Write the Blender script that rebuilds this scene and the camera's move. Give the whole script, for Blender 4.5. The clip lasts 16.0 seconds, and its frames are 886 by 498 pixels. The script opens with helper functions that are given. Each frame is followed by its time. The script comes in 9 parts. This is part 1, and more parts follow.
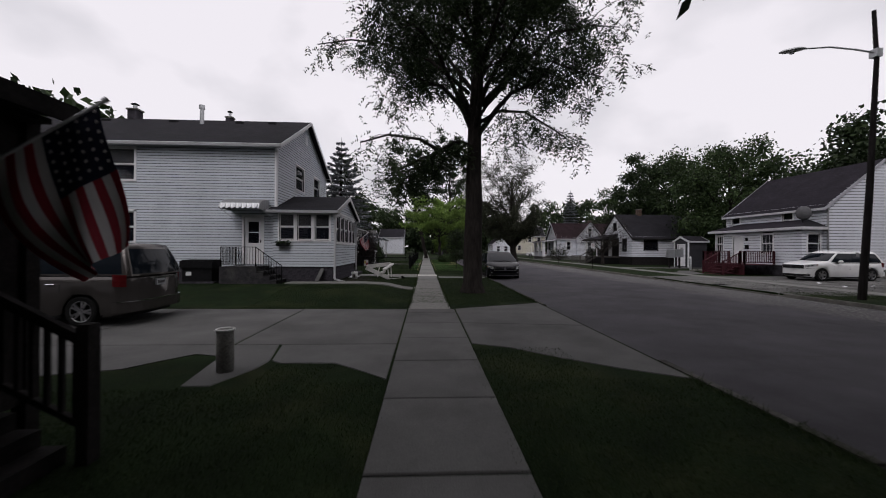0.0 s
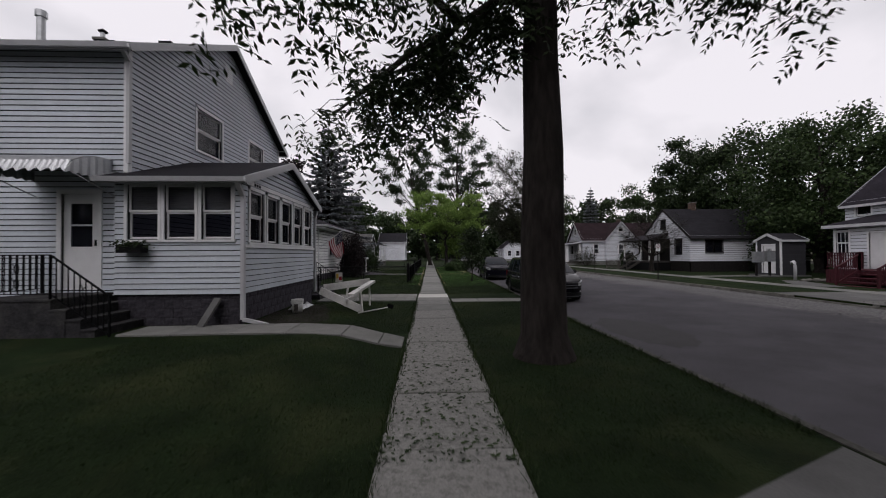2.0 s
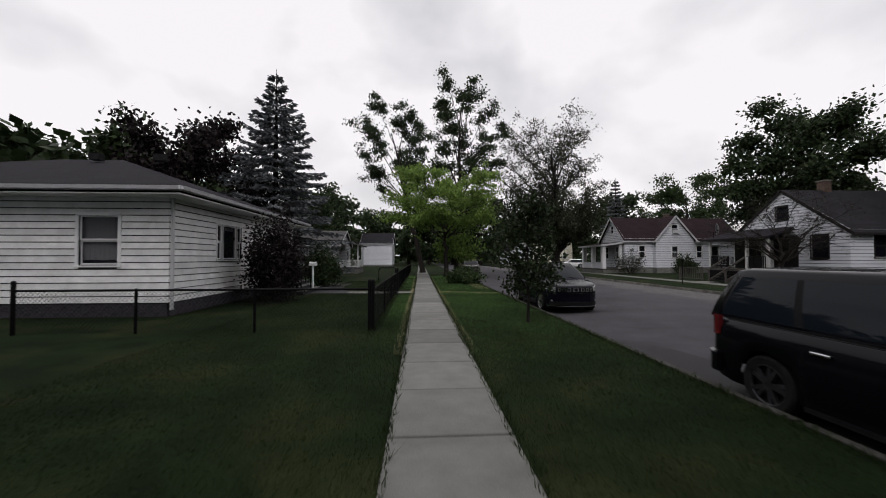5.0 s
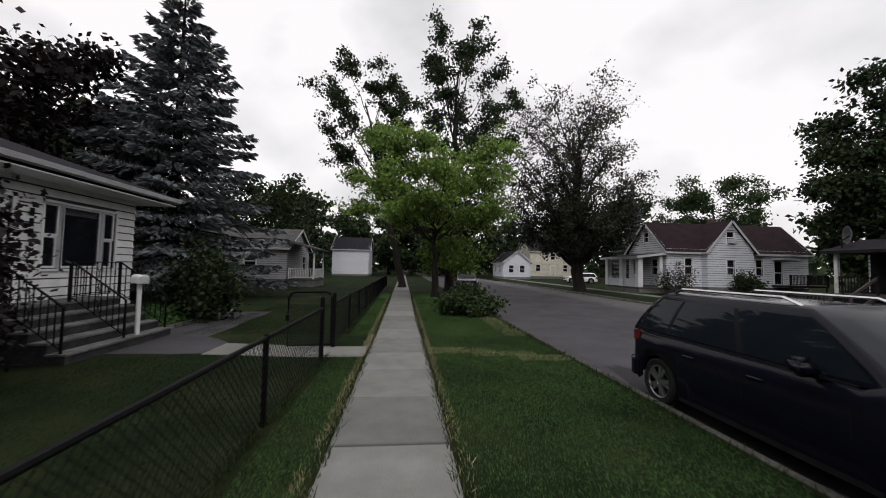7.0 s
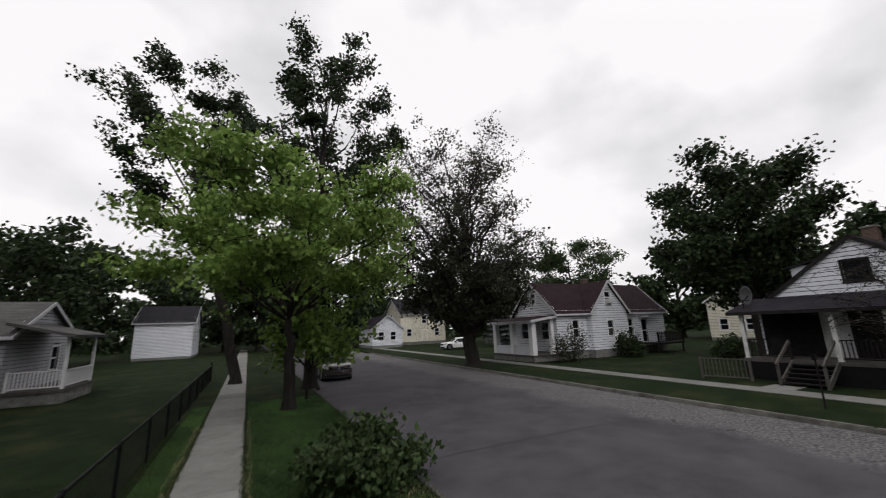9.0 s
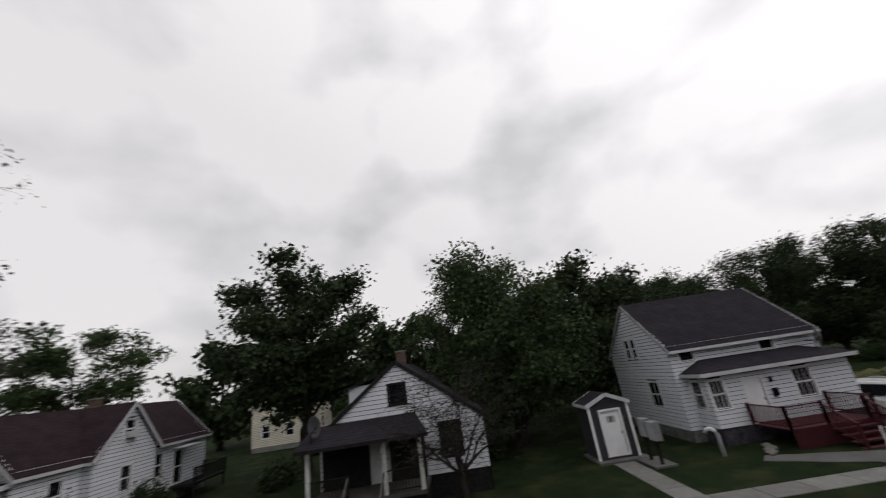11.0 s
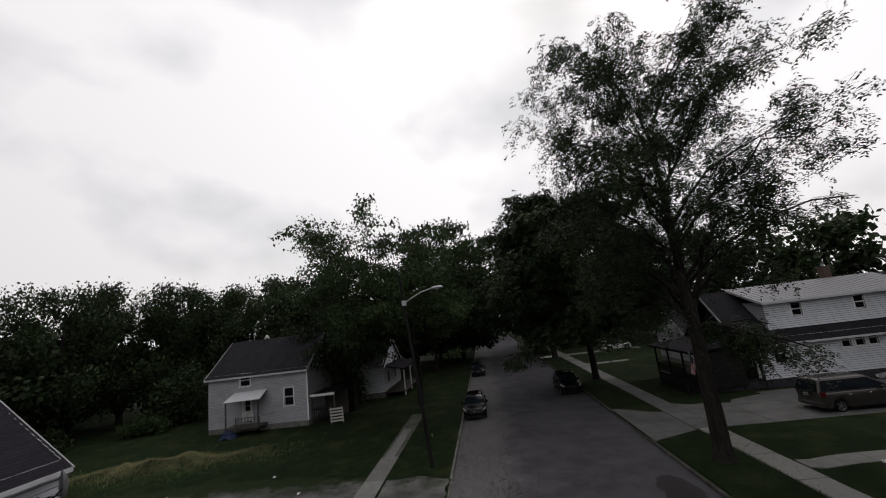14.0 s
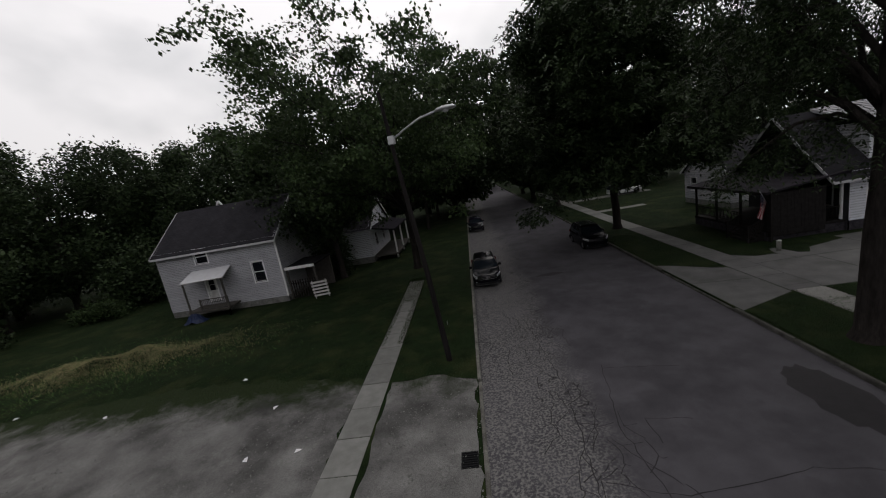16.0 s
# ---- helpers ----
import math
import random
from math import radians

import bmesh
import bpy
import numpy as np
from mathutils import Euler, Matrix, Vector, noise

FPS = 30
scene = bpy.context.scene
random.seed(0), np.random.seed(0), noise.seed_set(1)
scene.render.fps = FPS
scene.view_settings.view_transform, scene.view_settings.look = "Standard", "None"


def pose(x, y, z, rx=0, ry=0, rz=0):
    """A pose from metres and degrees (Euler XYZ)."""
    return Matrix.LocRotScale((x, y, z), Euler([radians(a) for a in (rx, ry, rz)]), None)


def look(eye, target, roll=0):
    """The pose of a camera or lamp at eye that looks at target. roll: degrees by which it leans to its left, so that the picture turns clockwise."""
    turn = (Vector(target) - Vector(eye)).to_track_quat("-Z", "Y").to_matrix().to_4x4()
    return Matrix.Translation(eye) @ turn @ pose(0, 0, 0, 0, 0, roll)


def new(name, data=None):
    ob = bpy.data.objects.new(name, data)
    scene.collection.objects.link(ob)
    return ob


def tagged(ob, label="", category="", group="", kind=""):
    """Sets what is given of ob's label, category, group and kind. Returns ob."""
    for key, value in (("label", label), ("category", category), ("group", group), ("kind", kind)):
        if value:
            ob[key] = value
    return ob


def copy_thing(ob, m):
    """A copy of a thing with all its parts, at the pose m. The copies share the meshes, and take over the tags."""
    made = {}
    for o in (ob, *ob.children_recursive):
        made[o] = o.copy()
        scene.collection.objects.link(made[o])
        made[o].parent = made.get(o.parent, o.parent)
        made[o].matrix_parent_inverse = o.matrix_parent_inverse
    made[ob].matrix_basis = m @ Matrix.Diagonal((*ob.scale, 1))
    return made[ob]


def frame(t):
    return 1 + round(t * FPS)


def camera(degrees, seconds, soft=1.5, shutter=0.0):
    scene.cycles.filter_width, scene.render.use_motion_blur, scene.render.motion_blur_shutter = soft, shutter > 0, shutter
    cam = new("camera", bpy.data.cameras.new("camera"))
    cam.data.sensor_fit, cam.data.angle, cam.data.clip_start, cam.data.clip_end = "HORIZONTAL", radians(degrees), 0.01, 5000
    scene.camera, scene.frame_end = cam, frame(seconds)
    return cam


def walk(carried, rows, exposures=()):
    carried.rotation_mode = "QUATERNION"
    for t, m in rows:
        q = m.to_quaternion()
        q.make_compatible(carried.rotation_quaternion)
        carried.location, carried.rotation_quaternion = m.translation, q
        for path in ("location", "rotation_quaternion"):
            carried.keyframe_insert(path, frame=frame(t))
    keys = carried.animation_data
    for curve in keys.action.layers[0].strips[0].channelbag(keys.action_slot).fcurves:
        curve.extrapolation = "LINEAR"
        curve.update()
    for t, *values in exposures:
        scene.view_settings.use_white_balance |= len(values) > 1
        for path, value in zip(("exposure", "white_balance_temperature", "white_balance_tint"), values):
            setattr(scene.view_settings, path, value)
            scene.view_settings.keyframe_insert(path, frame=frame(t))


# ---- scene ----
import collections

cam = camera(99.4, 16.0, soft=1.0, shutter=0.2)
PATH = [
    (0, (-0.139, 6.045, 1.796), (-0.045, 8.043, 1.793), 0.4),
    (0.5, (-0.168, 8.311, 1.649), (-0.08, 10.309, 1.67), -0.1),
    (1, (-0.173, 10.501, 1.655), (-0.087, 12.499, 1.686), -0.3),
    (1.5, (-0.153, 12.803, 1.737), (-0.07, 14.801, 1.763), -0.3),
    (2, (-0.161, 15.039, 1.782), (-0.087, 17.038, 1.808), -0.3),
    (2.5, (-0.222, 17.315, 1.791), (-0.15, 19.313, 1.818), -0.6),
    (3, (-0.288, 19.548, 1.789), (-0.202, 21.545, 1.82), -0.9),
    (3.5, (-0.291, 21.807, 1.817), (-0.206, 23.805, 1.843), -1.0),
    (4, (-0.355, 24.124, 1.753), (-0.257, 26.121, 1.785), -1.0),
    (4.2, (-0.405, 25.04, 1.732), (-0.296, 27.036, 1.766), -0.9),
    (6.3, (0.054, 36.698, 1.799), (0.182, 38.693, 1.871), 1),
    (6.5, (0.087, 37.746, 1.814), (0.23, 39.739, 1.889), 0.9),
    (7, (0.084, 39.921, 1.844), (0.292, 41.908, 1.942), 1.2),
    (7.5, (0.117, 42.026, 1.837), (0.398, 44.001, 1.983), 1.3),
    (8, (0.198, 44.1, 1.833), (0.584, 46.05, 2.053), 0.8),
    (8.2, (0.287, 44.784, 1.892), (0.741, 46.713, 2.16), 0.5),
    (10.3, (2.11, 48.887, 4.736), (3.793, 49.787, 5.334), -7.3),
    (10.5, (2.676, 49.275, 4.831), (4.446, 49.981, 5.44), -7.4),
    (11, (4.206, 50.158, 5.175), (6.101, 50.119, 5.812), -8.7),
    (11.5, (6.014, 50.187, 5.619), (7.705, 49.348, 6.281), -10.6),
    (12, (8.059, 49.256, 6.271), (9.262, 47.803, 6.935), -11.7),
    (12.5, (10.03, 47.883, 6.807), (10.647, 46.085, 7.428), -13.0),
    (13, (11.19, 45.737, 7.12), (11.51, 43.843, 7.676), -11.9),
    (13.5, (11.88, 43.743, 7.474), (12.068, 41.814, 7.966), -10.4),
    (14, (12.09, 41.74, 7.93), (12.25, 39.779, 8.3), -7.0),
    (14.5, (12.15, 39.45, 8.40), (12.438, 37.474, 8.512), -3.7),
    (15, (12.602, 37.41, 8.43), (12.949, 35.442, 8.351), -3.8),
    (15.5, (13.368, 35.527, 8.185), (13.695, 33.569, 7.941), -6.2),
    (16, (14.17, 33.753, 7.765), (14.344, 31.802, 7.365), -10.1),
]
walk(cam, [(t, look(eye, target, roll)) for t, eye, target, roll in PATH], exposures=[(0, -0.1, 6350, 15), (4.2, -0.05, 6420, 13), (6.3, 0.1, 6500, 10), (8.2, 0.1, 6500, 10), (10.3, -0.1, 6500, 10), (12.5, -0.4, 6500, 10), (16, -0.35, 6500, 10)])

# ---------- world and light ----------
world = bpy.data.worlds.new("overcast_sky")
scene.world = world
world.use_nodes = True
wn, wl = world.node_tree.nodes, world.node_tree.links
wn.clear()
SUN_EL, SUN_AZ = radians(52), radians(200)
w_out = wn.new("ShaderNodeOutputWorld")
w_bg = wn.new("ShaderNodeBackground")
w_sky = wn.new("ShaderNodeTexSky")
w_sky.sky_type, w_sky.sun_disc, w_sky.sun_elevation, w_sky.sun_rotation = "NISHITA", False, SUN_EL, SUN_AZ
w_sky.dust_density, w_sky.air_density = 3.0, 1.5
w_gain = wn.new("ShaderNodeMix")
w_gain.data_type, w_gain.blend_type = "RGBA", "MULTIPLY"
w_gain.inputs[0].default_value = 1.0
w_gain.inputs[7].default_value = (0.09, 0.09, 0.09, 1)
w_co = wn.new("ShaderNodeTexCoord")
w_map = wn.new("ShaderNodeMapping")
w_map.inputs["Scale"].default_value = (1.0, 1.0, 1.5)
w_n1 = wn.new("ShaderNodeTexNoise")
w_n1.inputs["Scale"].default_value, w_n1.inputs["Detail"].default_value = 3.1, 5.0
w_n1.inputs["Roughness"].default_value, w_n1.inputs["Distortion"].default_value = 0.42, 0.1
w_ramp = wn.new("ShaderNodeValToRGB")
w_ramp.color_ramp.elements[0].position, w_ramp.color_ramp.elements[0].color = 0.30, (0.67, 0.665, 0.68, 1)
w_ramp.color_ramp.elements[1].position, w_ramp.color_ramp.elements[1].color = 0.50, (0.985, 0.955, 0.965, 1)
w_mix = wn.new("ShaderNodeMix")
w_mix.data_type = "RGBA"
w_mix.inputs[0].default_value = 0.93
wl.new(w_co.outputs["Generated"], w_map.inputs["Vector"])
wl.new(w_map.outputs["Vector"], w_n1.inputs["Vector"])
wl.new(w_n1.outputs["Fac"], w_ramp.inputs["Fac"])
wl.new(w_sky.outputs["Color"], w_gain.inputs[6])
wl.new(w_gain.outputs[2], w_mix.inputs[6])
w_dot = wn.new("ShaderNodeVectorMath")
w_dot.operation = "DOT_PRODUCT"
w_dot.inputs[1].default_value = (math.sin(SUN_AZ) * math.cos(SUN_EL), math.cos(SUN_AZ) * math.cos(SUN_EL), math.sin(SUN_EL))
w_glow = wn.new("ShaderNodeMapRange")
w_glow.inputs["From Min"].default_value, w_glow.inputs["From Max"].default_value = 0.1, 0.9
w_glow.inputs["To Min"].default_value, w_glow.inputs["To Max"].default_value = 1.0, 1.45
w_lit = wn.new("ShaderNodeVectorMath")
w_lit.operation = "SCALE"
wl.new(w_co.outputs["Generated"], w_dot.inputs[0])
wl.new(w_dot.outputs["Value"], w_glow.inputs["Value"])
wl.new(w_ramp.outputs["Color"], w_lit.inputs[0])
wl.new(w_glow.outputs["Result"], w_lit.inputs["Scale"])
wl.new(w_lit.outputs[0], w_mix.inputs[7])
wl.new(w_mix.outputs[2], w_bg.inputs["Color"])
w_bg.inputs["Strength"].default_value = 1.0
wl.new(w_bg.outputs["Background"], w_out.inputs["Surface"])

sun_data = bpy.data.lights.new("sun", "SUN")
sun_data.energy, sun_data.angle, sun_data.color = 0.5, radians(25), (1.0, 0.97, 0.93)
sun = new("sun", sun_data)
sun.matrix_world = look((0, 0, 60), (-30 * math.sin(SUN_AZ), -30 * math.cos(SUN_AZ), 60 - 30 * math.tan(SUN_EL)))

# ---------- materials ----------


def material(name, colour, rough=0.7, metal=0.0, var=0.15, scale=6.0, bump=0.1, bump_scale=60.0, second=None,
             second_amount=0.5, spec=0.22, streak=(1, 1, 1), by_object=0.0, by_island=0.0, coords="Object", bump_dist=0.01):
    """A principled surface with colour variation at two scales, a second tone in patches, and a fine relief."""
    m = bpy.data.materials.new(name)
    m.use_nodes = True
    n, l = m.node_tree.nodes, m.node_tree.links
    p = n["Principled BSDF"]
    p.inputs["Metallic"].default_value = metal
    p.inputs["Specular IOR Level"].default_value = spec
    co = n.new("ShaderNodeTexCoord")
    mp = n.new("ShaderNodeMapping")
    mp.inputs["Scale"].default_value = streak
    l.new(co.outputs[coords], mp.inputs["Vector"])
    big = n.new("ShaderNodeTexNoise")
    big.inputs["Scale"].default_value, big.inputs["Detail"].default_value = scale, 5.0
    fine = n.new("ShaderNodeTexNoise")
    fine.inputs["Scale"].default_value, fine.inputs["Detail"].default_value = bump_scale, 3.0
    l.new(mp.outputs["Vector"], big.inputs["Vector"])
    l.new(mp.outputs["Vector"], fine.inputs["Vector"])
    ramp = n.new("ShaderNodeValToRGB")
    a, b = [c * (1 - var) for c in colour], [min(1.0, c * (1 + var)) for c in colour]
    ramp.color_ramp.elements[0].position, ramp.color_ramp.elements[0].color = 0.3, (*a, 1)
    ramp.color_ramp.elements[1].position, ramp.color_ramp.elements[1].color = 0.7, (*b, 1)
    l.new(big.outputs["Fac"], ramp.inputs["Fac"])
    last = ramp.outputs["Color"]
    if second:
        patch = n.new("ShaderNodeTexNoise")
        patch.inputs["Scale"].default_value, patch.inputs["Detail"].default_value = scale * 0.35, 6.0
        patch.inputs["Roughness"].default_value = 0.65
        l.new(mp.outputs["Vector"], patch.inputs["Vector"])
        pr = n.new("ShaderNodeValToRGB")
        pr.color_ramp.elements[0].position, pr.color_ramp.elements[0].color = 0.48, (0, 0, 0, 1)
        pr.color_ramp.elements[1].position, pr.color_ramp.elements[1].color = 0.66, (second_amount,) * 3 + (1,)
        l.new(patch.outputs["Fac"], pr.inputs["Fac"])
        mx = n.new("ShaderNodeMix")
        mx.data_type = "RGBA"
        l.new(pr.outputs["Color"], mx.inputs[0])
        l.new(last, mx.inputs[6])
        mx.inputs[7].default_value = (*second, 1)
        last = mx.outputs[2]
    grain = n.new("ShaderNodeMix")
    grain.data_type, grain.blend_type = "RGBA", "MULTIPLY"
    grain.inputs[0].default_value = min(1.0, var * 2.2)
    gr = n.new("ShaderNodeValToRGB")
    gr.color_ramp.elements[0].position, gr.color_ramp.elements[0].color = 0.25, (0.45, 0.45, 0.45, 1)
    gr.color_ramp.elements[1].position, gr.color_ramp.elements[1].color = 0.65, (1, 1, 1, 1)
    l.new(fine.outputs["Fac"], gr.inputs["Fac"])
    l.new(last, grain.inputs[6])
    l.new(gr.outputs["Color"], grain.inputs[7])
    last = grain.outputs[2]
    for amount, kind, socket in ((by_object, "ShaderNodeObjectInfo", "Random"), (by_island, "ShaderNodeNewGeometry", "Random Per Island")):
        if amount:
            oi = n.new(kind)
            hs = n.new("ShaderNodeHueSaturation")
            mr = n.new("ShaderNodeMapRange")
            mr.inputs["To Min"].default_value, mr.inputs["To Max"].default_value = 1 - amount, 1 + amount
            l.new(oi.outputs[socket], mr.inputs["Value"])
            l.new(mr.outputs["Result"], hs.inputs["Value"])
            l.new(last, hs.inputs["Color"])
            last = hs.outputs["Color"]
    l.new(last, p.inputs["Base Color"])
    rr = n.new("ShaderNodeMapRange")
    rr.inputs["To Min"].default_value, rr.inputs["To Max"].default_value = max(0.02, rough - 0.1), min(1.0, rough + 0.1)
    l.new(big.outputs["Fac"], rr.inputs["Value"])
    l.new(rr.outputs["Result"], p.inputs["Roughness"])
    if bump:
        bp = n.new("ShaderNodeBump")
        bp.inputs["Strength"].default_value, bp.inputs["Distance"].default_value = bump, bump_dist
        l.new(fine.outputs["Fac"], bp.inputs["Height"])
        l.new(bp.outputs["Normal"], p.inputs["Normal"])
    return m


def leaf_material(name, colour, light, trans=0.3):
    m = bpy.data.materials.new(name)
    m.use_nodes = True
    n, l = m.node_tree.nodes, m.node_tree.links
    p, out = n["Principled BSDF"], n["Material Output"]
    p.inputs["Roughness"].default_value = 0.55
    p.inputs["Specular IOR Level"].default_value = 0.12
    g = n.new("ShaderNodeNewGeometry")
    r = n.new("ShaderNodeValToRGB")
    r.color_ramp.elements[0].color, r.color_ramp.elements[1].color = (*colour, 1), (*light, 1)
    l.new(g.outputs["Random Per Island"], r.inputs["Fac"])
    co = n.new("ShaderNodeTexCoord")
    nz = n.new("ShaderNodeTexNoise")
    nz.inputs["Scale"].default_value = 0.5
    l.new(co.outputs["Object"], nz.inputs["Vector"])
    hs = n.new("ShaderNodeHueSaturation")
    mr = n.new("ShaderNodeMapRange")
    mr.inputs["From Min"].default_value, mr.inputs["From Max"].default_value = 0.3, 0.7
    mr.inputs["To Min"].default_value, mr.inputs["To Max"].default_value = 0.7, 1.3
    l.new(nz.outputs["Fac"], mr.inputs["Value"])
    l.new(mr.outputs["Result"], hs.inputs["Value"])
    l.new(r.outputs["Color"], hs.inputs["Color"])
    l.new(hs.outputs["Color"], p.inputs["Base Color"])
    t = n.new("ShaderNodeBsdfTranslucent")
    l.new(hs.outputs["Color"], t.inputs["Color"])
    mx = n.new("ShaderNodeMixShader")
    mx.inputs[0].default_value = trans
    l.new(p.outputs[0], mx.inputs[1])
    l.new(t.outputs[0], mx.inputs[2])
    l.new(mx.outputs[0], out.inputs["Surface"])
    return m


def glass_material(name, tint, rough=0.03, clear=0.6, spec=0.24, ior=1.5):
    """Window glass: a glossy coat over a partly clear, tinted pane."""
    m = bpy.data.materials.new(name)
    m.use_nodes = True
    n, l = m.node_tree.nodes, m.node_tree.links
    p, out = n["Principled BSDF"], n["Material Output"]
    p.inputs["Base Color"].default_value = (*tint, 1)
    p.inputs["Roughness"].default_value = rough
    p.inputs["IOR"].default_value = ior
    p.inputs["Specular IOR Level"].default_value = spec
    t = n.new("ShaderNodeBsdfTransparent")
    mx = n.new("ShaderNodeMixShader")
    mx.inputs[0].default_value = clear
    co = n.new("ShaderNodeTexCoord")
    nz = n.new("ShaderNodeTexNoise")
    nz.inputs["Scale"].default_value = 1.6
    bp = n.new("ShaderNodeBump")
    bp.inputs["Strength"].default_value, bp.inputs["Distance"].default_value = 0.08, 0.02
    l.new(co.outputs["Object"], nz.inputs["Vector"])
    l.new(nz.outputs["Fac"], bp.inputs["Height"])
    l.new(bp.outputs["Normal"], p.inputs["Normal"])
    l.new(p.outputs[0], mx.inputs[1])
    l.new(t.outputs[0], mx.inputs[2])
    l.new(mx.outputs[0], out.inputs["Surface"])
    return m


def asphalt_material():
    m = material("asphalt", (0.071, 0.068, 0.075), 0.85, var=0.2, scale=0.9, bump=0.6, bump_scale=90.0,
                 second=(0.044, 0.042, 0.047), second_amount=0.8, spec=0.08)
    n, l = m.node_tree.nodes, m.node_tree.links
    p = n["Principled BSDF"]
    base = p.inputs["Base Color"].links[0].from_socket
    co = n.new("ShaderNodeTexCoord")
    sep = n.new("ShaderNodeSeparateXYZ")
    l.new(co.outputs["Object"], sep.inputs[0])
    wob = n.new("ShaderNodeTexNoise")
    wob.inputs["Scale"].default_value, wob.inputs["Detail"].default_value = 0.5, 5.0
    l.new(co.outputs["Object"], wob.inputs["Vector"])
    add = n.new("ShaderNodeMath")
    add.operation = "MULTIPLY_ADD"
    add.inputs[1].default_value = 2.6
    l.new(wob.outputs["Fac"], add.inputs[0])
    l.new(sep.outputs["X"], add.inputs[2])
    strip = n.new("ShaderNodeMapRange")
    strip.inputs["From Min"].default_value, strip.inputs["From Max"].default_value = 12.3, 13.5
    l.new(add.outputs[0], strip.inputs["Value"])
    grit = n.new("ShaderNodeTexNoise")
    grit.inputs["Scale"].default_value, grit.inputs["Detail"].default_value = 14.0, 6.0
    l.new(co.outputs["Object"], grit.inputs["Vector"])
    gm = n.new("ShaderNodeMapRange")
    gm.inputs["From Min"].default_value, gm.inputs["From Max"].default_value = 0.42, 0.62
    l.new(grit.outputs["Fac"], gm.inputs["Value"])
    fac = n.new("ShaderNodeMath")
    fac.operation = "MULTIPLY"
    l.new(strip.outputs["Result"], fac.inputs[0])
    l.new(gm.outputs["Result"], fac.inputs[1])
    mx = n.new("ShaderNodeMix")
    mx.data_type = "RGBA"
    l.new(fac.outputs[0], mx.inputs[0])
    l.new(base, mx.inputs[6])
    mx.inputs[7].default_value = (0.15, 0.146, 0.14, 1)
    last = mx.outputs[2]
    warp = n.new("ShaderNodeMix")
    warp.data_type = "RGBA"
    warp.inputs[0].default_value = 0.45
    wn2 = n.new("ShaderNodeTexNoise")
    wn2.inputs["Scale"].default_value = 1.5
    l.new(co.outputs["Object"], wn2.inputs["Vector"])
    l.new(co.outputs["Object"], warp.inputs[6])
    l.new(wn2.outputs["Color"], warp.inputs[7])
    for scale, width, lo, hi, dark in ((1.15, 0.022, 0.60, 0.68, 0.85),):
        v = n.new("ShaderNodeTexVoronoi")
        v.feature = "DISTANCE_TO_EDGE"
        v.inputs["Scale"].default_value = scale
        l.new(warp.outputs[2], v.inputs["Vector"])
        c = n.new("ShaderNodeMapRange")
        c.inputs["From Min"].default_value, c.inputs["From Max"].default_value = 0.0, width
        c.inputs["To Min"].default_value, c.inputs["To Max"].default_value = dark, 0.0
        l.new(v.outputs["Distance"], c.inputs["Value"])
        k = n.new("ShaderNodeMapRange")
        k.inputs["From Min"].default_value, k.inputs["From Max"].default_value = lo, hi
        l.new(wob.outputs["Fac"], k.inputs["Value"])
        f = n.new("ShaderNodeMath")
        f.operation = "MULTIPLY"
        l.new(c.outputs["Result"], f.inputs[0])
        if scale > 1:
            band = n.new("ShaderNodeMapRange")
            band.inputs["From Min"].default_value, band.inputs["From Max"].default_value = 12.2, 12.8
            l.new(add.outputs[0], band.inputs["Value"])
            off = n.new("ShaderNodeMapRange")
            off.inputs["From Min"].default_value, off.inputs["From Max"].default_value = 14.8, 14.0
            l.new(add.outputs[0], off.inputs["Value"])
            both = n.new("ShaderNodeMath")
            both.operation = "MULTIPLY"
            l.new(band.outputs["Result"], both.inputs[0])
            l.new(off.outputs["Result"], both.inputs[1])
            msk = n.new("ShaderNodeMath")
            msk.operation = "MULTIPLY"
            l.new(both.outputs[0], msk.inputs[0])
            pm = n.new("ShaderNodeMapRange")
            pm.inputs["From Min"].default_value, pm.inputs["From Max"].default_value = 0.52, 0.58
            l.new(wn2.outputs["Fac"], pm.inputs["Value"])
            l.new(pm.outputs["Result"], msk.inputs[1])
            k = msk
        l.new(k.outputs[0], f.inputs[1])
        cm = n.new("ShaderNodeMix")
        cm.data_type = "RGBA"
        l.new(f.outputs[0], cm.inputs[0])
        l.new(last, cm.inputs[6])
        cm.inputs[7].default_value = (0.012, 0.011, 0.012, 1)
        last = cm.outputs[2]
    l.new(last, p.inputs["Base Color"])
    return m


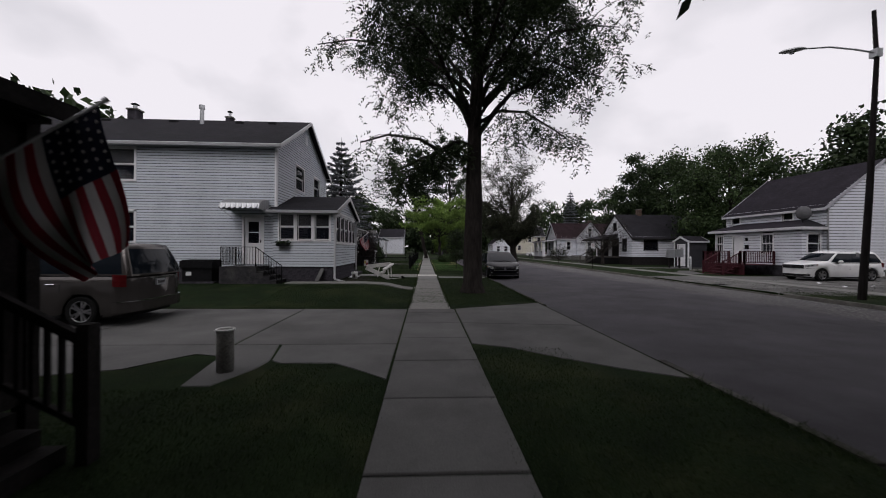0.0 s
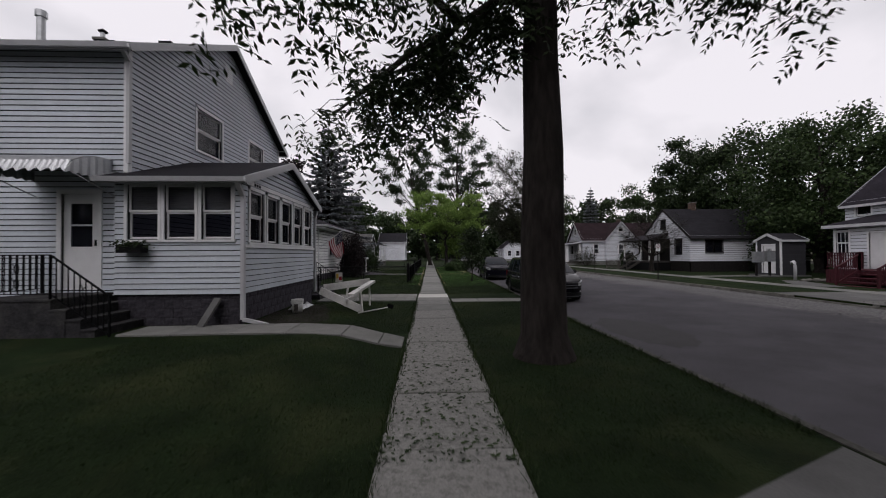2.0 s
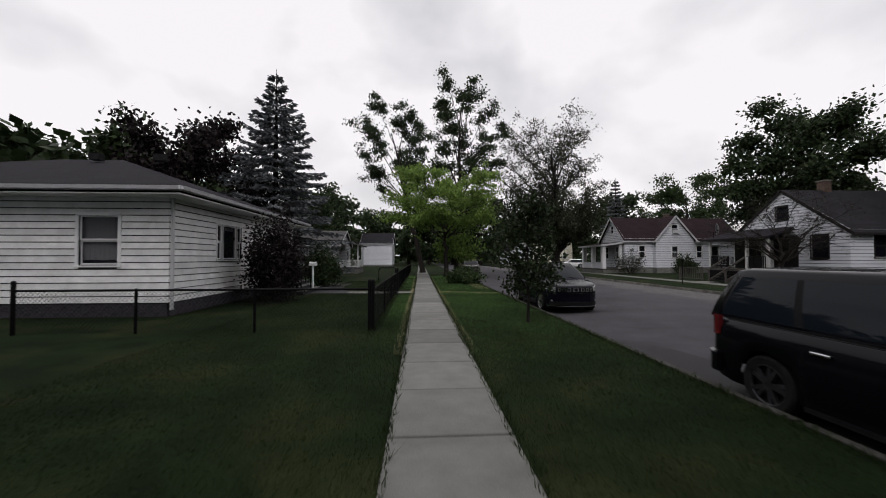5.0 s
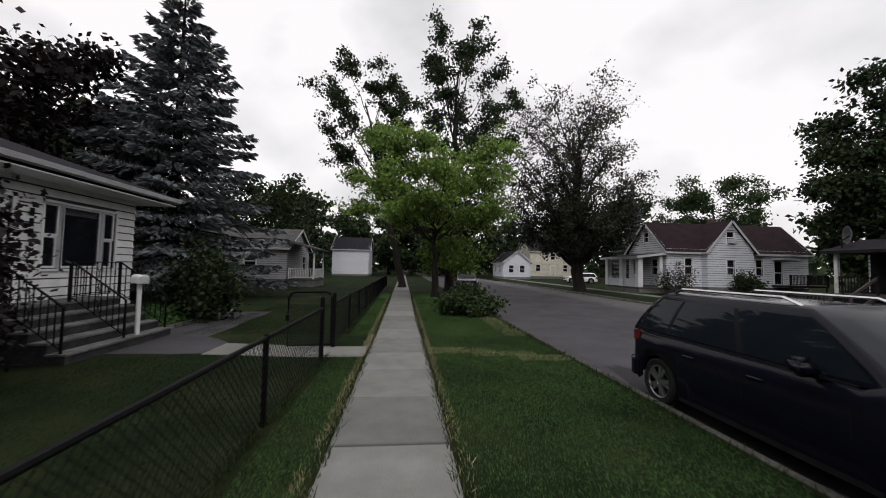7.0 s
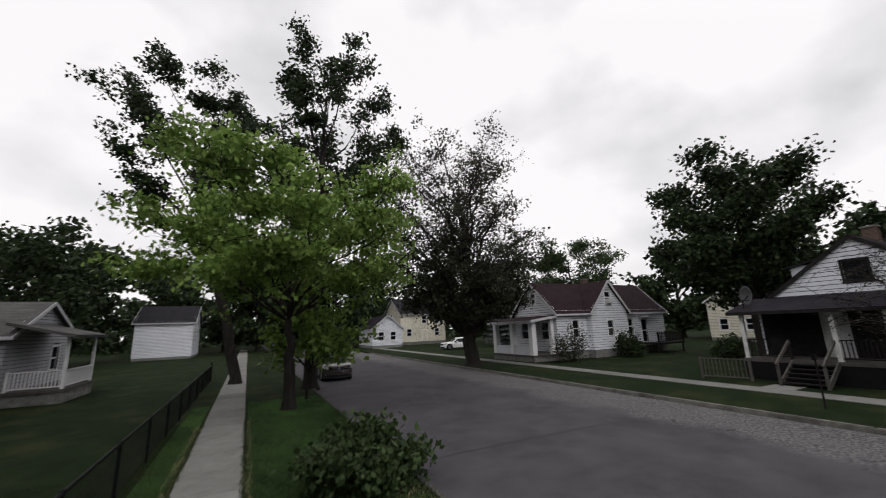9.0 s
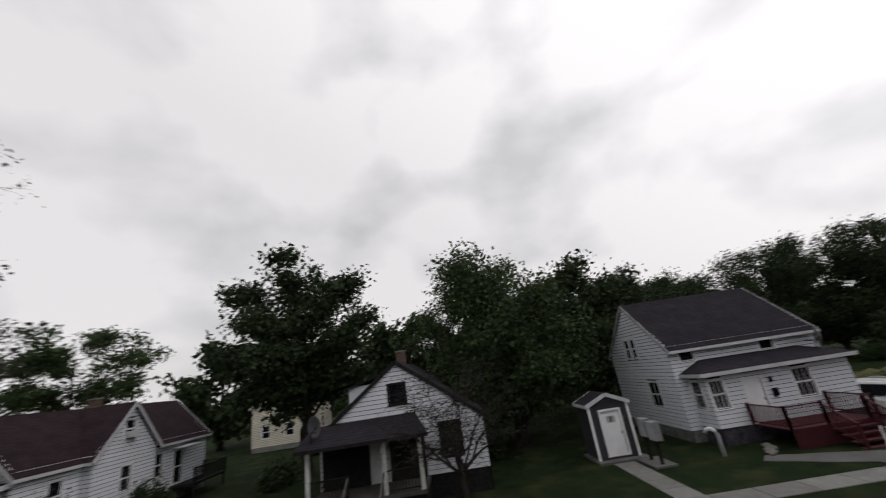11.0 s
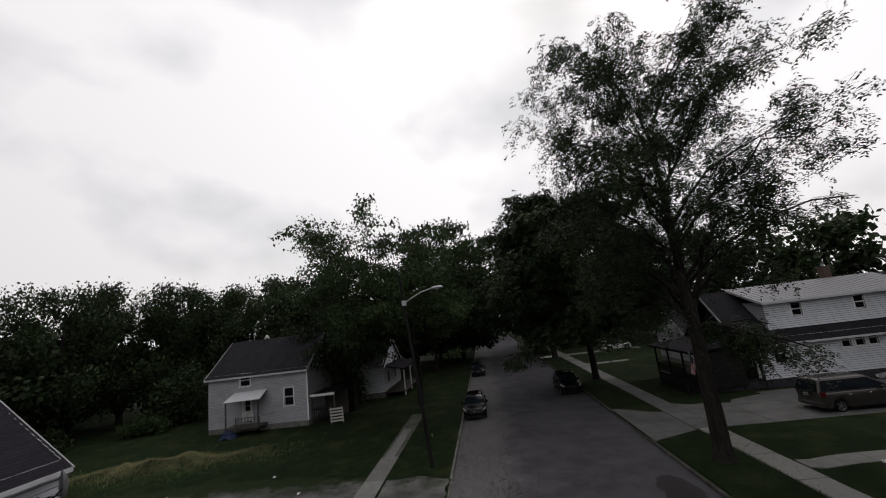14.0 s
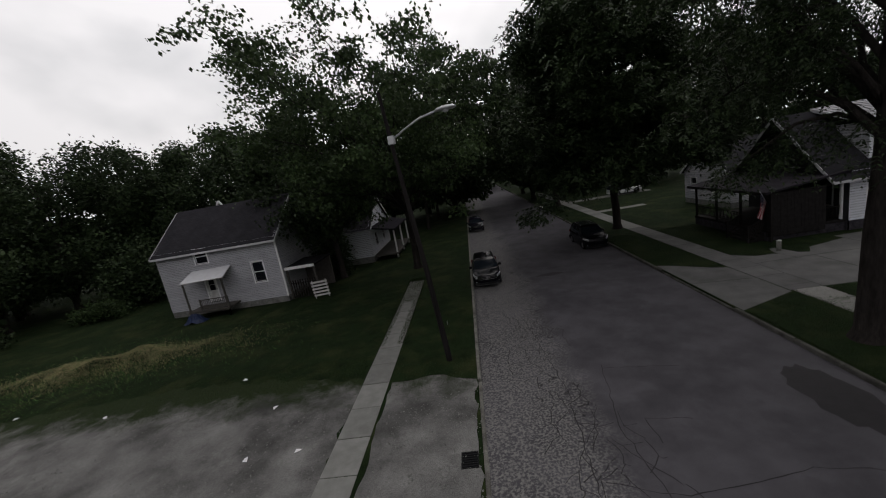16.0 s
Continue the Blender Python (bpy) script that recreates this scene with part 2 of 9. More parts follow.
def shingle_material(name, colour, across="X"):
    m = material(name, colour, 0.9, var=0.22, scale=1.2, bump=0.3, bump_scale=45.0, spec=0.06)
    n, l = m.node_tree.nodes, m.node_tree.links
    p = n["Principled BSDF"]
    base = p.inputs["Base Color"].links[0].from_socket
    co = n.new("ShaderNodeTexCoord")
    sep = n.new("ShaderNodeSeparateXYZ")
    cmb = n.new("ShaderNodeCombineXYZ")
    l.new(co.outputs["Object"], sep.inputs[0])
    l.new(sep.outputs[across], cmb.inputs["X"])
    l.new(sep.outputs["Z"], cmb.inputs["Y"])
    br = n.new("ShaderNodeTexBrick")
    br.inputs["Scale"].default_value = 1.0
    br.inputs["Brick Width"].default_value, br.inputs["Row Height"].default_value = 0.32, 0.085
    br.inputs["Mortar Size"].default_value = 0.008
    br.inputs["Color1"].default_value, br.inputs["Color2"].default_value = (1, 1, 1, 1), (0.72, 0.72, 0.74, 1)
    br.inputs["Mortar"].default_value = (0.4, 0.4, 0.4, 1)
    l.new(cmb.outputs[0], br.inputs["Vector"])
    mx = n.new("ShaderNodeMix")
    mx.data_type, mx.blend_type = "RGBA", "MULTIPLY"
    mx.inputs[0].default_value = 0.8
    l.new(base, mx.inputs[6])
    l.new(br.outputs["Color"], mx.inputs[7])
    l.new(mx.outputs[2], p.inputs["Base Color"])
    return m


M_ASPHALT = asphalt_material()
M_CONCRETE = material("sidewalk_concrete", (0.178, 0.178, 0.168), 0.9, var=0.12, scale=3.0, bump=0.7, bump_scale=70.0,
                      second=(0.118, 0.117, 0.108), second_amount=0.4, by_object=0.16, spec=0.05)
M_DRIVE = material("driveway_concrete", (0.115, 0.114, 0.112), 0.9, var=0.16, scale=1.1, bump=0.35, bump_scale=60.0,
                   second=(0.07, 0.069, 0.067), second_amount=0.6, by_object=0.08, spec=0.05)
M_WORN = material("pitted_concrete", (0.225, 0.222, 0.208), 0.95, var=0.2, scale=40.0, bump=0.9, bump_scale=60.0,
                  second=(0.085, 0.083, 0.077), second_amount=0.6, spec=0.05)
M_SOIL = material("dark_bed_soil", (0.028, 0.024, 0.022), 0.95, var=0.5, scale=9.0, bump=1.0, bump_scale=45.0, second=(0.07, 0.062, 0.052), second_amount=0.7, spec=0.05, bump_dist=0.03)
M_FRESH = material("pale_concrete", (0.47, 0.46, 0.43), 0.85, var=0.08, scale=2.0, bump=0.2, bump_scale=80.0, spec=0.05)
M_KERB_OLD = material("dirty_kerb_concrete", (0.085, 0.083, 0.076), 0.95, var=0.35, scale=2.2, bump=0.8, bump_scale=24.0,
                      second=(0.035, 0.036, 0.028), second_amount=0.9, spec=0.05)
M_KERB = material("kerb_concrete", (0.17, 0.165, 0.15), 0.95, var=0.28, scale=3.0, bump=0.6, bump_scale=30.0,
                  second=(0.07, 0.065, 0.06), second_amount=0.8, spec=0.05)
M_LAWN = material("lawn", (0.012, 0.021, 0.008), 0.95, var=0.35, scale=1.4, bump=0.9, bump_scale=40.0,
                  second=(0.042, 0.048, 0.020), second_amount=0.6, spec=0.05, bump_dist=0.03)
def dirt_material():
    """Trodden gravel: pale grit and dark soil in broad stains, with grass taking over towards the lot's ragged southern edge."""
    m = material("gravel_dirt", (0.165, 0.162, 0.157), 0.95, var=0.4, scale=0.7, bump=0.9, bump_scale=38.0,
                 second=(0.056, 0.055, 0.053), second_amount=0.9, spec=0.05, bump_dist=0.02)
    n, l = m.node_tree.nodes, m.node_tree.links
    p = n["Principled BSDF"]
    base = p.inputs["Base Color"].links[0].from_socket
    co, sep, nz = n.new("ShaderNodeTexCoord"), n.new("ShaderNodeSeparateXYZ"), n.new("ShaderNodeTexNoise")
    nz.inputs["Scale"].default_value, nz.inputs["Detail"].default_value, nz.inputs["Roughness"].default_value = 0.8, 8.0, 0.7
    l.new(co.outputs["Object"], sep.inputs[0])
    l.new(co.outputs["Object"], nz.inputs["Vector"])
    mix = n.new("ShaderNodeMath")
    mix.operation = "MULTIPLY_ADD"
    mix.inputs[1].default_value = 6.0
    l.new(nz.outputs["Fac"], mix.inputs[0])
    l.new(sep.outputs["Y"], mix.inputs[2])
    edge = n.new("ShaderNodeMapRange")
    edge.inputs["From Min"].default_value, edge.inputs["From Max"].default_value = 24.6, 23.0
    l.new(mix.outputs[0], edge.inputs["Value"])
    mx = n.new("ShaderNodeMix")
    mx.data_type = "RGBA"
    l.new(edge.outputs["Result"], mx.inputs[0])
    l.new(base, mx.inputs[6])
    mx.inputs[7].default_value = (0.022, 0.030, 0.014, 1)
    l.new(mx.outputs[2], p.inputs["Base Color"])
    return m


M_DIRT = dirt_material()
M_TARP = material("blue_tarp", (0.012, 0.022, 0.06), 0.5, var=0.2, scale=4.0, bump=0.2)
M_TAR = material("tar", (0.020, 0.018, 0.020), 0.7, var=0.3, scale=3.0, bump=0.3, bump_scale=40)
M_SIDING = material("white_siding", (0.62, 0.635, 0.68), 0.55, var=0.05, scale=0.9, bump=0.05, bump_scale=20.0,
                    streak=(1, 1, 0.25), by_object=0.03, by_island=0.04, spec=0.4)
M_SIDING_BLUE = material("weathered_blue_white_siding", (0.50, 0.535, 0.575), 0.6, var=0.07, scale=0.9, bump=0.06, bump_scale=20.0,
                         streak=(1, 1, 0.25), by_object=0.04, by_island=0.05, spec=0.3)
M_SIDING_GREY = material("greyish_siding", (0.36, 0.36, 0.385), 0.6, var=0.10, scale=1.2, bump=0.08, bump_scale=20.0, by_island=0.06, spec=0.3)
M_SIDING_CREAM = material("cream_siding", (0.60, 0.57, 0.47), 0.6, var=0.08, scale=1.2, bump=0.05, bump_scale=20.0, by_island=0.05)
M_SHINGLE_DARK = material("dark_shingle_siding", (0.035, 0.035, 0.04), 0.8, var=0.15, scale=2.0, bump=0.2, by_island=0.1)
M_SHAKE = material("white_shakes", (0.74, 0.74, 0.74), 0.7, var=0.12, scale=3.0, bump=0.3, bump_scale=40.0, by_object=0.07, by_island=0.12)
M_TRIM = material("white_trim", (0.74, 0.74, 0.75), 0.5, var=0.06, scale=3.0, bump=0.05)
M_TRIM_OLD = material("worn_white_paint", (0.66, 0.66, 0.65), 0.6, var=0.14, scale=5.0, bump=0.2, bump_scale=40, second=(0.25, 0.24, 0.22), second_amount=0.45)
M_BLOCK = material("painted_block", (0.062, 0.058, 0.068), 0.9, var=0.4, scale=3.5, bump=0.9, bump_scale=16.0, by_object=0.05, spec=0.05, bump_dist=0.03)
# base darkened to carry the shade on the steps; paler patches are wear
M_STEP = material("worn_shaded_step_concrete", (0.045, 0.044, 0.047), 0.9, var=0.3, scale=5.0, bump=0.6, bump_scale=30.0, second=(0.11, 0.108, 0.10), second_amount=0.5, spec=0.05)
# worn treads, paler than the risers to paint the light on their tops
M_TREAD = material("lit_worn_tread", (0.17, 0.17, 0.165), 0.9, var=0.3, scale=6.0, bump=0.5, bump_scale=40.0, second=(0.06, 0.06, 0.06), second_amount=0.7, spec=0.05)
M_STONE = material("foundation_stone", (0.20, 0.20, 0.19), 0.9, var=0.3, scale=3.0, bump=0.7, bump_scale=12.0, by_object=0.15, spec=0.05)
M_ROOF_X = shingle_material("charcoal_shingles_x", (0.026, 0.025, 0.029), "X")
M_ROOF_Y = shingle_material("charcoal_shingles_y", (0.026, 0.023, 0.029), "Y")
M_ROOF_PALE = shingle_material("pale_grey_shingles", (0.11, 0.108, 0.105), "X")
M_ROOF_RED_X = shingle_material("maroon_shingles_x", (0.034, 0.022, 0.025), "X")
M_ROOF_RED_Y = shingle_material("maroon_shingles_y", (0.034, 0.022, 0.025), "Y")
M_ROOF_METAL = material("ribbed_grey_roof", (0.20, 0.20, 0.21), 0.5, metal=0.4, var=0.1, scale=1.0, bump=0.05)
M_GLASS = glass_material("window_glass", (0.012, 0.013, 0.020), 0.03, 0.6, 0.45)
M_CARGLASS = glass_material("car_glass", (0.008, 0.011, 0.015), 0.02, 0.0, 0.4, 1.27)
# wall core, dark so that board gaps read as shadow lines
M_LAP_SHADE = material("lap_shade_core", (0.045, 0.045, 0.05), 0.9, var=0.15, bump=0.0)
M_BLIND = material("window_blind", (0.60, 0.60, 0.62), 0.8, var=0.06, scale=2.0, bump=0.0)
M_INNER = material("dark_room", (0.03, 0.03, 0.03), 0.95, var=0.2, bump=0.0, spec=0.06)
M_IRON = material("black_iron", (0.008, 0.008, 0.009), 0.55, metal=0.0, var=0.3, scale=12.0, bump=0.2, spec=0.06)
M_BLACK = material("black_plastic", (0.012, 0.012, 0.013), 0.5, var=0.2, scale=8.0, bump=0.1, spec=0.06)
M_BARK = material("grey_bark", (0.030, 0.026, 0.024), 0.95, var=0.35, scale=5.0, bump=1.0, bump_scale=14.0, streak=(1, 1, 0.25), spec=0.05, bump_dist=0.04)
M_POLE = material("weathered_pole", (0.02, 0.018, 0.018), 0.9, var=0.3, scale=8.0, bump=0.7, bump_scale=30.0, streak=(1, 1, 0.06), spec=0.05)
M_GALV = material("galvanised_metal", (0.45, 0.46, 0.47), 0.4, metal=0.8, var=0.12, scale=6.0, bump=0.05)
M_DISH = material("weathered_dish", (0.10, 0.10, 0.105), 0.6, var=0.15, scale=5.0, bump=0.05)
M_WHITE_METAL = material("white_aluminium", (0.50, 0.50, 0.52), 0.4, var=0.07, scale=3.0, bump=0.03)
M_LUMBER = material("white_lumber", (0.62, 0.61, 0.59), 0.7, var=0.14, scale=4.0, bump=0.4, bump_scale=30.0, streak=(1, 0.2, 1), second=(0.28, 0.27, 0.25), second_amount=0.4)
M_RED_WOOD = material("dark_red_wood", (0.060, 0.012, 0.018), 0.7, var=0.25, scale=5.0, bump=0.3)
M_GREY_WOOD = material("grey_wood", (0.085, 0.078, 0.072), 0.85, var=0.25, scale=4.0, bump=0.4, bump_scale=30)
M_BRICK = material("chimney_brick", (0.11, 0.075, 0.06), 0.9, var=0.3, scale=8.0, bump=0.6, bump_scale=20)
M_RED = material("flag_red", (0.20, 0.012, 0.022), 0.8, var=0.1, scale=4, bump=0.15, bump_scale=150)
M_WHITE_CLOTH = material("flag_white", (0.42, 0.40, 0.40), 0.8, var=0.08, scale=4, bump=0.15, bump_scale=150)
M_BLUE = material("flag_blue", (0.008, 0.009, 0.025), 0.8, var=0.1, scale=4, bump=0.15, bump_scale=150)
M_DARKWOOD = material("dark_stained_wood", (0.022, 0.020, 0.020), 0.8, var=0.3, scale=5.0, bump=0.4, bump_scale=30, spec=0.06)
M_RUBBER = material("tyre_rubber", (0.015, 0.015, 0.015), 0.85, var=0.2, scale=10, bump=0.2, spec=0.06)
M_RIM = material("alloy_rim", (0.35, 0.35, 0.36), 0.3, metal=0.9, var=0.1, scale=6, bump=0.0)
M_RIM_DARK = material("dark_alloy_rim", (0.05, 0.05, 0.055), 0.35, metal=0.6, var=0.1, scale=6, bump=0.0)
M_CHROME = material("chrome", (0.6, 0.6, 0.62), 0.12, metal=1.0, var=0.05, scale=6, bump=0.0)
M_LAMP = material("headlamp_lens", (0.72, 0.73, 0.75), 0.08, metal=0.5, var=0.25, scale=9, bump=0.1)
M_AMBER = material("amber_lens", (0.35, 0.07, 0.01), 0.2, var=0.1, bump=0.0)
M_TAIL = material("tail_lamp_lens", (0.11, 0.01, 0.012), 0.15, var=0.2, scale=9, bump=0.05)
M_PLATE = material("plate_white", (0.45, 0.46, 0.48), 0.5, var=0.1, scale=20, bump=0.0)


def car_paint(name, colour, metal=0.4):
    m = material(name, colour, 0.14, spec=0.4, metal=metal, var=0.06, scale=2.0, bump=0.0)
    m.node_tree.nodes["Principled BSDF"].inputs["IOR"].default_value = 1.28
    return m


M_PAINT_BLACK = car_paint("black_paint", (0.004, 0.004, 0.006), 0.0)
M_PAINT_NAVY = car_paint("navy_paint", (0.005, 0.005, 0.010), 0.0)
M_PAINT_SILVER = car_paint("taupe_paint", (0.085, 0.078, 0.074), 0.5)
M_PAINT_WHITE = car_paint("white_paint", (0.72, 0.72, 0.72), 0.0)

LEAF_DARK = leaf_material("dark_leaves", (0.013, 0.023, 0.010), (0.034, 0.052, 0.020), 0.14)
LEAF_MID = leaf_material("green_leaves", (0.020, 0.036, 0.014), (0.050, 0.076, 0.028), 0.2)
LEAF_BRIGHT = leaf_material("yellow_green_leaves", (0.085, 0.15, 0.03), (0.22, 0.32, 0.08), 0.35)
LEAF_GREY = leaf_material("sparse_grey_leaves", (0.022, 0.026, 0.016), (0.052, 0.056, 0.034), 0.2)
LEAF_MAROON = leaf_material("maroon_leaves", (0.009, 0.007, 0.008), (0.018, 0.012, 0.012), 0.15)
NEEDLES = leaf_material("blue_grey_needles", (0.040, 0.048, 0.052), (0.19, 0.20, 0.215), 0.1)
GRASS = leaf_material("grass_blades", (0.012, 0.023, 0.007), (0.036, 0.054, 0.019), 0.2)
# lighter copy of the grass colour; on the verge it paints the open light
VERGE = leaf_material("brightened_verge_blades", (0.042, 0.105, 0.03), (0.115, 0.205, 0.062), 0.25)
LITTER = leaf_material("leaf_litter_bits", (0.03, 0.027, 0.026), (0.15, 0.145, 0.14), 0.1)
STRAW = leaf_material("dry_blades", (0.23, 0.205, 0.11), (0.38, 0.34, 0.20), 0.15)

# ---------- mesh helpers ----------


def finish(bm, name, mat, parent=None, label=""):
    me = bpy.data.meshes.new(name)
    bm.to_mesh(me)
    bm.free()
    if mat:
        me.materials.append(mat)
    ob = new(name, me)
    if parent:
        ob.parent = parent
        ob.matrix_parent_inverse = Matrix.Identity(4)
    if label:
        tagged(ob, label)
    return ob


def part(name, bm, mat, parent, label=""):
    return finish(bm, name, mat, parent, label)


def thing(name, label, category, group="", kind="", at=(0, 0, 0), rz=0.0):
    ob = new(name)
    ob.empty_display_size = 0.3
    ob.matrix_world = pose(*at, 0, 0, rz)
    return tagged(ob, label, category, group, kind)


def box(bm, x0, x1, y0, y1, z0, z1, m=None):
    c = [(x0, y0, z0), (x1, y0, z0), (x1, y1, z0), (x0, y1, z0), (x0, y0, z1), (x1, y0, z1), (x1, y1, z1), (x0, y1, z1)]
    v = [bm.verts.new(m @ Vector(p) if m else p) for p in c]
    for f in ((3, 2, 1, 0), (4, 5, 6, 7), (0, 1, 5, 4), (1, 2, 6, 5), (2, 3, 7, 6), (3, 0, 4, 7)):
        bm.faces.new([v[i] for i in f])
    return v


def boxes(*rows, m=None):
    bm = bmesh.new()
    for r in rows:
        box(bm, *r, m)
    return bm


def beam(bm, a, b, w, h, up=(0, 0, 1)):
    """A straight bar of section w x h from a to b."""
    a, b = Vector(a), Vector(b)
    d = (b - a)
    z = d.normalized()
    u = Vector(up)
    if abs(z.dot(u)) > 0.98:
        u = Vector((1, 0, 0))
    x = u.cross(z).normalized()
    y = z.cross(x)
    v = []
    for p in (a, b):
        for sx, sy in ((-1, -1), (1, -1), (1, 1), (-1, 1)):
            v.append(bm.verts.new(p + x * (sx * w / 2) + y * (sy * h / 2)))
    for f in ((3, 2, 1, 0), (4, 5, 6, 7), (0, 1, 5, 4), (1, 2, 6, 5), (2, 3, 7, 6), (3, 0, 4, 7)):
        bm.faces.new([v[i] for i in f])


def beams(*rows):
    bm = bmesh.new()
    for a, b, w, h in rows:
        beam(bm, a, b, w, h)
    return bm


def tube_rings(points, radii, sides=8, cap=True):
    """Vertices and faces of a tube along points."""
    pts = [Vector(p) for p in points]
    verts, faces = [], []
    for i, p in enumerate(pts):
        d = (pts[min(i + 1, len(pts) - 1)] - pts[max(i - 1, 0)]).normalized()
        ref = Vector((0, 0, 1)) if abs(d.z) < 0.9 else Vector((1, 0, 0))
        x = ref.cross(d).normalized()
        y = d.cross(x)
        for k in range(sides):
            a = 2 * math.pi * k / sides
            verts.append(p + (x * math.cos(a) + y * math.sin(a)) * radii[i])
    for i in range(len(pts) - 1):
        for k in range(sides):
            k2 = (k + 1) % sides
            faces.append((i * sides + k, i * sides + k2, (i + 1) * sides + k2, (i + 1) * sides + k))
    if cap:
        faces.append(tuple(range(sides - 1, -1, -1)))
        faces.append(tuple((len(pts) - 1) * sides + k for k in range(sides)))
    return verts, faces


def add_tube(bm, points, radii, sides=8, cap=True):
    if not isinstance(radii, (list, tuple)):
        radii = [radii] * len(points)
    vs, fs = tube_rings(points, radii, sides, cap)
    bv = [bm.verts.new(v) for v in vs]
    for f in fs:
        bm.faces.new([bv[i] for i in f])


def tubes(*rows, sides=8):
    bm = bmesh.new()
    for pts, r in rows:
        add_tube(bm, pts, r, sides)
    return bm


def prism(bm, outline, a, b, m=None):
    """An outline of (u, z) points drawn out from w = a to w = b; local axes u, w, z."""
    front = [bm.verts.new(m @ Vector((u, b, z)) if m else (u, b, z)) for u, z in outline]
    back = [bm.verts.new(m @ Vector((u, a, z)) if m else (u, a, z)) for u, z in outline]
    n = len(outline)
    bm.faces.new(front)
    bm.faces.new(back[::-1])
    for i in range(n):
        j = (i + 1) % n
        bm.faces.new((front[j], front[i], back[i], back[j]))


def quads(name, v, mat, parent=None, kind="", label="", category=""):
    """One mesh of separate quads, from an array (n, 4, 3)."""
    n = len(v)
    me = bpy.data.meshes.new(name)
    me.vertices.add(n * 4)
    me.vertices.foreach_set("co", np.asarray(v, dtype=np.float32).ravel())
    me.loops.add(n * 4)
    me.loops.foreach_set("vertex_index", np.arange(n * 4, dtype=np.int32))
    me.polygons.add(n)
    me.polygons.foreach_set("loop_start", np.arange(0, n * 4, 4, dtype=np.int32))
    me.update(calc_edges=True)
    me.materials.append(mat)
    ob = new(name, me)
    if parent:
        ob.parent = parent
    return tagged(ob, label, category, "", kind)


def raw_mesh(name, verts, faces, mat, parent=None, smooth=True):
    me = bpy.data.meshes.new(name)
    me.from_pydata([tuple(v) for v in verts], [], faces)
    me.materials.append(mat)
    if smooth:
        me.polygons.foreach_set("use_smooth", [True] * len(me.polygons))
    me.update()
    ob = new(name, me)
    if parent:
        ob.parent = parent
    return ob


def smooth(ob):
    ob.data.polygons.foreach_set("use_smooth", [True] * len(ob.data.polygons))
    return ob

# ---------- ground, road, kerbs ----------
KERB_W, KERB_E = 3.78, 14.75


def smoothstep(a, b, x):
    f = min(1.0, max(0.0, (x - a) / (b - a)))
    return f * f * (3 - 2 * f)


def rise(x, y):
    """The lawn climbs a little from the sidewalk to the porch house."""
    return 0.22 * smoothstep(0.75, 2.4, -x) * smoothstep(17.6, 20.5, y) * (1 - smoothstep(26.8, 29.2, y))


def build_ground():
    xs = [-700, -60, -24, -12, -7, -4, -3, -2.4, -2.0, -1.6, -1.2, -0.95, -0.75, KERB_W - 0.12, KERB_W - 0.12, KERB_E + 0.12, KERB_E + 0.12, 22, 60, 700]
    zs = [0] * 14 + [-0.2, -0.2, 0, 0, 0, 0]
    ys = [-700, -60, -20, 0] + [17 + 0.75 * k for k in range(29)] + [40, 60, 90, 160, 700]
    verts = [(x, y, z + (rise(x, y) if x < 0 and x > -100 else 0)) for y in ys for x, z in zip(xs, zs)]
    n = len(xs)
    faces = [(j * n + i, j * n + i + 1, (j + 1) * n + i + 1, (j + 1) * n + i) for j in range(len(ys) - 1) for i in range(n - 1)]
    tagged(raw_mesh("ground", verts, faces, M_LAWN, smooth=False), "mown grass lawns and verges along the street", "ground", kind="structure")
    cols = 12
    verts, faces = [], []
    for y in (-400, -60, -30, 0, 30, 60, 100, 400):
        for i in range(cols + 1):
            u = i / cols
            verts.append((KERB_W - 0.02 + u * (KERB_E - KERB_W + 0.04), y, -0.13 + 0.10 * (1 - (2 * u - 1) ** 2)))
    for j in range(7):
        for i in range(cols):
            a = j * (cols + 1) + i
            faces.append((a, a + 1, a + cols + 2, a + cols + 1))
    tagged(raw_mesh("road", verts, faces, M_ASPHALT), "worn dark asphalt street with cracks and pale gritty edge", "road", kind="structure")


def kerb_run(name, x0, x1, y0, y1, dips, label, mat=M_KERB):
    """A kerb in lengths of about three metres, lowered where a driveway crosses."""
    run = thing(name, label, "kerb", kind="structure")
    y = y0
    while y < y1:
        step = 3.0
        low = any(a < y + step / 2 < b for a, b in dips)
        top = -0.07 if low else 0.015
        bm = boxes((x0, x1, y, y + step - 0.015, -0.2, top))
        bmesh.ops.bevel(bm, geom=[e for e in bm.edges if abs(e.verts[0].co.z - top) < 1e-4 and abs(e.verts[1].co.z - top) < 1e-4],
                        offset=0.025, segments=2, affect="EDGES")
        part("kerb_stone", bm, mat, run)
        y += step


build_ground()
kerb_run("kerb_west", KERB_W - 0.16, KERB_W, -60, 96, ((11, 18),), "dirty grass-grown concrete kerb along the verge", M_KERB_OLD)
kerb_run("kerb_east", KERB_E, KERB_E + 0.16, -60, 96, ((21.9, 30.2),), "weathered concrete kerb beside the gravel lot")


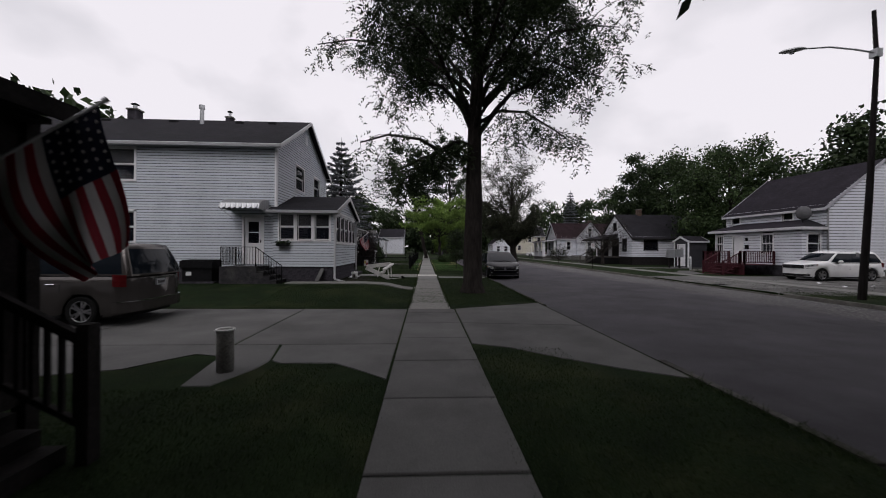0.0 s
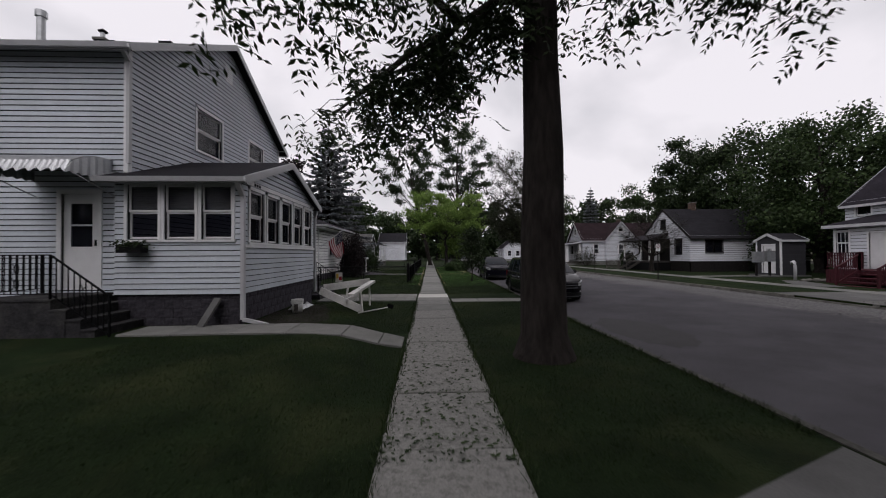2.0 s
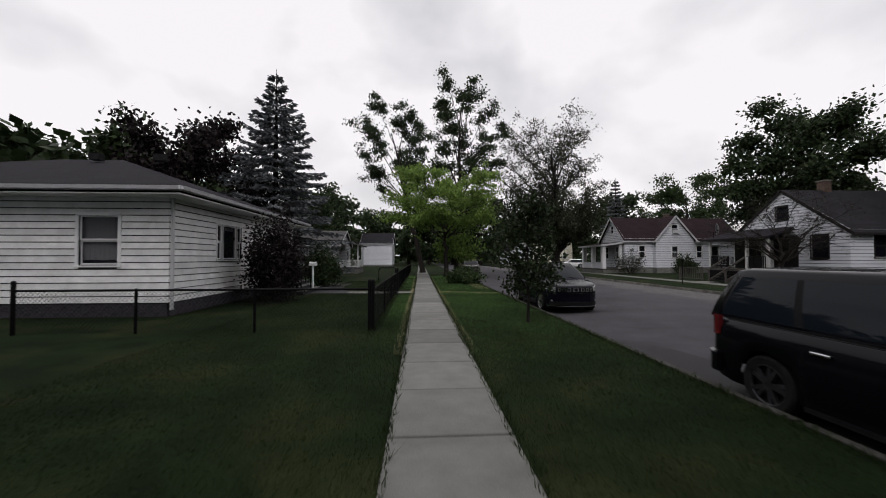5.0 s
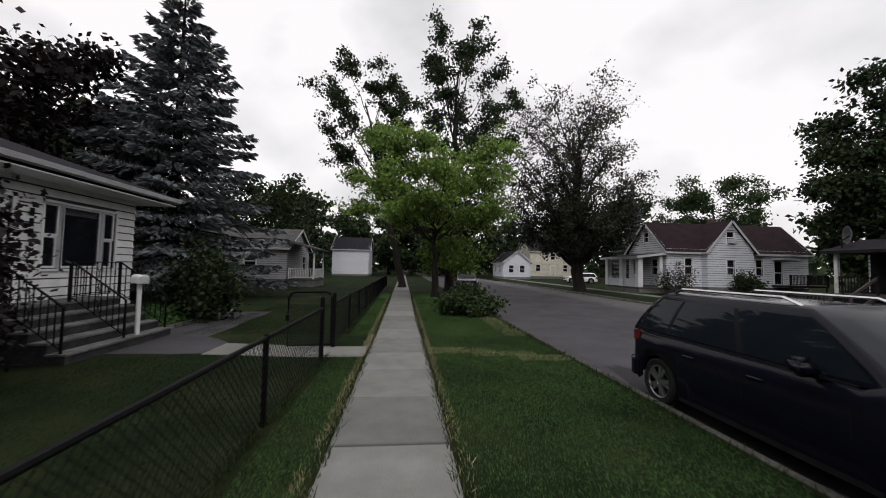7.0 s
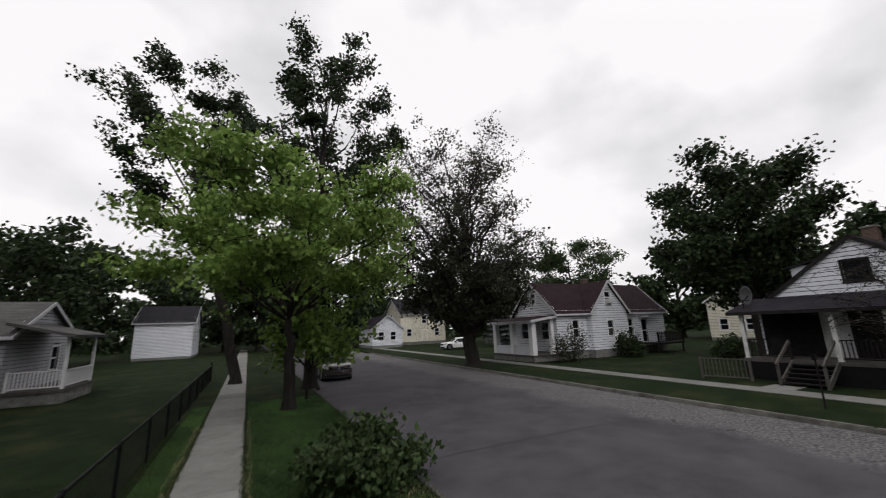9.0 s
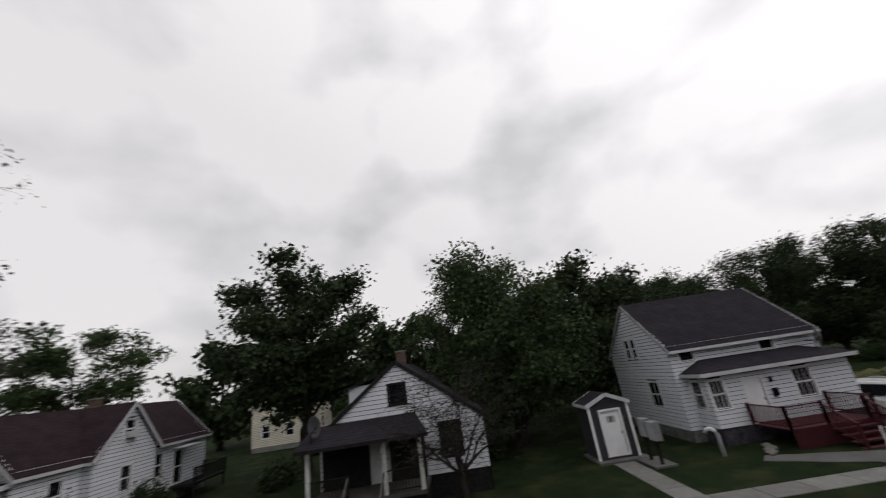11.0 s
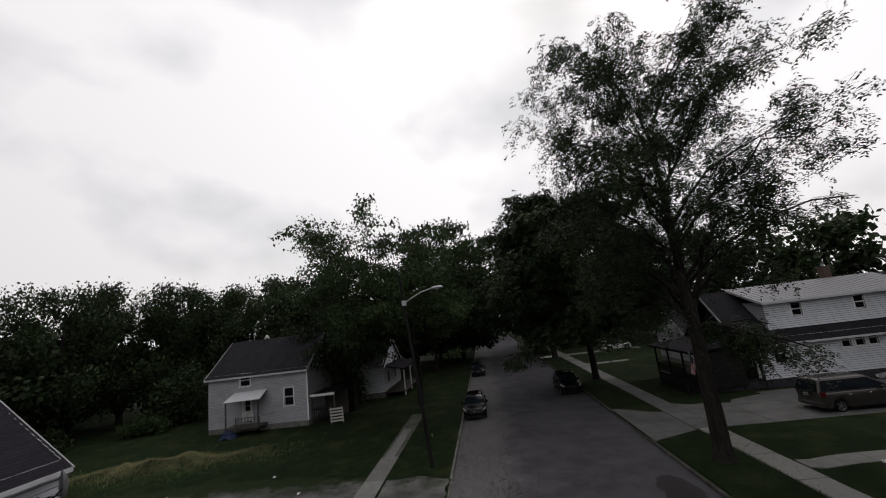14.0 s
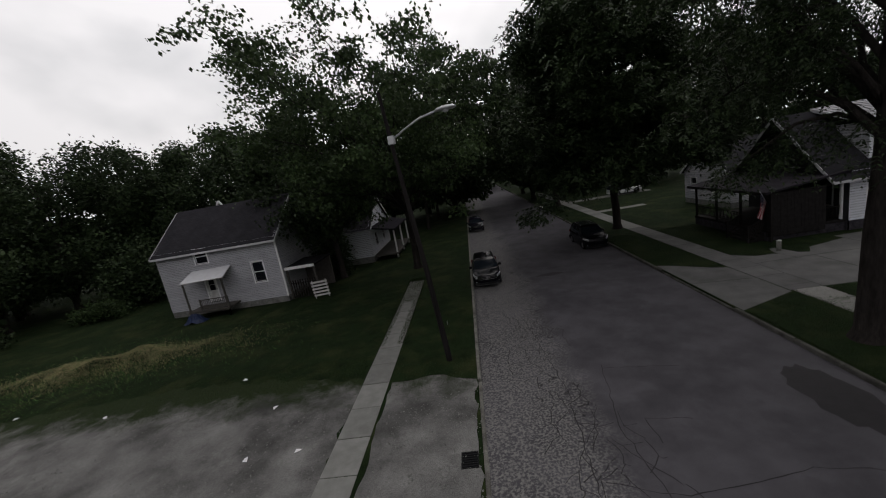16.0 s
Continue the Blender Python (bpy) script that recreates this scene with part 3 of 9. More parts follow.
def slab(parent, outline, top, mat, thick=0.12, name="slab"):
    """A paving slab from a ground outline, with a small rounded arris."""
    bm = bmesh.new()
    lo = [bm.verts.new((x, y, top - thick + rise(x, y))) for x, y in outline]
    cx, cy = sum(p[0] for p in outline) / len(outline), sum(p[1] for p in outline) / len(outline)
    mid = [bm.verts.new((x, y, top - 0.012 + rise(x, y))) for x, y in outline]
    hi = []
    for x, y in outline:
        d = math.hypot(x - cx, y - cy) or 1
        hi.append(bm.verts.new((x - (x - cx) / d * 0.014, y - (y - cy) / d * 0.014, top + rise(x, y))))
    n = len(outline)
    bm.faces.new(hi)
    for a, b in ((lo, mid), (mid, hi)):
        for i in range(n):
            j = (i + 1) % n
            bm.faces.new((a[i], a[j], b[j], b[i]))
    bmesh.ops.recalc_face_normals(bm, faces=bm.faces)
    return part(name, bm, mat, parent)


def walkway(name, label, x0, x1, joints, top=0.02, mats=None, jitter=0.006):
    walk_ob = thing(name, label, "sidewalk", kind="structure")
    rnd = random.Random(len(name))
    for i, (a, b) in enumerate(zip(joints, joints[1:])):
        m = (mats or {}).get(i, M_CONCRETE)
        dz = rnd.uniform(-jitter, jitter)
        slab(walk_ob, [(x0, a + 0.012), (x1, a + 0.012), (x1, b - 0.012), (x0, b - 0.012)], top + dz, m)
    return walk_ob


# ---------- walls, windows, roofs ----------


def frame_of(origin, udir):
    """Local axes of a wall: u along it, w outward (to the right of u), z up."""
    u = Vector((*udir, 0)).normalized()
    w = Vector((u.y, -u.x, 0))
    m = Matrix((u, w, Vector((0, 0, 1)))).transposed().to_4x4()
    m.translation = Vector(origin)
    return m


def spans(z0, z1, u0, u1, holes):
    """What is left of u0..u1 in the course z0..z1 outside the holes."""
    out = [(u0, u1)]
    for a, b, c, d in holes:
        if c < z1 - 0.01 and d > z0 + 0.01:
            nxt = []
            for s, e in out:
                if b <= s or a >= e:
                    nxt.append((s, e))
                else:
                    if a > s:
                        nxt.append((s, a))
                    if b < e:
                        nxt.append((b, e))
            out = nxt
    return [(s, e) for s, e in out if e - s > 0.03]


def gable_span(z, length, z1, gable):
    if not gable or z <= z1:
        return 0.0, length
    pu, pz = gable
    f = (z - z1) / (pz - z1)
    return pu * f, length - (length - pu) * f


def wall(house, name, origin, udir, length, z0, z1, holes=(), mat=None, course=0.2, gable=None, separate=False, thick=0.14, label="", lap=0.03, gap=None):
    """A wall with real openings: a dark core in cells, clad course by course in boards whose gaps show it as lap
    shadow.
    """
    m = frame_of(origin, udir)
    # open strip under each board; the dark core in it paints the lap shadow
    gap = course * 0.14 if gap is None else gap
    bm = bmesh.new()
    us = sorted({0.0, length, *[h[0] for h in holes], *[h[1] for h in holes]})
    zs = sorted({z0, z1, *[h[2] for h in holes if h[2] < z1], *[min(h[3], z1) for h in holes]})
    for a, b in zip(us, us[1:]):
        for c, d in zip(zs, zs[1:]):
            mu, mz = (a + b) / 2, (c + d) / 2
            if not any(h[0] < mu < h[1] and h[2] < mz < h[3] for h in holes):
                box(bm, a, b, -thick, 0, c, d, m)
    if gable:
        steps = 14
        for k in range(steps):
            za, zb = z1 + (gable[1] - z1) * k / steps, z1 + (gable[1] - z1) * (k + 1) / steps
            a, b = gable_span(za, length, z1, gable)
            a2, b2 = gable_span(min(zb, gable[1] - 0.02), length, z1, gable)
            for s, e in spans(za, zb, a, b, holes):
                s2, e2 = (a2 if s == a else s), (b2 if e == b else e)
                if e2 - s2 < 0.01:
                    continue
                v = [bm.verts.new(m @ Vector(p)) for p in ((s, -thick, za), (e, -thick, za), (e2, -thick, zb), (s2, -thick, zb), (s, 0, za), (e, 0, za), (e2, 0, zb), (s2, 0, zb))]
                for f in ((0, 1, 2, 3), (7, 6, 5, 4), (0, 3, 7, 4), (1, 5, 6, 2), (2, 6, 7, 3), (0, 4, 5, 1)):
                    bm.faces.new([v[i] for i in f])
    bmesh.ops.remove_doubles(bm, verts=bm.verts, dist=0.0005)
    core = part(name, bm, M_LAP_SHADE, house, label)
    top = gable[1] if gable else z1
    joined = None if separate else bmesh.new()
    z = z0
    while z < top - 0.02:
        zb = min(z + course, top)
        a, b = gable_span(z if not gable else max(z, z1), length, z1, gable)
        a2, b2 = gable_span(zb, length, z1, gable)
        for s, e in spans(z, zb, a, b, holes):
            tgt = bmesh.new() if separate else joined
            s2 = a2 if s == a else s
            e2 = b2 if e == b else e
            if e2 - s2 > 0.02:
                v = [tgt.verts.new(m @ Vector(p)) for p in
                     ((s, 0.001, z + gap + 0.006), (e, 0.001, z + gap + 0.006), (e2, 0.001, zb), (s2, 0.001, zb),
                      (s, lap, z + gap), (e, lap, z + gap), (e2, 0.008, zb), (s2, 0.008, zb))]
                for f in ((4, 5, 6, 7), (0, 1, 5, 4), (3, 7, 6, 2), (0, 4, 7, 3), (1, 2, 6, 5)):
                    tgt.faces.new([v[i] for i in f])
                bmesh.ops.recalc_face_normals(tgt, faces=tgt.faces) if separate else None
            if separate:
                part("siding_board", tgt, mat, core)
        z = zb
    if not separate:
        bmesh.ops.recalc_face_normals(joined, faces=joined.faces)
        part("siding", joined, mat, core)
    return m


def window(house, m, u0, u1, z0, z1, blind=0.0, trim=M_TRIM, split=True, mullions=0, width=0.09, curtain=False):
    """A double-hung window set in its opening."""
    bm = bmesh.new()
    t = width
    for r in ((u0 - t, u0, z0 - 0.02, z1 + t), (u1, u1 + t, z0 - 0.02, z1 + t), (u0 - t, u1 + t, z1, z1 + t)):
        box(bm, r[0] + 0.001, r[1] - 0.001, -0.1, 0.036, r[2], r[3] + (0.002 if r[2] == z1 else 0), m)
    fr = part("window", bm, trim, house)
    part("window_sill", boxes((u0 - t - 0.02, u1 + t + 0.02, -0.1, 0.06, z0 - 0.075, z0 - 0.021), m=m), trim, fr)
    zm = (z0 + z1) / 2
    s = 0.045
    halves = ((zm, z1, -0.045), (z0, zm, -0.075)) if split else ((z0, z1, -0.05),)
    for a, b, d in halves:
        rows = [(u0, u0 + s, d - 0.02, d + 0.02, a, b), (u1 - s, u1, d - 0.02, d + 0.02, a, b),
                (u0 + s, u1 - s, d - 0.02, d + 0.02, a, a + s), (u0 + s, u1 - s, d - 0.02, d + 0.02, b - s, b)]
        for k in range(mullions):
            uu = u0 + (u1 - u0) * (k + 1) / (mullions + 1)
            rows.append((uu - 0.014, uu + 0.014, d - 0.012, d + 0.014, a + s, b - s))
        part("sash", boxes(*rows, m=m), trim, fr)
        pane = part("pane", boxes((u0 + s, u1 - s, d - 0.004, d + 0.004, a + s, b - s), m=m), M_GLASS, fr)
        pane.visible_shadow = False
    if blind > 0:
        zb = z1 - (z1 - z0) * blind
        bm = bmesh.new()
        if curtain:
            n = 16
            for i in range(n):
                ua, ub = u0 + (u1 - u0) * i / n, u0 + (u1 - u0) * (i + 1) / n
                off = 0.012 * (i % 2)
                box(bm, ua, ub, -0.15 - off, -0.13 - off, zb, z1, m)
        else:
            z = z1
            while z > zb + 0.02:
                box(bm, u0 + 0.02, u1 - 0.02, -0.14, -0.125, z - 0.034, z - 0.004, m)
                z -= 0.04
        part("curtain" if curtain else "blind", bm, M_BLIND, fr)
    return fr


def door(house, m, u0, u1, z0, z1, mat=M_TRIM, glass=True, trim=M_TRIM):
    bm = bmesh.new()
    t = 0.1
    box(bm, u0 - t, u0, -0.1, 0.04, z0, z1 + t, m)
    box(bm, u1, u1 + t, -0.1, 0.04, z0, z1 + t, m)
    box(bm, u0, u1, -0.1, 0.04, z1, z1 + t, m)
    fr = part("door_frame", bm, trim, house)
    w, h = u1 - u0, z1 - z0
    if glass:
        s = w * 0.2
        zm, zt = z0 + h * 0.45, z1 - h * 0.1
        rows = [(u0, u0 + s, -0.07, -0.03, z0, z1), (u1 - s, u1, -0.07, -0.03, z0, z1), (u0 + s, u1 - s, -0.07, -0.03, z0, zm), (u0 + s, u1 - s, -0.07, -0.03, zt, z1),
                (u0 + s, u1 - s, -0.065, -0.035, (zm + zt) / 2 - 0.02, (zm + zt) / 2 + 0.02)]
        part("door", boxes(*rows, m=m), mat, fr)
        part("pane", boxes((u0 + s, u1 - s, -0.054, -0.046, zm, zt), m=m), M_GLASS, fr).visible_shadow = False
    else:
        rows = [(u0, u1, -0.07, -0.035, z0, z1)]
        for c, d in ((0.08, 0.4), (0.48, 0.92)):
            for a, b in ((0.12, 0.45), (0.55, 0.88)):
                rows.append((u0 + w * a, u0 + w * b, -0.036, -0.026, z0 + h * c, z0 + h * d))
        part("door", boxes(*rows, m=m), mat, fr)
    part("door_handle", boxes((u1 - 0.09, u1 - 0.05, -0.04, 0.0, z0 + h * 0.46, z0 + h * 0.52), m=m), M_IRON, fr)
    return fr


def slope(bm, corners, thick):
    """A roof plane of that thickness from four (or three) corners of its upper face."""
    top = [Vector(c) for c in corners]
    n = (top[1] - top[0]).cross(top[2] - top[0]).normalized()
    if n.z < 0:
        n = -n
    low = [p - n * thick for p in top]
    a, b = [bm.verts.new(p) for p in top], [bm.verts.new(p) for p in low]
    bm.faces.new(a)
    bm.faces.new(b[::-1])
    for i in range(len(a)):
        j = (i + 1) % len(a)
        bm.faces.new((a[j], a[i], b[i], b[j]))
    bmesh.ops.recalc_face_normals(bm, faces=bm.faces)


def roof_plane(house, corners, mat, thick=0.09, name="roof"):
    bm = bmesh.new()
    slope(bm, corners, thick)
    return part(name, bm, mat, house)


def eave_trim(house, a, b, h=0.16, w=0.03, gutter=False, mat=M_WHITE_METAL, name="fascia"):
    bm = bmesh.new()
    beam(bm, a, b, w, h)
    fs = part(name, bm, mat, house)
    if gutter:
        a, b = Vector(a), Vector(b)
        side = Vector((0, 0, 1)).cross((b - a).normalized())
        g = bmesh.new()
        prof = [(-0.0, 0.05), (0.02, -0.05), (0.09, -0.05), (0.12, 0.055), (0.105, 0.055), (0.08, -0.035), (0.03, -0.035), (0.015, 0.05)]
        va = [g.verts.new(a + side * (p[0] * gutter) + Vector((0, 0, p[1]))) for p in prof]
        vb = [g.verts.new(b + side * (p[0] * gutter) + Vector((0, 0, p[1]))) for p in prof]
        for i in range(len(prof)):
            j = (i + 1) % len(prof)
            g.faces.new((va[i], va[j], vb[j], vb[i]))
        bmesh.ops.recalc_face_normals(g, faces=g.faces)
        part("gutter", g, mat, house)
    return fs


def downspout(house, pts, r=0.045, mat=M_WHITE_METAL):
    bm = bmesh.new()
    for a, b in zip(pts, pts[1:]):
        beam(bm, a, b, 2 * r, 1.5 * r)
    return part("downspout", bm, mat, house)


def chimney(house, x, y, z0, z1, s=0.5, mat=M_BRICK, pots=True):
    ch = part("chimney", boxes((x - s / 2, x + s / 2, y - s / 2, y + s / 2, z0, z1)), mat, house)
    part("cap", boxes((x - s * 0.6, x + s * 0.6, y - s * 0.6, y + s * 0.6, z1, z1 + 0.08)), M_KERB, ch)
    if pots:
        part("flue", tubes(([(x, y, z1 + 0.08), (x, y, z1 + 0.32)], s * 0.2)), M_GALV, ch)
        part("cowl", tubes(([(x, y, z1 + 0.36), (x, y, z1 + 0.38), (x, y, z1 + 0.46)], [s * 0.42, s * 0.42, 0.03]), sides=10), M_IRON, ch)
    return ch


def block_base(house, x0, x1, y0, y1, z1, mat=M_BLOCK, name="foundation", sides="SENW", piece=(0.4, 0.2), single=False):
    """A foundation of courses of blocks with open joints, over a solid core."""
    core = part(name, boxes((x0 + 0.03, x1 - 0.03, y0 + 0.03, y1 - 0.03, -0.25, z1)), mat, house)
    bm = bmesh.new()
    shared = {}
    for side in sides:
        length = (x1 - x0) if side in "SN" else (y1 - y0)
        for r in range(int(math.ceil(z1 / piece[1]))):
            za, zb = r * piece[1], min((r + 1) * piece[1] - 0.004, z1 - 0.003)
            u = -piece[0] / 2 * (r % 2)
            while u < length:
                a, b = max(u, 0), min(u + piece[0] - 0.004, length)
                u += piece[0]
                if b - a < 0.04:
                    continue
                at = {"S": (x0 + a, y0, za), "N": (x0 + a, y1 - 0.05, za), "E": (x1 - 0.05, y0 + a, za), "W": (x0, y0 + a, za)}[side]
                dx, dy = (b - a, 0.05) if side in "SN" else (0.05, b - a)
                if not single:
                    box(bm, at[0], at[0] + dx, at[1], at[1] + dy, za, zb)
                    continue
                key = (round(dx, 3), round(dy, 3), round(zb - za, 3))
                if key not in shared:
                    me = bpy.data.meshes.new("block")
                    b1 = boxes((0, dx, 0, dy, 0, zb - za))
                    bmesh.ops.bevel(b1, geom=b1.edges[:], offset=0.006, segments=1, affect="EDGES")
                    b1.to_mesh(me)
                    b1.free()
                    me.materials.append(mat)
                    shared[key] = me
                ob = new("block", shared[key])
                ob.parent = core
                ob.matrix_basis = Matrix.Translation(at)
    if single:
        bm.free()
    else:
        tagged(part("masonry", bm, mat, core), kind="stuff")
    return core


def bars_between(a, b, h, n, w, owner, name, mat, z0=0.12):
    """Upright bars along a sloping line, all on one mesh."""
    me = bpy.data.meshes.new(name)
    bm = boxes((-w / 2, w / 2, -w / 2, w / 2, h * z0, h))
    bm.to_mesh(me)
    bm.free()
    me.materials.append(mat)
    for i in range(1, n):
        ob = new(name, me)
        ob.parent = owner
        ob.matrix_basis = Matrix.Translation(a.lerp(b, i / n))


def iron_rail(owner, a, b, h=0.85, gap=0.12, scroll=True, name="railing", posts=True):
    """A wrought-iron rail from a to b (feet), with balusters and a scroll panel."""
    a, b = Vector(a), Vector(b)
    up = Vector((0, 0, h))
    top = part(name, beams((a + up, b + up, 0.04, 0.022)), M_IRON, owner)
    part("bottom_rail", beams((a + up * 0.12, b + up * 0.12, 0.025, 0.015)), M_IRON, top)
    for p in (a, b):
        part("post", beams((p + Vector((0, 0, -0.02)), p + up, 0.032, 0.032)), M_IRON, top)
    n = max(2, int((b - a).length / gap))
    bars_between(a, b, h, n, 0.016, top, "baluster", M_IRON)
    if scroll and n > 5:
        p, d = a.lerp(b, (n // 2 + 0.5) / n), (b - a).normalized()
        for s in (-1, 1):
            for z0 in (0.35, 0.68):
                pts = []
                for k in range(13):
                    t = k / 12 * 2 * math.pi
                    pts.append(p + up * (z0 + 0.13 * math.cos(t)) + d * (s * (0.045 + 0.04 * math.sin(t))))
                part("scroll", tubes((pts, 0.008), sides=4), M_IRON, top)
    return top


def steps_block(owner, x0, x1, y0, y1, top, n, axis, sign, tread=0.28, mat=M_DRIVE, edge=None):
    """A stoop with n steps that go down along the axis ('x' or 'y') in the direction of sign; each has a worn tread
    slab, in the edge material where a lit top is painted.
    """
    part("stoop", boxes((x0, x1, y0, y1, -0.1, top)), mat, owner)
    fall = top / (n + 1)
    for i in range(n):
        z = top - fall * (i + 1)
        if axis == "x":
            xa = x1 + tread * i if sign > 0 else x0 - tread * (i + 1)
            row = (xa, xa + tread + 0.015 * sign, y0, y1, -0.1, z - 0.045)
        else:
            ya = y1 + tread * i if sign > 0 else y0 - tread * (i + 1)
            row = (x0, x1, ya, ya + tread, -0.1, z - 0.045)
        st = part("step", boxes(row), mat, owner)
        bm = boxes((row[0] - 0.02, row[1] + 0.025, row[2] - 0.02, row[3] + 0.02, z - 0.045, z))
        bmesh.ops.bevel(bm, geom=bm.edges[:], offset=0.012, segments=2, affect="EDGES")
        part("tread", bm, edge or mat, st)
    bm = boxes((x0 - 0.0, x1 + 0.025, y0 - 0.02, y1 + 0.02, top - 0.045, top + 0.002))
    bmesh.ops.bevel(bm, geom=bm.edges[:], offset=0.012, segments=2, affect="EDGES")
    part("landing", bm, edge or mat, owner)


def gable_roof(house, x0, x1, y0, y1, ez, rz, axis, mat, over=0.3, rake=0.3, thick=0.1, trim=True, gutter=0, rake_mat=M_WHITE_METAL, eave_mat=M_WHITE_METAL):
    """A gable roof over x0..x1, y0..y1; the ridge runs along the axis."""
    if axis == "x":
        ym = (y0 + y1) / 2
        k = (rz - ez) / (ym - y0)
        xa, xb, ya, yb, ze = x0 - rake, x1 + rake, y0 - over, y1 + over, ez - over * k
        roof_plane(house, [(xa, ya, ze), (xb, ya, ze), (xb, ym, rz), (xa, ym, rz)], mat, thick)
        roof_plane(house, [(xa, yb, ze), (xb, yb, ze), (xb, ym, rz), (xa, ym, rz)], mat, thick)
        if trim:
            for x in (xa, xb):
                for y in (ya, yb):
                    eave_trim(house, (x, y, ze - 0.07), (x, ym, rz - 0.09), 0.18, 0.03, mat=rake_mat, name="rake_board")
            for y, g in ((ya, 1), (yb, -1)):
                eave_trim(house, (xa, y, ze - 0.07), (xb, y, ze - 0.07), 0.15, 0.03, gutter=-g if gutter else 0, mat=eave_mat)
    else:
        xm = (x0 + x1) / 2
        k = (rz - ez) / (xm - x0)
        ya, yb, xa, xb, ze = y0 - rake, y1 + rake, x0 - over, x1 + over, ez - over * k
        roof_plane(house, [(xa, ya, ze), (xa, yb, ze), (xm, yb, rz), (xm, ya, rz)], mat, thick)
        roof_plane(house, [(xb, ya, ze), (xb, yb, ze), (xm, yb, rz), (xm, ya, rz)], mat, thick)
        if trim:
            for y in (ya, yb):
                for x in (xa, xb):
                    eave_trim(house, (x, y, ze - 0.07), (xm, y, rz - 0.09), 0.18, 0.03, mat=rake_mat, name="rake_board")
            for x in (xa, xb):
                eave_trim(house, (x, ya, ze - 0.07), (x, yb, ze - 0.07), 0.15, 0.03, mat=eave_mat)


# ---------- the two-storey white house with the glazed porch ----------


def build_porch_house():
    h = thing("house", "two-storey white-sided house with an enclosed glazed front porch", "house")
    X0, X1, Y0, Y1, EZ, RZ, FZ = -22.0, -7.1, 23.95, 32.6, 6.6, 8.95, 0.85
    s_holes = []
    for ux in (-14.8, -20.5):
        s_holes += [(ux - X0, ux + 1.3 - X0, 4.85, 6.3), (ux - X0, ux + 1.3 - X0, 2.0, 3.4)]
    dh = (-8.55 - X0, -7.75 - X0, 1.0, 3.2)
    m = wall(h, "wall_south", (X0, Y0, 0), (1, 0), X1 - X0, FZ, EZ, s_holes + [dh], M_SIDING_BLUE, 0.125, separate=True, gap=0.02)
    for i, q in enumerate(s_holes):
        window(h, m, *q, blind=0.45 if i % 2 == 0 else 0.0)
    door(h, m, *dh)
    e_holes = [(26.5 - Y0, 27.85 - Y0, 4.95, 6.2), (29.75 - Y0, 30.95 - Y0, 4.95, 6.15)]
    m = wall(h, "wall_east", (X1, Y0, 0), (0, 1), Y1 - Y0, FZ, EZ, e_holes, M_SIDING_BLUE, 0.13, gable=((Y1 - Y0) / 2, RZ - 0.05), separate=True, gap=0.018)
    for q in e_holes:
        window(h, m, *q)
    vent = [( (Y1 - Y0) / 2 - 0.22, (Y1 - Y0) / 2 + 0.22, 0.005, 0.035, 7.75 + 0.07 * k, 7.8 + 0.07 * k) for k in range(8)]
    part("gable_vent", boxes(*vent, m=m), M_TRIM, h)
    wall(h, "wall_north", (X1, Y1, 0), (-1, 0), X1 - X0, FZ, EZ, (), M_SIDING_BLUE, 0.125)
    wall(h, "wall_west", (X0, Y1, 0), (0, -1), Y1 - Y0, FZ, EZ, (), M_SIDING_BLUE, 0.125, gable=((Y1 - Y0) / 2, RZ - 0.05))
    block_base(h, X0, X1, Y0, Y1, FZ, sides="SE", single=True)
    gable_roof(h, X0, X1, Y0, Y1, EZ + 0.1, RZ + 0.12, "x", M_ROOF_X, over=0.35, rake=0.3, gutter=1)
    bm = boxes((X0 - 0.3, X1 + 0.29, Y0 - 0.34, Y0, EZ - 0.06, EZ - 0.04), (X0 - 0.3, X1 + 0.29, Y1, Y1 + 0.34, EZ - 0.06, EZ - 0.04))
    part("soffit", bm, M_TRIM, h)
    for x, a, s, y in ((-11.6, 8.95, 0.34, 28.6), (-16.8, 9.2, 0.5, 28.4)):
        chimney(h, x, y, 8.5, a + 0.35, s, M_BLOCK)
    part("vent_pipe", tubes(([(-12.5, 27.4, 8.3), (-12.5, 27.4, 9.45)], 0.11), ([(-12.5, 27.4, 9.4), (-12.5, 27.4, 9.6)], 0.15)), M_GALV, h)
    for x in (-8.8, -10.6, -14.2, -17.8):
        part("roof_vent", boxes((x - 0.2, x + 0.2, 27.6, 27.95, 8.6, 8.82)), M_BLACK, h)
    downspout(h, [(X1 + 0.05, Y0 - 0.3, EZ - 0.1), (X1 + 0.05, Y0 - 0.04, EZ - 0.35), (X1 + 0.05, Y0 - 0.04, 3.9)])
    part("corner_post", boxes((X1 - 0.08, X1 + 0.03, Y0 - 0.03, Y0 + 0.08, FZ, EZ)), M_TRIM, h)
    part("corner_post", boxes((X1 - 0.08, X1 + 0.03, Y1 - 0.08, Y1 + 0.03, FZ, EZ)), M_TRIM, h)
    # enclosed porch
    PX0, PX1, PY0, PY1, PE, PR = -7.1, -4.35, 23.6, 28.75, 3.5, 4.35
    holes = [(a - PX0, a + 0.66 - PX0, 2.15, 3.35) for a in (-6.82, -6.02, -5.22)]
    m = wall(h, "porch_wall_south", (PX0, PY0, 0), (1, 0), PX1 - PX0, 0.9, PE, holes, M_SIDING_BLUE, 0.122, separate=True, gap=0.018)
    for q in holes:
        window(h, m, *q, blind=0.45, width=0.07)
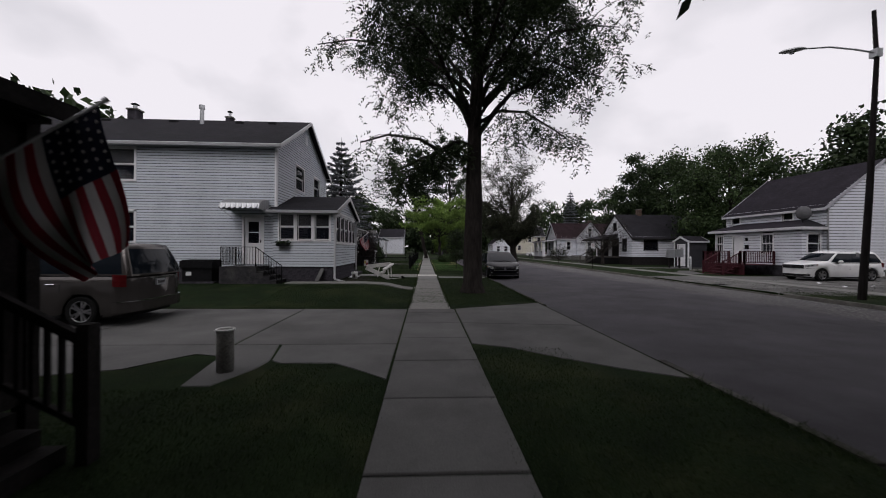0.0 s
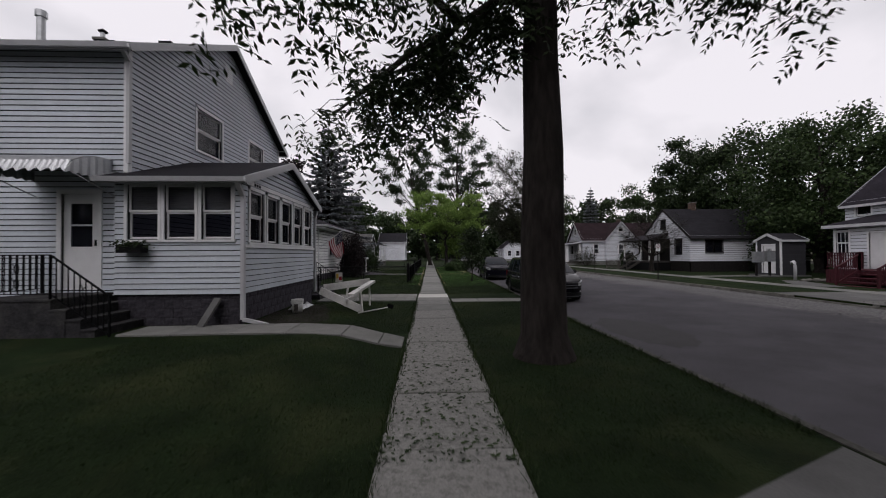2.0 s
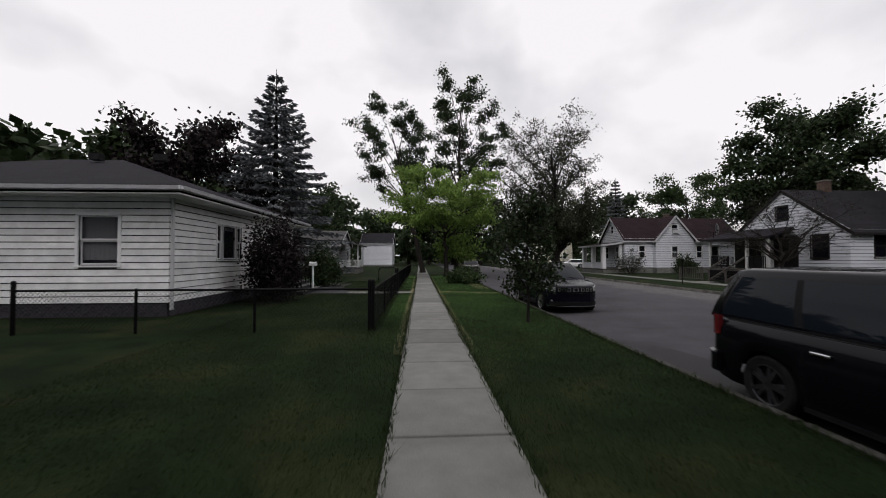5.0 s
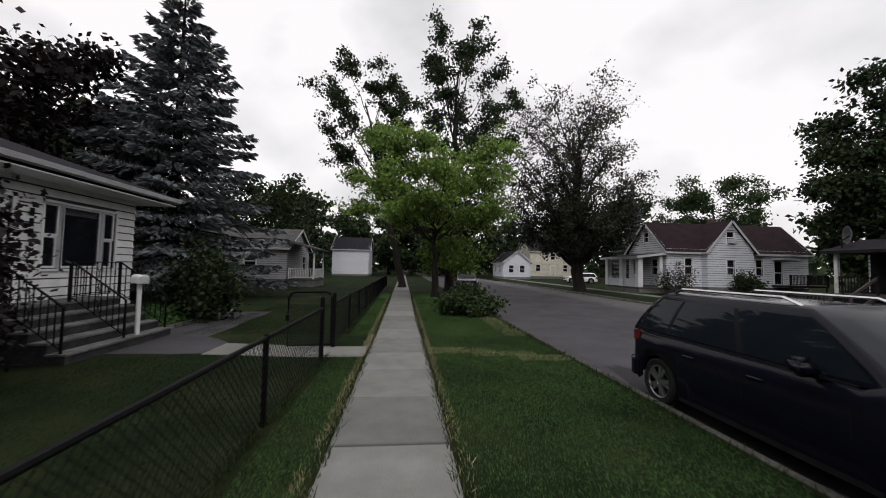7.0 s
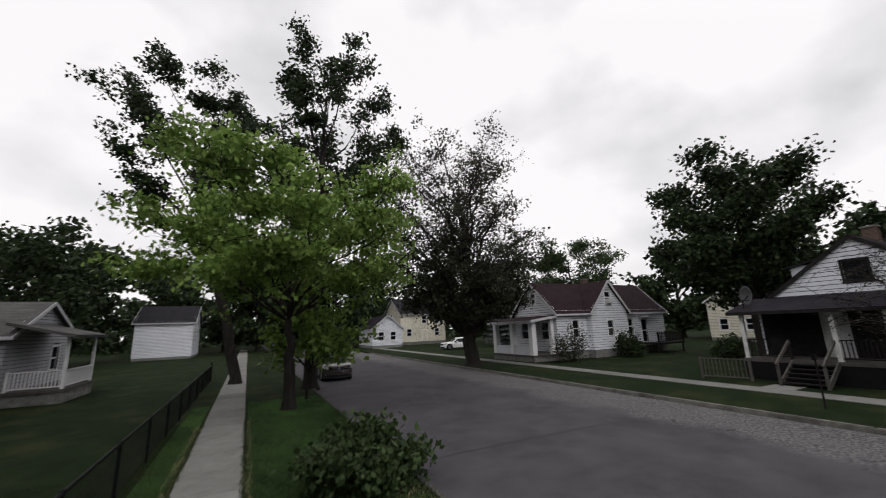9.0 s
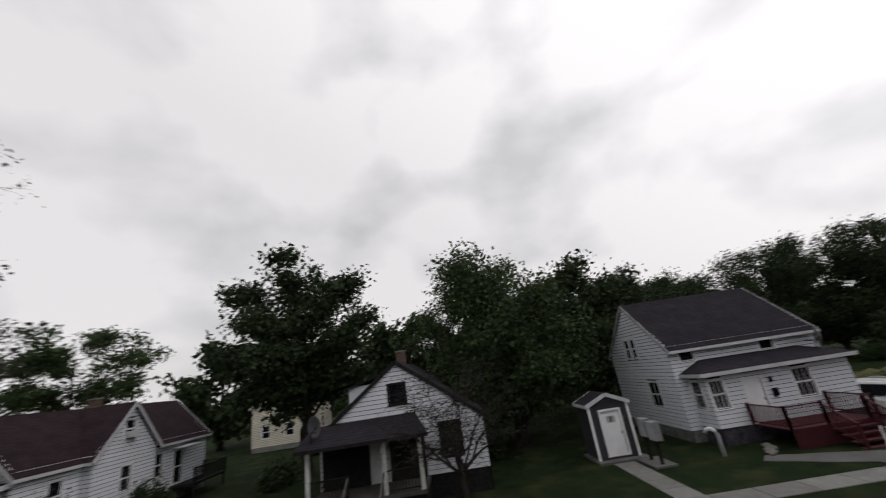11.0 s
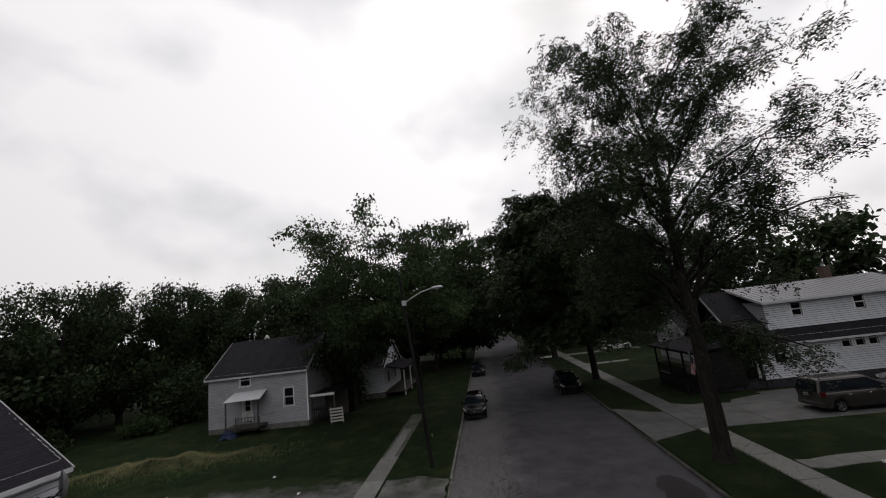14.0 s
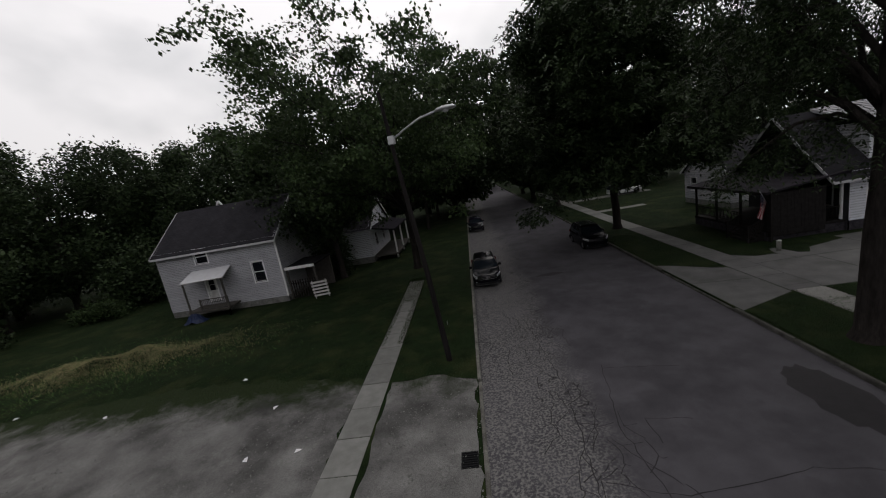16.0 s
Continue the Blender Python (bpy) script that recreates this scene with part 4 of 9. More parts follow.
    for ua, ub in ((holes[0][1], holes[1][0]), (holes[1][1], holes[2][0])):
        part("window_post", boxes((ua + 0.068, ub - 0.068, 0.02, 0.05, 2.1, 3.45), m=m), M_TRIM, h)
    holes = [(a - PY0, a + 0.74 - PY0, 2.1, 3.3) for a in (23.95, 24.9, 25.85, 26.8, 27.75)]
    m = wall(h, "porch_wall_east", (PX1, PY0, 0), (0, 1), PY1 - PY0, 0.9, PE, holes, M_SIDING_BLUE, 0.13, gable=((PY1 - PY0) / 2, PR - 0.05), separate=True, gap=0.02)
    for i, q in enumerate(holes):
        window(h, m, *q, blind=(0.5, 0.45, 0.0, 0.3, 0.5)[i], width=0.08)
    part("porch_trim", boxes((-0.02, PY1 - PY0 + 0.02, 0.022, 0.07, 1.95, 2.02), (0, PY1 - PY0, 0.024, 0.05, 3.4, 3.5), m=m), M_TRIM, h)
    bars = bmesh.new()
    for u in (0.5, 0.62, 0.74, 4.72, 4.84):
        box(bars, u, u + 0.08, 0.052, 0.056, 3.41, 3.48, m)
    part("number_bars", bars, M_IRON, h)
    wall(h, "porch_wall_north", (PX1, PY1, 0), (-1, 0), PX1 - PX0, 0.9, PE, (), M_SIDING_BLUE, 0.13)
    block_base(h, PX0 + 0.05, PX1 - 0.03, PY0 + 0.03, PY1 - 0.03, 0.9, sides="SEN", single=True)
    gable_roof(h, PX0, PX1, PY0, PY1, PE + 0.08, PR + 0.12, "x", M_ROOF_X, over=0.28, rake=0.22, gutter=1)
    part("porch_floor", boxes((PX0, PX1 - 0.15, PY0 + 0.15, PY1 - 0.15, 0.8, 0.9)), M_INNER, h)
    downspout(h, [(PX1 + 0.04, PY0 - 0.32, PE - 0.12), (PX1 + 0.04, PY0 - 0.02, PE - 0.4), (PX1 + 0.04, PY0 - 0.02, 0.35), (PX1 + 0.9, PY0 + 0.2, 0.08)], 0.05)
    downspout(h, [(PX1 + 0.04, PY1 + 0.32, PE - 0.12), (PX1 + 0.06, PY1 + 0.05, PE - 0.4), (PX1 + 0.06, PY1 + 0.05, 0.45)], 0.05)
    # corrugated awning over the side door
    prof = [(-0.02, 3.97), (-0.4, 3.95), (-0.75, 3.86), (-1.02, 3.72), (-1.15, 3.52)]
    bm = bmesh.new()
    n = 30
    grid = [[bm.verts.new((-9.15 + 1.7 * i / n, Y0 + y, z + 0.02 * (i % 2) - (0.05 * ((i // 2) % 2) if k == 4 else 0))) for k, (y, z) in enumerate(prof)] for i in range(n + 1)]
    for i in range(n):
        for k in range(4):
            bm.faces.new((grid[i][k], grid[i + 1][k], grid[i + 1][k + 1], grid[i][k + 1]))
    aw = part("awning", bm, M_GALV, h, "dull grey corrugated aluminium door awning")
    aw.modifiers.new("thick", "SOLIDIFY").thickness = 0.012
    for x in (-9.16, -7.44):
        bm = bmesh.new()
        rows = []
        for k in range(13):
            y = -0.02 - 1.13 * k / 12
            for (ya, za), (yb, zb) in zip(prof, prof[1:]):
                if ya >= y >= yb - 1e-6:
                    zt = za + (zb - za) * (ya - y) / (ya - yb)
                    break
            rows.append((bm.verts.new((x + 0.02 * (k % 2), Y0 + y, zt)), bm.verts.new((x + 0.02 * (k % 2), Y0 + y, 3.46 + 0.04 * (k % 2)))))
        for (p, q), (r, s) in zip(rows, rows[1:]):
            bm.faces.new((p, q, s, r))
        end = part("awning_end", bm, M_GALV, aw)
        end.modifiers.new("thick", "SOLIDIFY").thickness = 0.01
    part("awning_arm", tubes(([(-9.05, Y0 - 1.1, 3.45), (-9.05, Y0 - 0.02, 3.1)], 0.012), ([(-7.3, Y0 - 1.1, 3.45), (-7.3, Y0 - 0.02, 3.1)], 0.012)), M_WHITE_METAL, h)
    fb = thing("flower_box", "black flower box with dark trailing leaves under the porch window", "planter", at=(-6.6, 23.42, 1.84))
    part("trough", boxes((-0.26, 0.26, -0.1, 0.12, 0, 0.17)), M_BLACK, fb)
    rb = np.random.default_rng(5)
    quads("leaves", leaf_quads(rb.normal(size=(260, 3)) * np.array([0.15, 0.07, 0.04]) + np.array([0, 0, 0.17]), 0.07, 0.3, rb), LEAF_DARK, fb)
    bn = thing("storage_bin", "black plastic storage bin with a pale label by the foundation", "bin", at=(-9.95, 22.95, 0.2))
    part("tub", boxes((-0.58, 0.64, -0.32, 0.32, 0.1, 0.7), (-0.6, 0.66, -0.34, 0.34, 0.62, 0.7)), M_BLACK, bn)
    part("lid", boxes((-0.66, 0.7, -0.38, 0.38, 0.7, 0.98), (-0.62, 0.66, -0.3, 0.36, 0.98, 1.03)), M_BLACK, bn)
    part("base", boxes((-0.7, 0.74, -0.36, 0.36, 0, 0.1)), M_BLOCK, bn)
    part("label", boxes((-0.42, -0.2, -0.332, -0.322, 0.36, 0.52)), M_TRIM_OLD, bn)
    pk = thing("leaning_plank", "weathered grey plank leaning on the porch foundation", "plank")
    part("board", beams(((-5.05, 23.2, 0.2), (-4.85, 23.58, 0.82), 0.22, 0.04)), M_DRIVE, pk)
    # side stoop with iron rails
    st = thing("side_stoop", "grey block stoop with black scrolled iron railing", "steps")
    steps_block(st, -8.9, -7.35, 22.45, 23.85, 0.95, 4, "x", 1, 0.27, M_STEP, M_STEP)
    iron_rail(st, (-8.85, 22.5, 0.95), (-7.4, 22.5, 0.95))
    iron_rail(st, (-7.4, 22.5, 0.95), (-6.3, 22.5, 0.15), gap=0.13)
    iron_rail(st, (-8.85, 22.5, 0.95), (-8.85, 23.8, 0.95), scroll=False)
    # front stoop north of the porch
    st = thing("front_stoop", "worn grey concrete front steps with black scrolled iron railings", "steps")
    steps_block(st, -7.05, -5.7, 30.1, 32.3, 0.95, 4, "x", 1, 0.3, M_STEP, M_BLOCK)
    iron_rail(st, (-7.0, 30.15, 0.95), (-5.75, 30.15, 0.95))
    iron_rail(st, (-5.75, 30.15, 0.95), (-4.55, 30.15, 0.1))
    iron_rail(st, (-7.0, 32.25, 0.95), (-5.75, 32.25, 0.95))
    iron_rail(st, (-5.75, 32.25, 0.95), (-4.55, 32.25, 0.1))
    hs = thing("garden_hose", "coiled pale garden hose hung on the step railing", "hose", at=(-5.35, 30.02, 0.62))
    for k in range(4):
        ring = [((0.24 + 0.02 * k) * math.cos(t * math.pi / 12), -0.05 - 0.02 * k, (0.26 + 0.015 * k) * math.sin(t * math.pi / 12) - 0.02 * k) for t in range(25)]
        part("loop", tubes((ring, 0.011), sides=6), M_TRIM_OLD, hs)
    for x, y, z in ((-6.5, 30.35, 0.95), (-5.5, 30.4, 0.57)):
        pt = thing("planter", "black plastic planter with dark leaves on the front steps", "planter", "planters on the steps", at=(x, y, z))
        part("pot", tubes(([(0, 0, 0), (0, 0, 0.26), (0, 0, 0.27)], [0.14, 0.18, 0.19]), sides=16), M_BLACK, pt)
        rb = np.random.default_rng(int(-x * 10))
        quads("leaves", leaf_quads(rb.normal(size=(180, 3)) * np.array([0.11, 0.11, 0.08]) + np.array([0, 0, 0.34]), 0.09, 0.2, rb), LEAF_DARK, pt)


# ---------- the hip-roofed bungalow ----------


def build_bungalow():
    h = thing("bungalow", "low white shake-sided bungalow with a dark hip roof", "house")
    X0, X1, Y0, Y1, FZ, EZ = -21.0, -7.75, 40.9, 51.7, 0.4, 3.55
    win = (48.95 - Y0, 51.0 - Y0, 1.65, 3.1)
    dr = (47.35 - Y0, 48.25 - Y0, 1.0, 3.1)
    w2 = (43.5 - Y0, 45.4 - Y0, 1.7, 3.0)
    m = wall(h, "wall_east", (X1, Y0, 0), (0, 1), Y1 - Y0, FZ, EZ, (win, dr, w2), M_SHAKE, 0.2, lap=0.035)
    for q in (win, w2):
        a, b, c, d = q
        s = (b - a) * 0.22
        window(h, m, a, a + s - 0.04, c, d, mullions=0, width=0.06)
        window(h, m, b - s + 0.04, b, c, d, mullions=0, width=0.06)
        window(h, m, a + s, b - s, c, d, split=False, width=0.05, blind=0.15)
    door(h, m, *dr, glass=False)
    sw = [(-10.3 - X0, -9.2 - X0, 1.55, 3.0), (-14.3 - X0, -13.3 - X0, 1.9, 3.0)]
    m = wall(h, "wall_south", (X0, Y0, 0), (1, 0), X1 - X0, FZ, EZ, sw, M_SHAKE, 0.2, lap=0.035)
    for q in sw:
        window(h, m, *q, blind=0.9 if q is sw[0] else 0.0, curtain=True)
    wall(h, "wall_north", (X1, Y1, 0), (-1, 0), X1 - X0, FZ, EZ, (), M_SHAKE, 0.2)
    wall(h, "wall_west", (X0, Y1, 0), (0, -1), Y1 - Y0, FZ, EZ, (), M_SHAKE, 0.2)
    block_base(h, X0, X1, Y0, Y1, FZ, sides="SE", single=True)
    o = 0.75
    a, b, c, d = X0 - o, X1 + o, Y0 - o, Y1 + o
    z, r, ym = EZ + 0.25, 6.0, (Y0 + Y1) / 2
    e = (d - c) / 2
    roof_plane(h, [(a, c, z), (b, c, z), (b - e, ym, r), (a + e, ym, r)], M_ROOF_X, 0.1)
    roof_plane(h, [(a, d, z), (b, d, z), (b - e, ym, r), (a + e, ym, r)], M_ROOF_X, 0.1)
    roof_plane(h, [(b, c, z), (b, d, z), (b - e, ym, r)], M_ROOF_Y, 0.1)
    roof_plane(h, [(a, c, z), (a, d, z), (a + e, ym, r)], M_ROOF_Y, 0.1)
    eave_trim(h, (a, c, z - 0.09), (b, c, z - 0.09), 0.15, 0.03, gutter=-1)
    eave_trim(h, (b, c, z - 0.09), (b, d, z - 0.09), 0.15, 0.03, gutter=-1)
    eave_trim(h, (b, d, z - 0.09), (a, d, z - 0.09), 0.15, 0.03, gutter=-1)
    part("soffit", boxes((a + 0.03, b - 0.03, c + 0.03, d - 0.03, EZ, EZ + 0.03)), M_TRIM, h)
    for x in (-11.0, -13.5):
        part("roof_vent", boxes((x - 0.2, x + 0.2, 45.2, 45.5, 5.75, 6.02)), M_BLACK, h)
    downspout(h, [(X1 + 0.06, Y0 + 0.05, EZ), (X1 + 0.06, Y0 + 0.05, 0.2)])
    bars = bmesh.new()
    for k in range(3):
        box(bars, 48.6 - Y0, 48.7 - Y0, 0.036, 0.045, 2.75 - 0.22 * k, 2.92 - 0.22 * k, m=frame_of((X1, Y0, 0), (0, 1)))
    part("number_bars", bars, M_IRON, h)
    st = thing("bungalow_steps", "wide grey concrete front steps with black iron railings", "steps")
    steps_block(st, -7.7, -6.95, 47.2, 50.2, 0.95, 4, "x", 1, 0.3, M_STEP, M_TREAD)
    for y in (47.25, 48.75, 50.15):
        iron_rail(st, (-6.95, y, 0.95), (-5.85, y, 0.15), gap=0.14)
    iron_rail(st, (-6.98, 48.75, 0.95), (-6.98, 50.15, 0.95), gap=0.14)
    return h


# ---------- the house with the long dormer ----------


def build_dormer_house():
    h = thing("dormer_house", "white house with a long grey-roofed dormer and a dark front porch", "house")
    X0, X1, Y0, Y1, FZ, EZ = -23.0, -8.4, 1.6, 9.75, 0.6, 3.6
    holes = [(5.9 + 0.95 * k, 6.55 + 0.95 * k, 2.35, 3.35) for k in range(3)] + [(1.0, 1.9, 1.7, 3.1)]
    m = wall(h, "wall_north", (X1, Y1, 0), (-1, 0), X1 - X0, FZ, EZ, holes, M_SIDING, 0.16)
    for q in holes:
        window(h, m, *q)
    # darker than the other, white walls: porch shade put into the siding colour
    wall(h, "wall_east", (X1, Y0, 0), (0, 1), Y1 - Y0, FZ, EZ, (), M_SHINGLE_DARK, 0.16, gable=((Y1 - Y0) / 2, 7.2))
    wall(h, "wall_south", (X0, Y0, 0), (1, 0), X1 - X0, FZ, EZ, (), M_SIDING, 0.16)
    wall(h, "wall_west", (X0, Y1, 0), (0, -1), Y1 - Y0, FZ, EZ, (), M_SIDING, 0.16, gable=((Y1 - Y0) / 2, 7.2))
    block_base(h, X0, X1, Y0, Y1, FZ, sides="NE")
    gable_roof(h, X0, X1, Y0, Y1, EZ, 7.4, "x", M_ROOF_X, over=0.45, rake=1.3)
    # dormer
    DX0, DX1, DY = -21.5, -9.9, 9.2
    hs = [(2.0, 2.75, 5.0, 6.0), (6.6, 7.35, 5.0, 6.0), (9.6, 10.3, 5.0, 6.0)]
    m = wall(h, "dormer_wall", (DX1, DY, 0), (-1, 0), DX1 - DX0, 4.1, 6.25, hs, M_SIDING, 0.16)
    for q in hs:
        window(h, m, *q)
    wall(h, "dormer_wall", (DX1, 5.7, 0), (0, 1), DY - 5.7, 4.1, 6.25, (), M_SIDING_GREY, 0.16)
    wall(h, "dormer_wall", (DX0, DY, 0), (0, -1), DY - 5.7, 4.1, 6.25, (), M_SIDING_GREY, 0.16)
    roof_plane(h, [(DX0 - 0.3, DY + 0.45, 6.3), (DX1 + 0.3, DY + 0.45, 6.3), (DX1 + 0.3, 5.6, 7.55), (DX0 - 0.3, 5.6, 7.55)], M_ROOF_METAL, 0.12)
    ribs = bmesh.new()
    for k in range(30):
        x = DX0 - 0.2 + k * 0.41
        beam(ribs, (x, DY + 0.45, 6.315), (x, 5.6, 7.565), 0.04, 0.03)
    part("roof_ribs", ribs, M_ROOF_METAL, h)
    eave_trim(h, (DX0 - 0.3, DY + 0.47, 6.2), (DX1 + 0.3, DY + 0.47, 6.2), 0.2, 0.03)
    eave_trim(h, (DX1 + 0.32, DY + 0.45, 6.2), (DX1 + 0.32, 5.6, 7.45), 0.2, 0.03, name="rake_board")
    chimney(h, -18.4, 5.2, 7.0, 8.5, 0.6)
    # porch
    PX1 = -3.9
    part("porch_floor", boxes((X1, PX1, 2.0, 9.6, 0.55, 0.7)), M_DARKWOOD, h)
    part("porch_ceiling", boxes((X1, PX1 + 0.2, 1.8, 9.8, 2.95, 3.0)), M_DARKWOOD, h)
    part("porch_skirt", boxes((PX1 - 0.06, PX1 - 0.02, 2.05, 9.55, 0, 0.55), (X1, PX1 - 0.06, 9.5, 9.54, 0, 0.55)), M_BLOCK, h)
    roof_plane(h, [(PX1 + 0.35, 1.7, 3.15), (PX1 + 0.35, 9.9, 3.15), (X1, 9.9, 3.75), (X1, 1.7, 3.75)], M_ROOF_Y, 0.12)
    eave_trim(h, (PX1 + 0.36, 1.7, 3.05), (PX1 + 0.36, 9.9, 3.05), 0.16, 0.03, mat=M_DARKWOOD)
    for y in (2.15, 4.6, 7.1, 9.4):
        part("porch_post", boxes((PX1 - 0.16, PX1 - 0.04, y - 0.06, y + 0.06, 0.7, 3.1)), M_DARKWOOD, h)
    part("porch_post", boxes((X1 + 0.1, X1 + 0.22, 9.38, 9.5, 0.7, 3.3)), M_TRIM, h)
    # dark boards added across the porch's north end to stand for its deep shade
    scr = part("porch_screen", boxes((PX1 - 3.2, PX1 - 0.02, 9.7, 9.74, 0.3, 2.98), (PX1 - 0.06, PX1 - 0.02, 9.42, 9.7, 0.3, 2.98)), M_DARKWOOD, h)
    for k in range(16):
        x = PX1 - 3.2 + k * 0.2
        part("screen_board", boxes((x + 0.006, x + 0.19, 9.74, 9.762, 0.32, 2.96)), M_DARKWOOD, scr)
    part("screen_post", boxes((PX1 - 0.1, PX1 + 0.03, 9.742, 9.87, 0.0, 3.0)), M_DARKWOOD, h)
    for ya, yb in ((2.2, 4.55), (4.65, 7.05)):
        bm = boxes((PX1 - 0.13, PX1 - 0.07, ya, yb, 1.5, 1.56), (PX1 - 0.12, PX1 - 0.08, ya, yb, 0.85, 0.9))
        for k in range(16):
            y = ya + (yb - ya) * (k + 0.5) / 16
            box(bm, PX1 - 0.115, PX1 - 0.085, y - 0.02, y + 0.02, 0.9, 1.5)
        part("porch_rail", bm, M_DARKWOOD, h)
    bm = bmesh.new()
    for k in range(22):
        x = X1 + 0.2 + (PX1 - X1 - 0.3) * k / 21
        box(bm, x - 0.02, x + 0.02, 9.38, 9.42, 0.9, 1.5)
    box(bm, X1, PX1, 9.37, 9.43, 1.5, 1.56)
    part("porch_rail", bm, M_DARKWOOD, h)
    m = frame_of((X1 + 0.02, Y0, 0), (0, 1))
    for a in (2.6, 4.6, 6.3):
        window(h, m, a, a + 0.8, 1.5, 2.9)
    st = thing("porch_stairs", "dark grey wooden porch stairs with a picket railing", "steps")
    for k in range(4):
        part("step", boxes((PX1 + 0.2 * k, PX1 + 0.2 * (k + 1), 7.3, 9.3, 0, 0.56 - 0.14 * k)), M_DARKWOOD, st)
    for y in (7.35, 9.3):
        bm = bmesh.new()
        beam(bm, (PX1, y, 1.5), (PX1 + 0.95, y, 1.0), 0.06, 0.08)
        beam(bm, (PX1, y, 0.8), (PX1 + 0.95, y, 0.3), 0.05, 0.05)
        for k in range(8):
            x = PX1 + 0.07 + k * 0.115
            bal = bmesh.new()
            beam(bal, (x, y, 0.75 - 0.0605 * k), (x, y, 1.46 - 0.0605 * k), 0.035, 0.035)
            part("baluster", bal, M_DARKWOOD, st)
        part("newel_post", boxes((PX1 + 0.92, PX1 + 1.02, y - 0.06, y + 0.06, 0, 1.15)), M_DARKWOOD, st)
        part("stair_rail", bm, M_DARKWOOD, st)


# ---------- houses across the street ----------


def build_deck_house():
    h = thing("white_house", "white-sided storey-and-a-half house with a dark gable roof", "house")
    X0, X1, Y0, Y1, FZ, EZ, RZ = 26.5, 34.2, 29.7, 38.1, 0.55, 4.95, 8.0
    hs = [(32.2 - X0, 32.85 - X0, 4.5, 5.7), (30.6 - X0, 31.25 - X0, 4.5, 5.7), (31.7 - X0, 33.0 - X0, 1.7, 3.0)]
    m = wall(h, "wall_south", (X0, Y0, 0), (1, 0), X1 - X0, FZ, EZ, hs, M_SIDING, 0.2, gable=((X1 - X0) / 2, RZ - 0.05))
    for q in hs:
        window(h, m, *q)
    part("window_unit", boxes((30.65 - X0, 31.2 - X0, 0.02, 0.4, 4.45, 4.8), m=m), M_WHITE_METAL, h)
    hs = [(X1 - 31.6, X1 - 30.95, 4.5, 5.7), (X1 - 30.7, X1 - 30.05, 4.5, 5.7), (X1 - 29.8, X1 - 28.6, 1.6, 3.0)]
    m = wall(h, "wall_north", (X1, Y1, 0), (-1, 0), X1 - X0, FZ, EZ, hs, M_SIDING, 0.2, gable=((X1 - X0) / 2, RZ - 0.05))
    for q in hs:
        window(h, m, *q, mullions=1 if q[3] < 4 else 0)
    hs = [(Y1 - 37.5, Y1 - 36.7, 4.05, 4.6), (Y1 - 32.9, Y1 - 32.1, 4.05, 4.6)]
    m = wall(h, "wall_west", (X0, Y1, 0), (0, -1), Y1 - Y0, FZ, EZ, hs, M_SIDING, 0.2)
    for q in hs:
        window(h, m, *q, split=False)
    wall(h, "wall_east", (X1, Y0, 0), (0, 1), Y1 - Y0, FZ, EZ, (), M_SIDING, 0.2)
    block_base(h, X0, X1, Y0, Y1, FZ, M_STONE, sides="SWN")
    gable_roof(h, X0, X1, Y0, Y1, EZ, RZ, "y", M_ROOF_Y, over=0.35, rake=0.12, rake_mat=M_SIDING_GREY)
    # closed front porch with a low roof
    PX0, PX1, PY0, PY1, PE = 25.0, 26.45, 30.0, 37.5, 3.3
    hs = [(PY1 - 37.35, PY1 - 36.65, 1.65, 3.0), (PY1 - 33.0, PY1 - 32.1, 1.65, 3.0)]
    dq = (PY1 - 35.6, PY1 - 34.7, 0.8, 2.85)
    m = wall(h, "porch_wall_west", (PX0, PY1, 0), (0, -1), PY1 - PY0, 0.75, PE, hs + [dq], M_SIDING, 0.2)
    for q in hs:
        window(h, m, *q, mullions=2)
    door(h, m, *dq, glass=False)
    part("mail_box", boxes((PY1 - 34.35, PY1 - 34.1, 0.03, 0.14, 1.9, 2.25), m=m), M_IRON, h)
    part("porch_lamp", boxes((PY1 - 34.3, PY1 - 34.18, 0.03, 0.14, 2.55, 2.8), m=m), M_IRON, h)
    q = (PX1 - 26.3, PX1 - 25.5, 1.65, 3.0)
    m = wall(h, "porch_wall_north", (PX1, PY1, 0), (-1, 0), PX1 - PX0, 0.75, PE, (q,), M_SIDING, 0.2)
    window(h, m, *q)
    q = (0.4, 1.25, 1.65, 2.95)
    m = wall(h, "porch_wall_south", (PX0, PY0, 0), (1, 0), PX1 - PX0, 0.75, PE, (q,), M_SIDING, 0.2)
    window(h, m, *q)
    block_base(h, PX0 + 0.03, PX1, PY0 + 0.03, PY1 - 0.03, 0.75, M_BLOCK, sides="SWN")
    a, b, c, z, r = PX0 - 0.4, PY0 - 0.35, PY1 + 0.35, PE + 0.12, 4.0
    roof_plane(h, [(a, b, z), (a, c, z), (X0 - 0.03, c - 1.3, r), (X0 - 0.03, b + 1.3, r)], M_ROOF_Y, 0.1)
    roof_plane(h, [(a, c, z), (X0 - 0.03, c, z), (X0 - 0.03, c - 1.3, r)], M_ROOF_X, 0.1)
    roof_plane(h, [(a, b, z), (X0 - 0.03, b, z), (X0 - 0.03, b + 1.3, r)], M_ROOF_X, 0.1)
    eave_trim(h, (a, b, z - 0.1), (a, c, z - 0.1), 0.18, 0.03)
    eave_trim(h, (a, c, z - 0.1), (X0, c, z - 0.1), 0.18, 0.03)
    eave_trim(h, (a, b, z - 0.1), (X0, b, z - 0.1), 0.18, 0.03)
    downspout(h, [(X0 - 0.05, Y0 - 0.02, EZ - 0.2), (X0 - 0.05, Y0 - 0.05, 0.3)], mat=M_GALV)
    satellite_dish((25.6, 30.5, 3.62), -35)
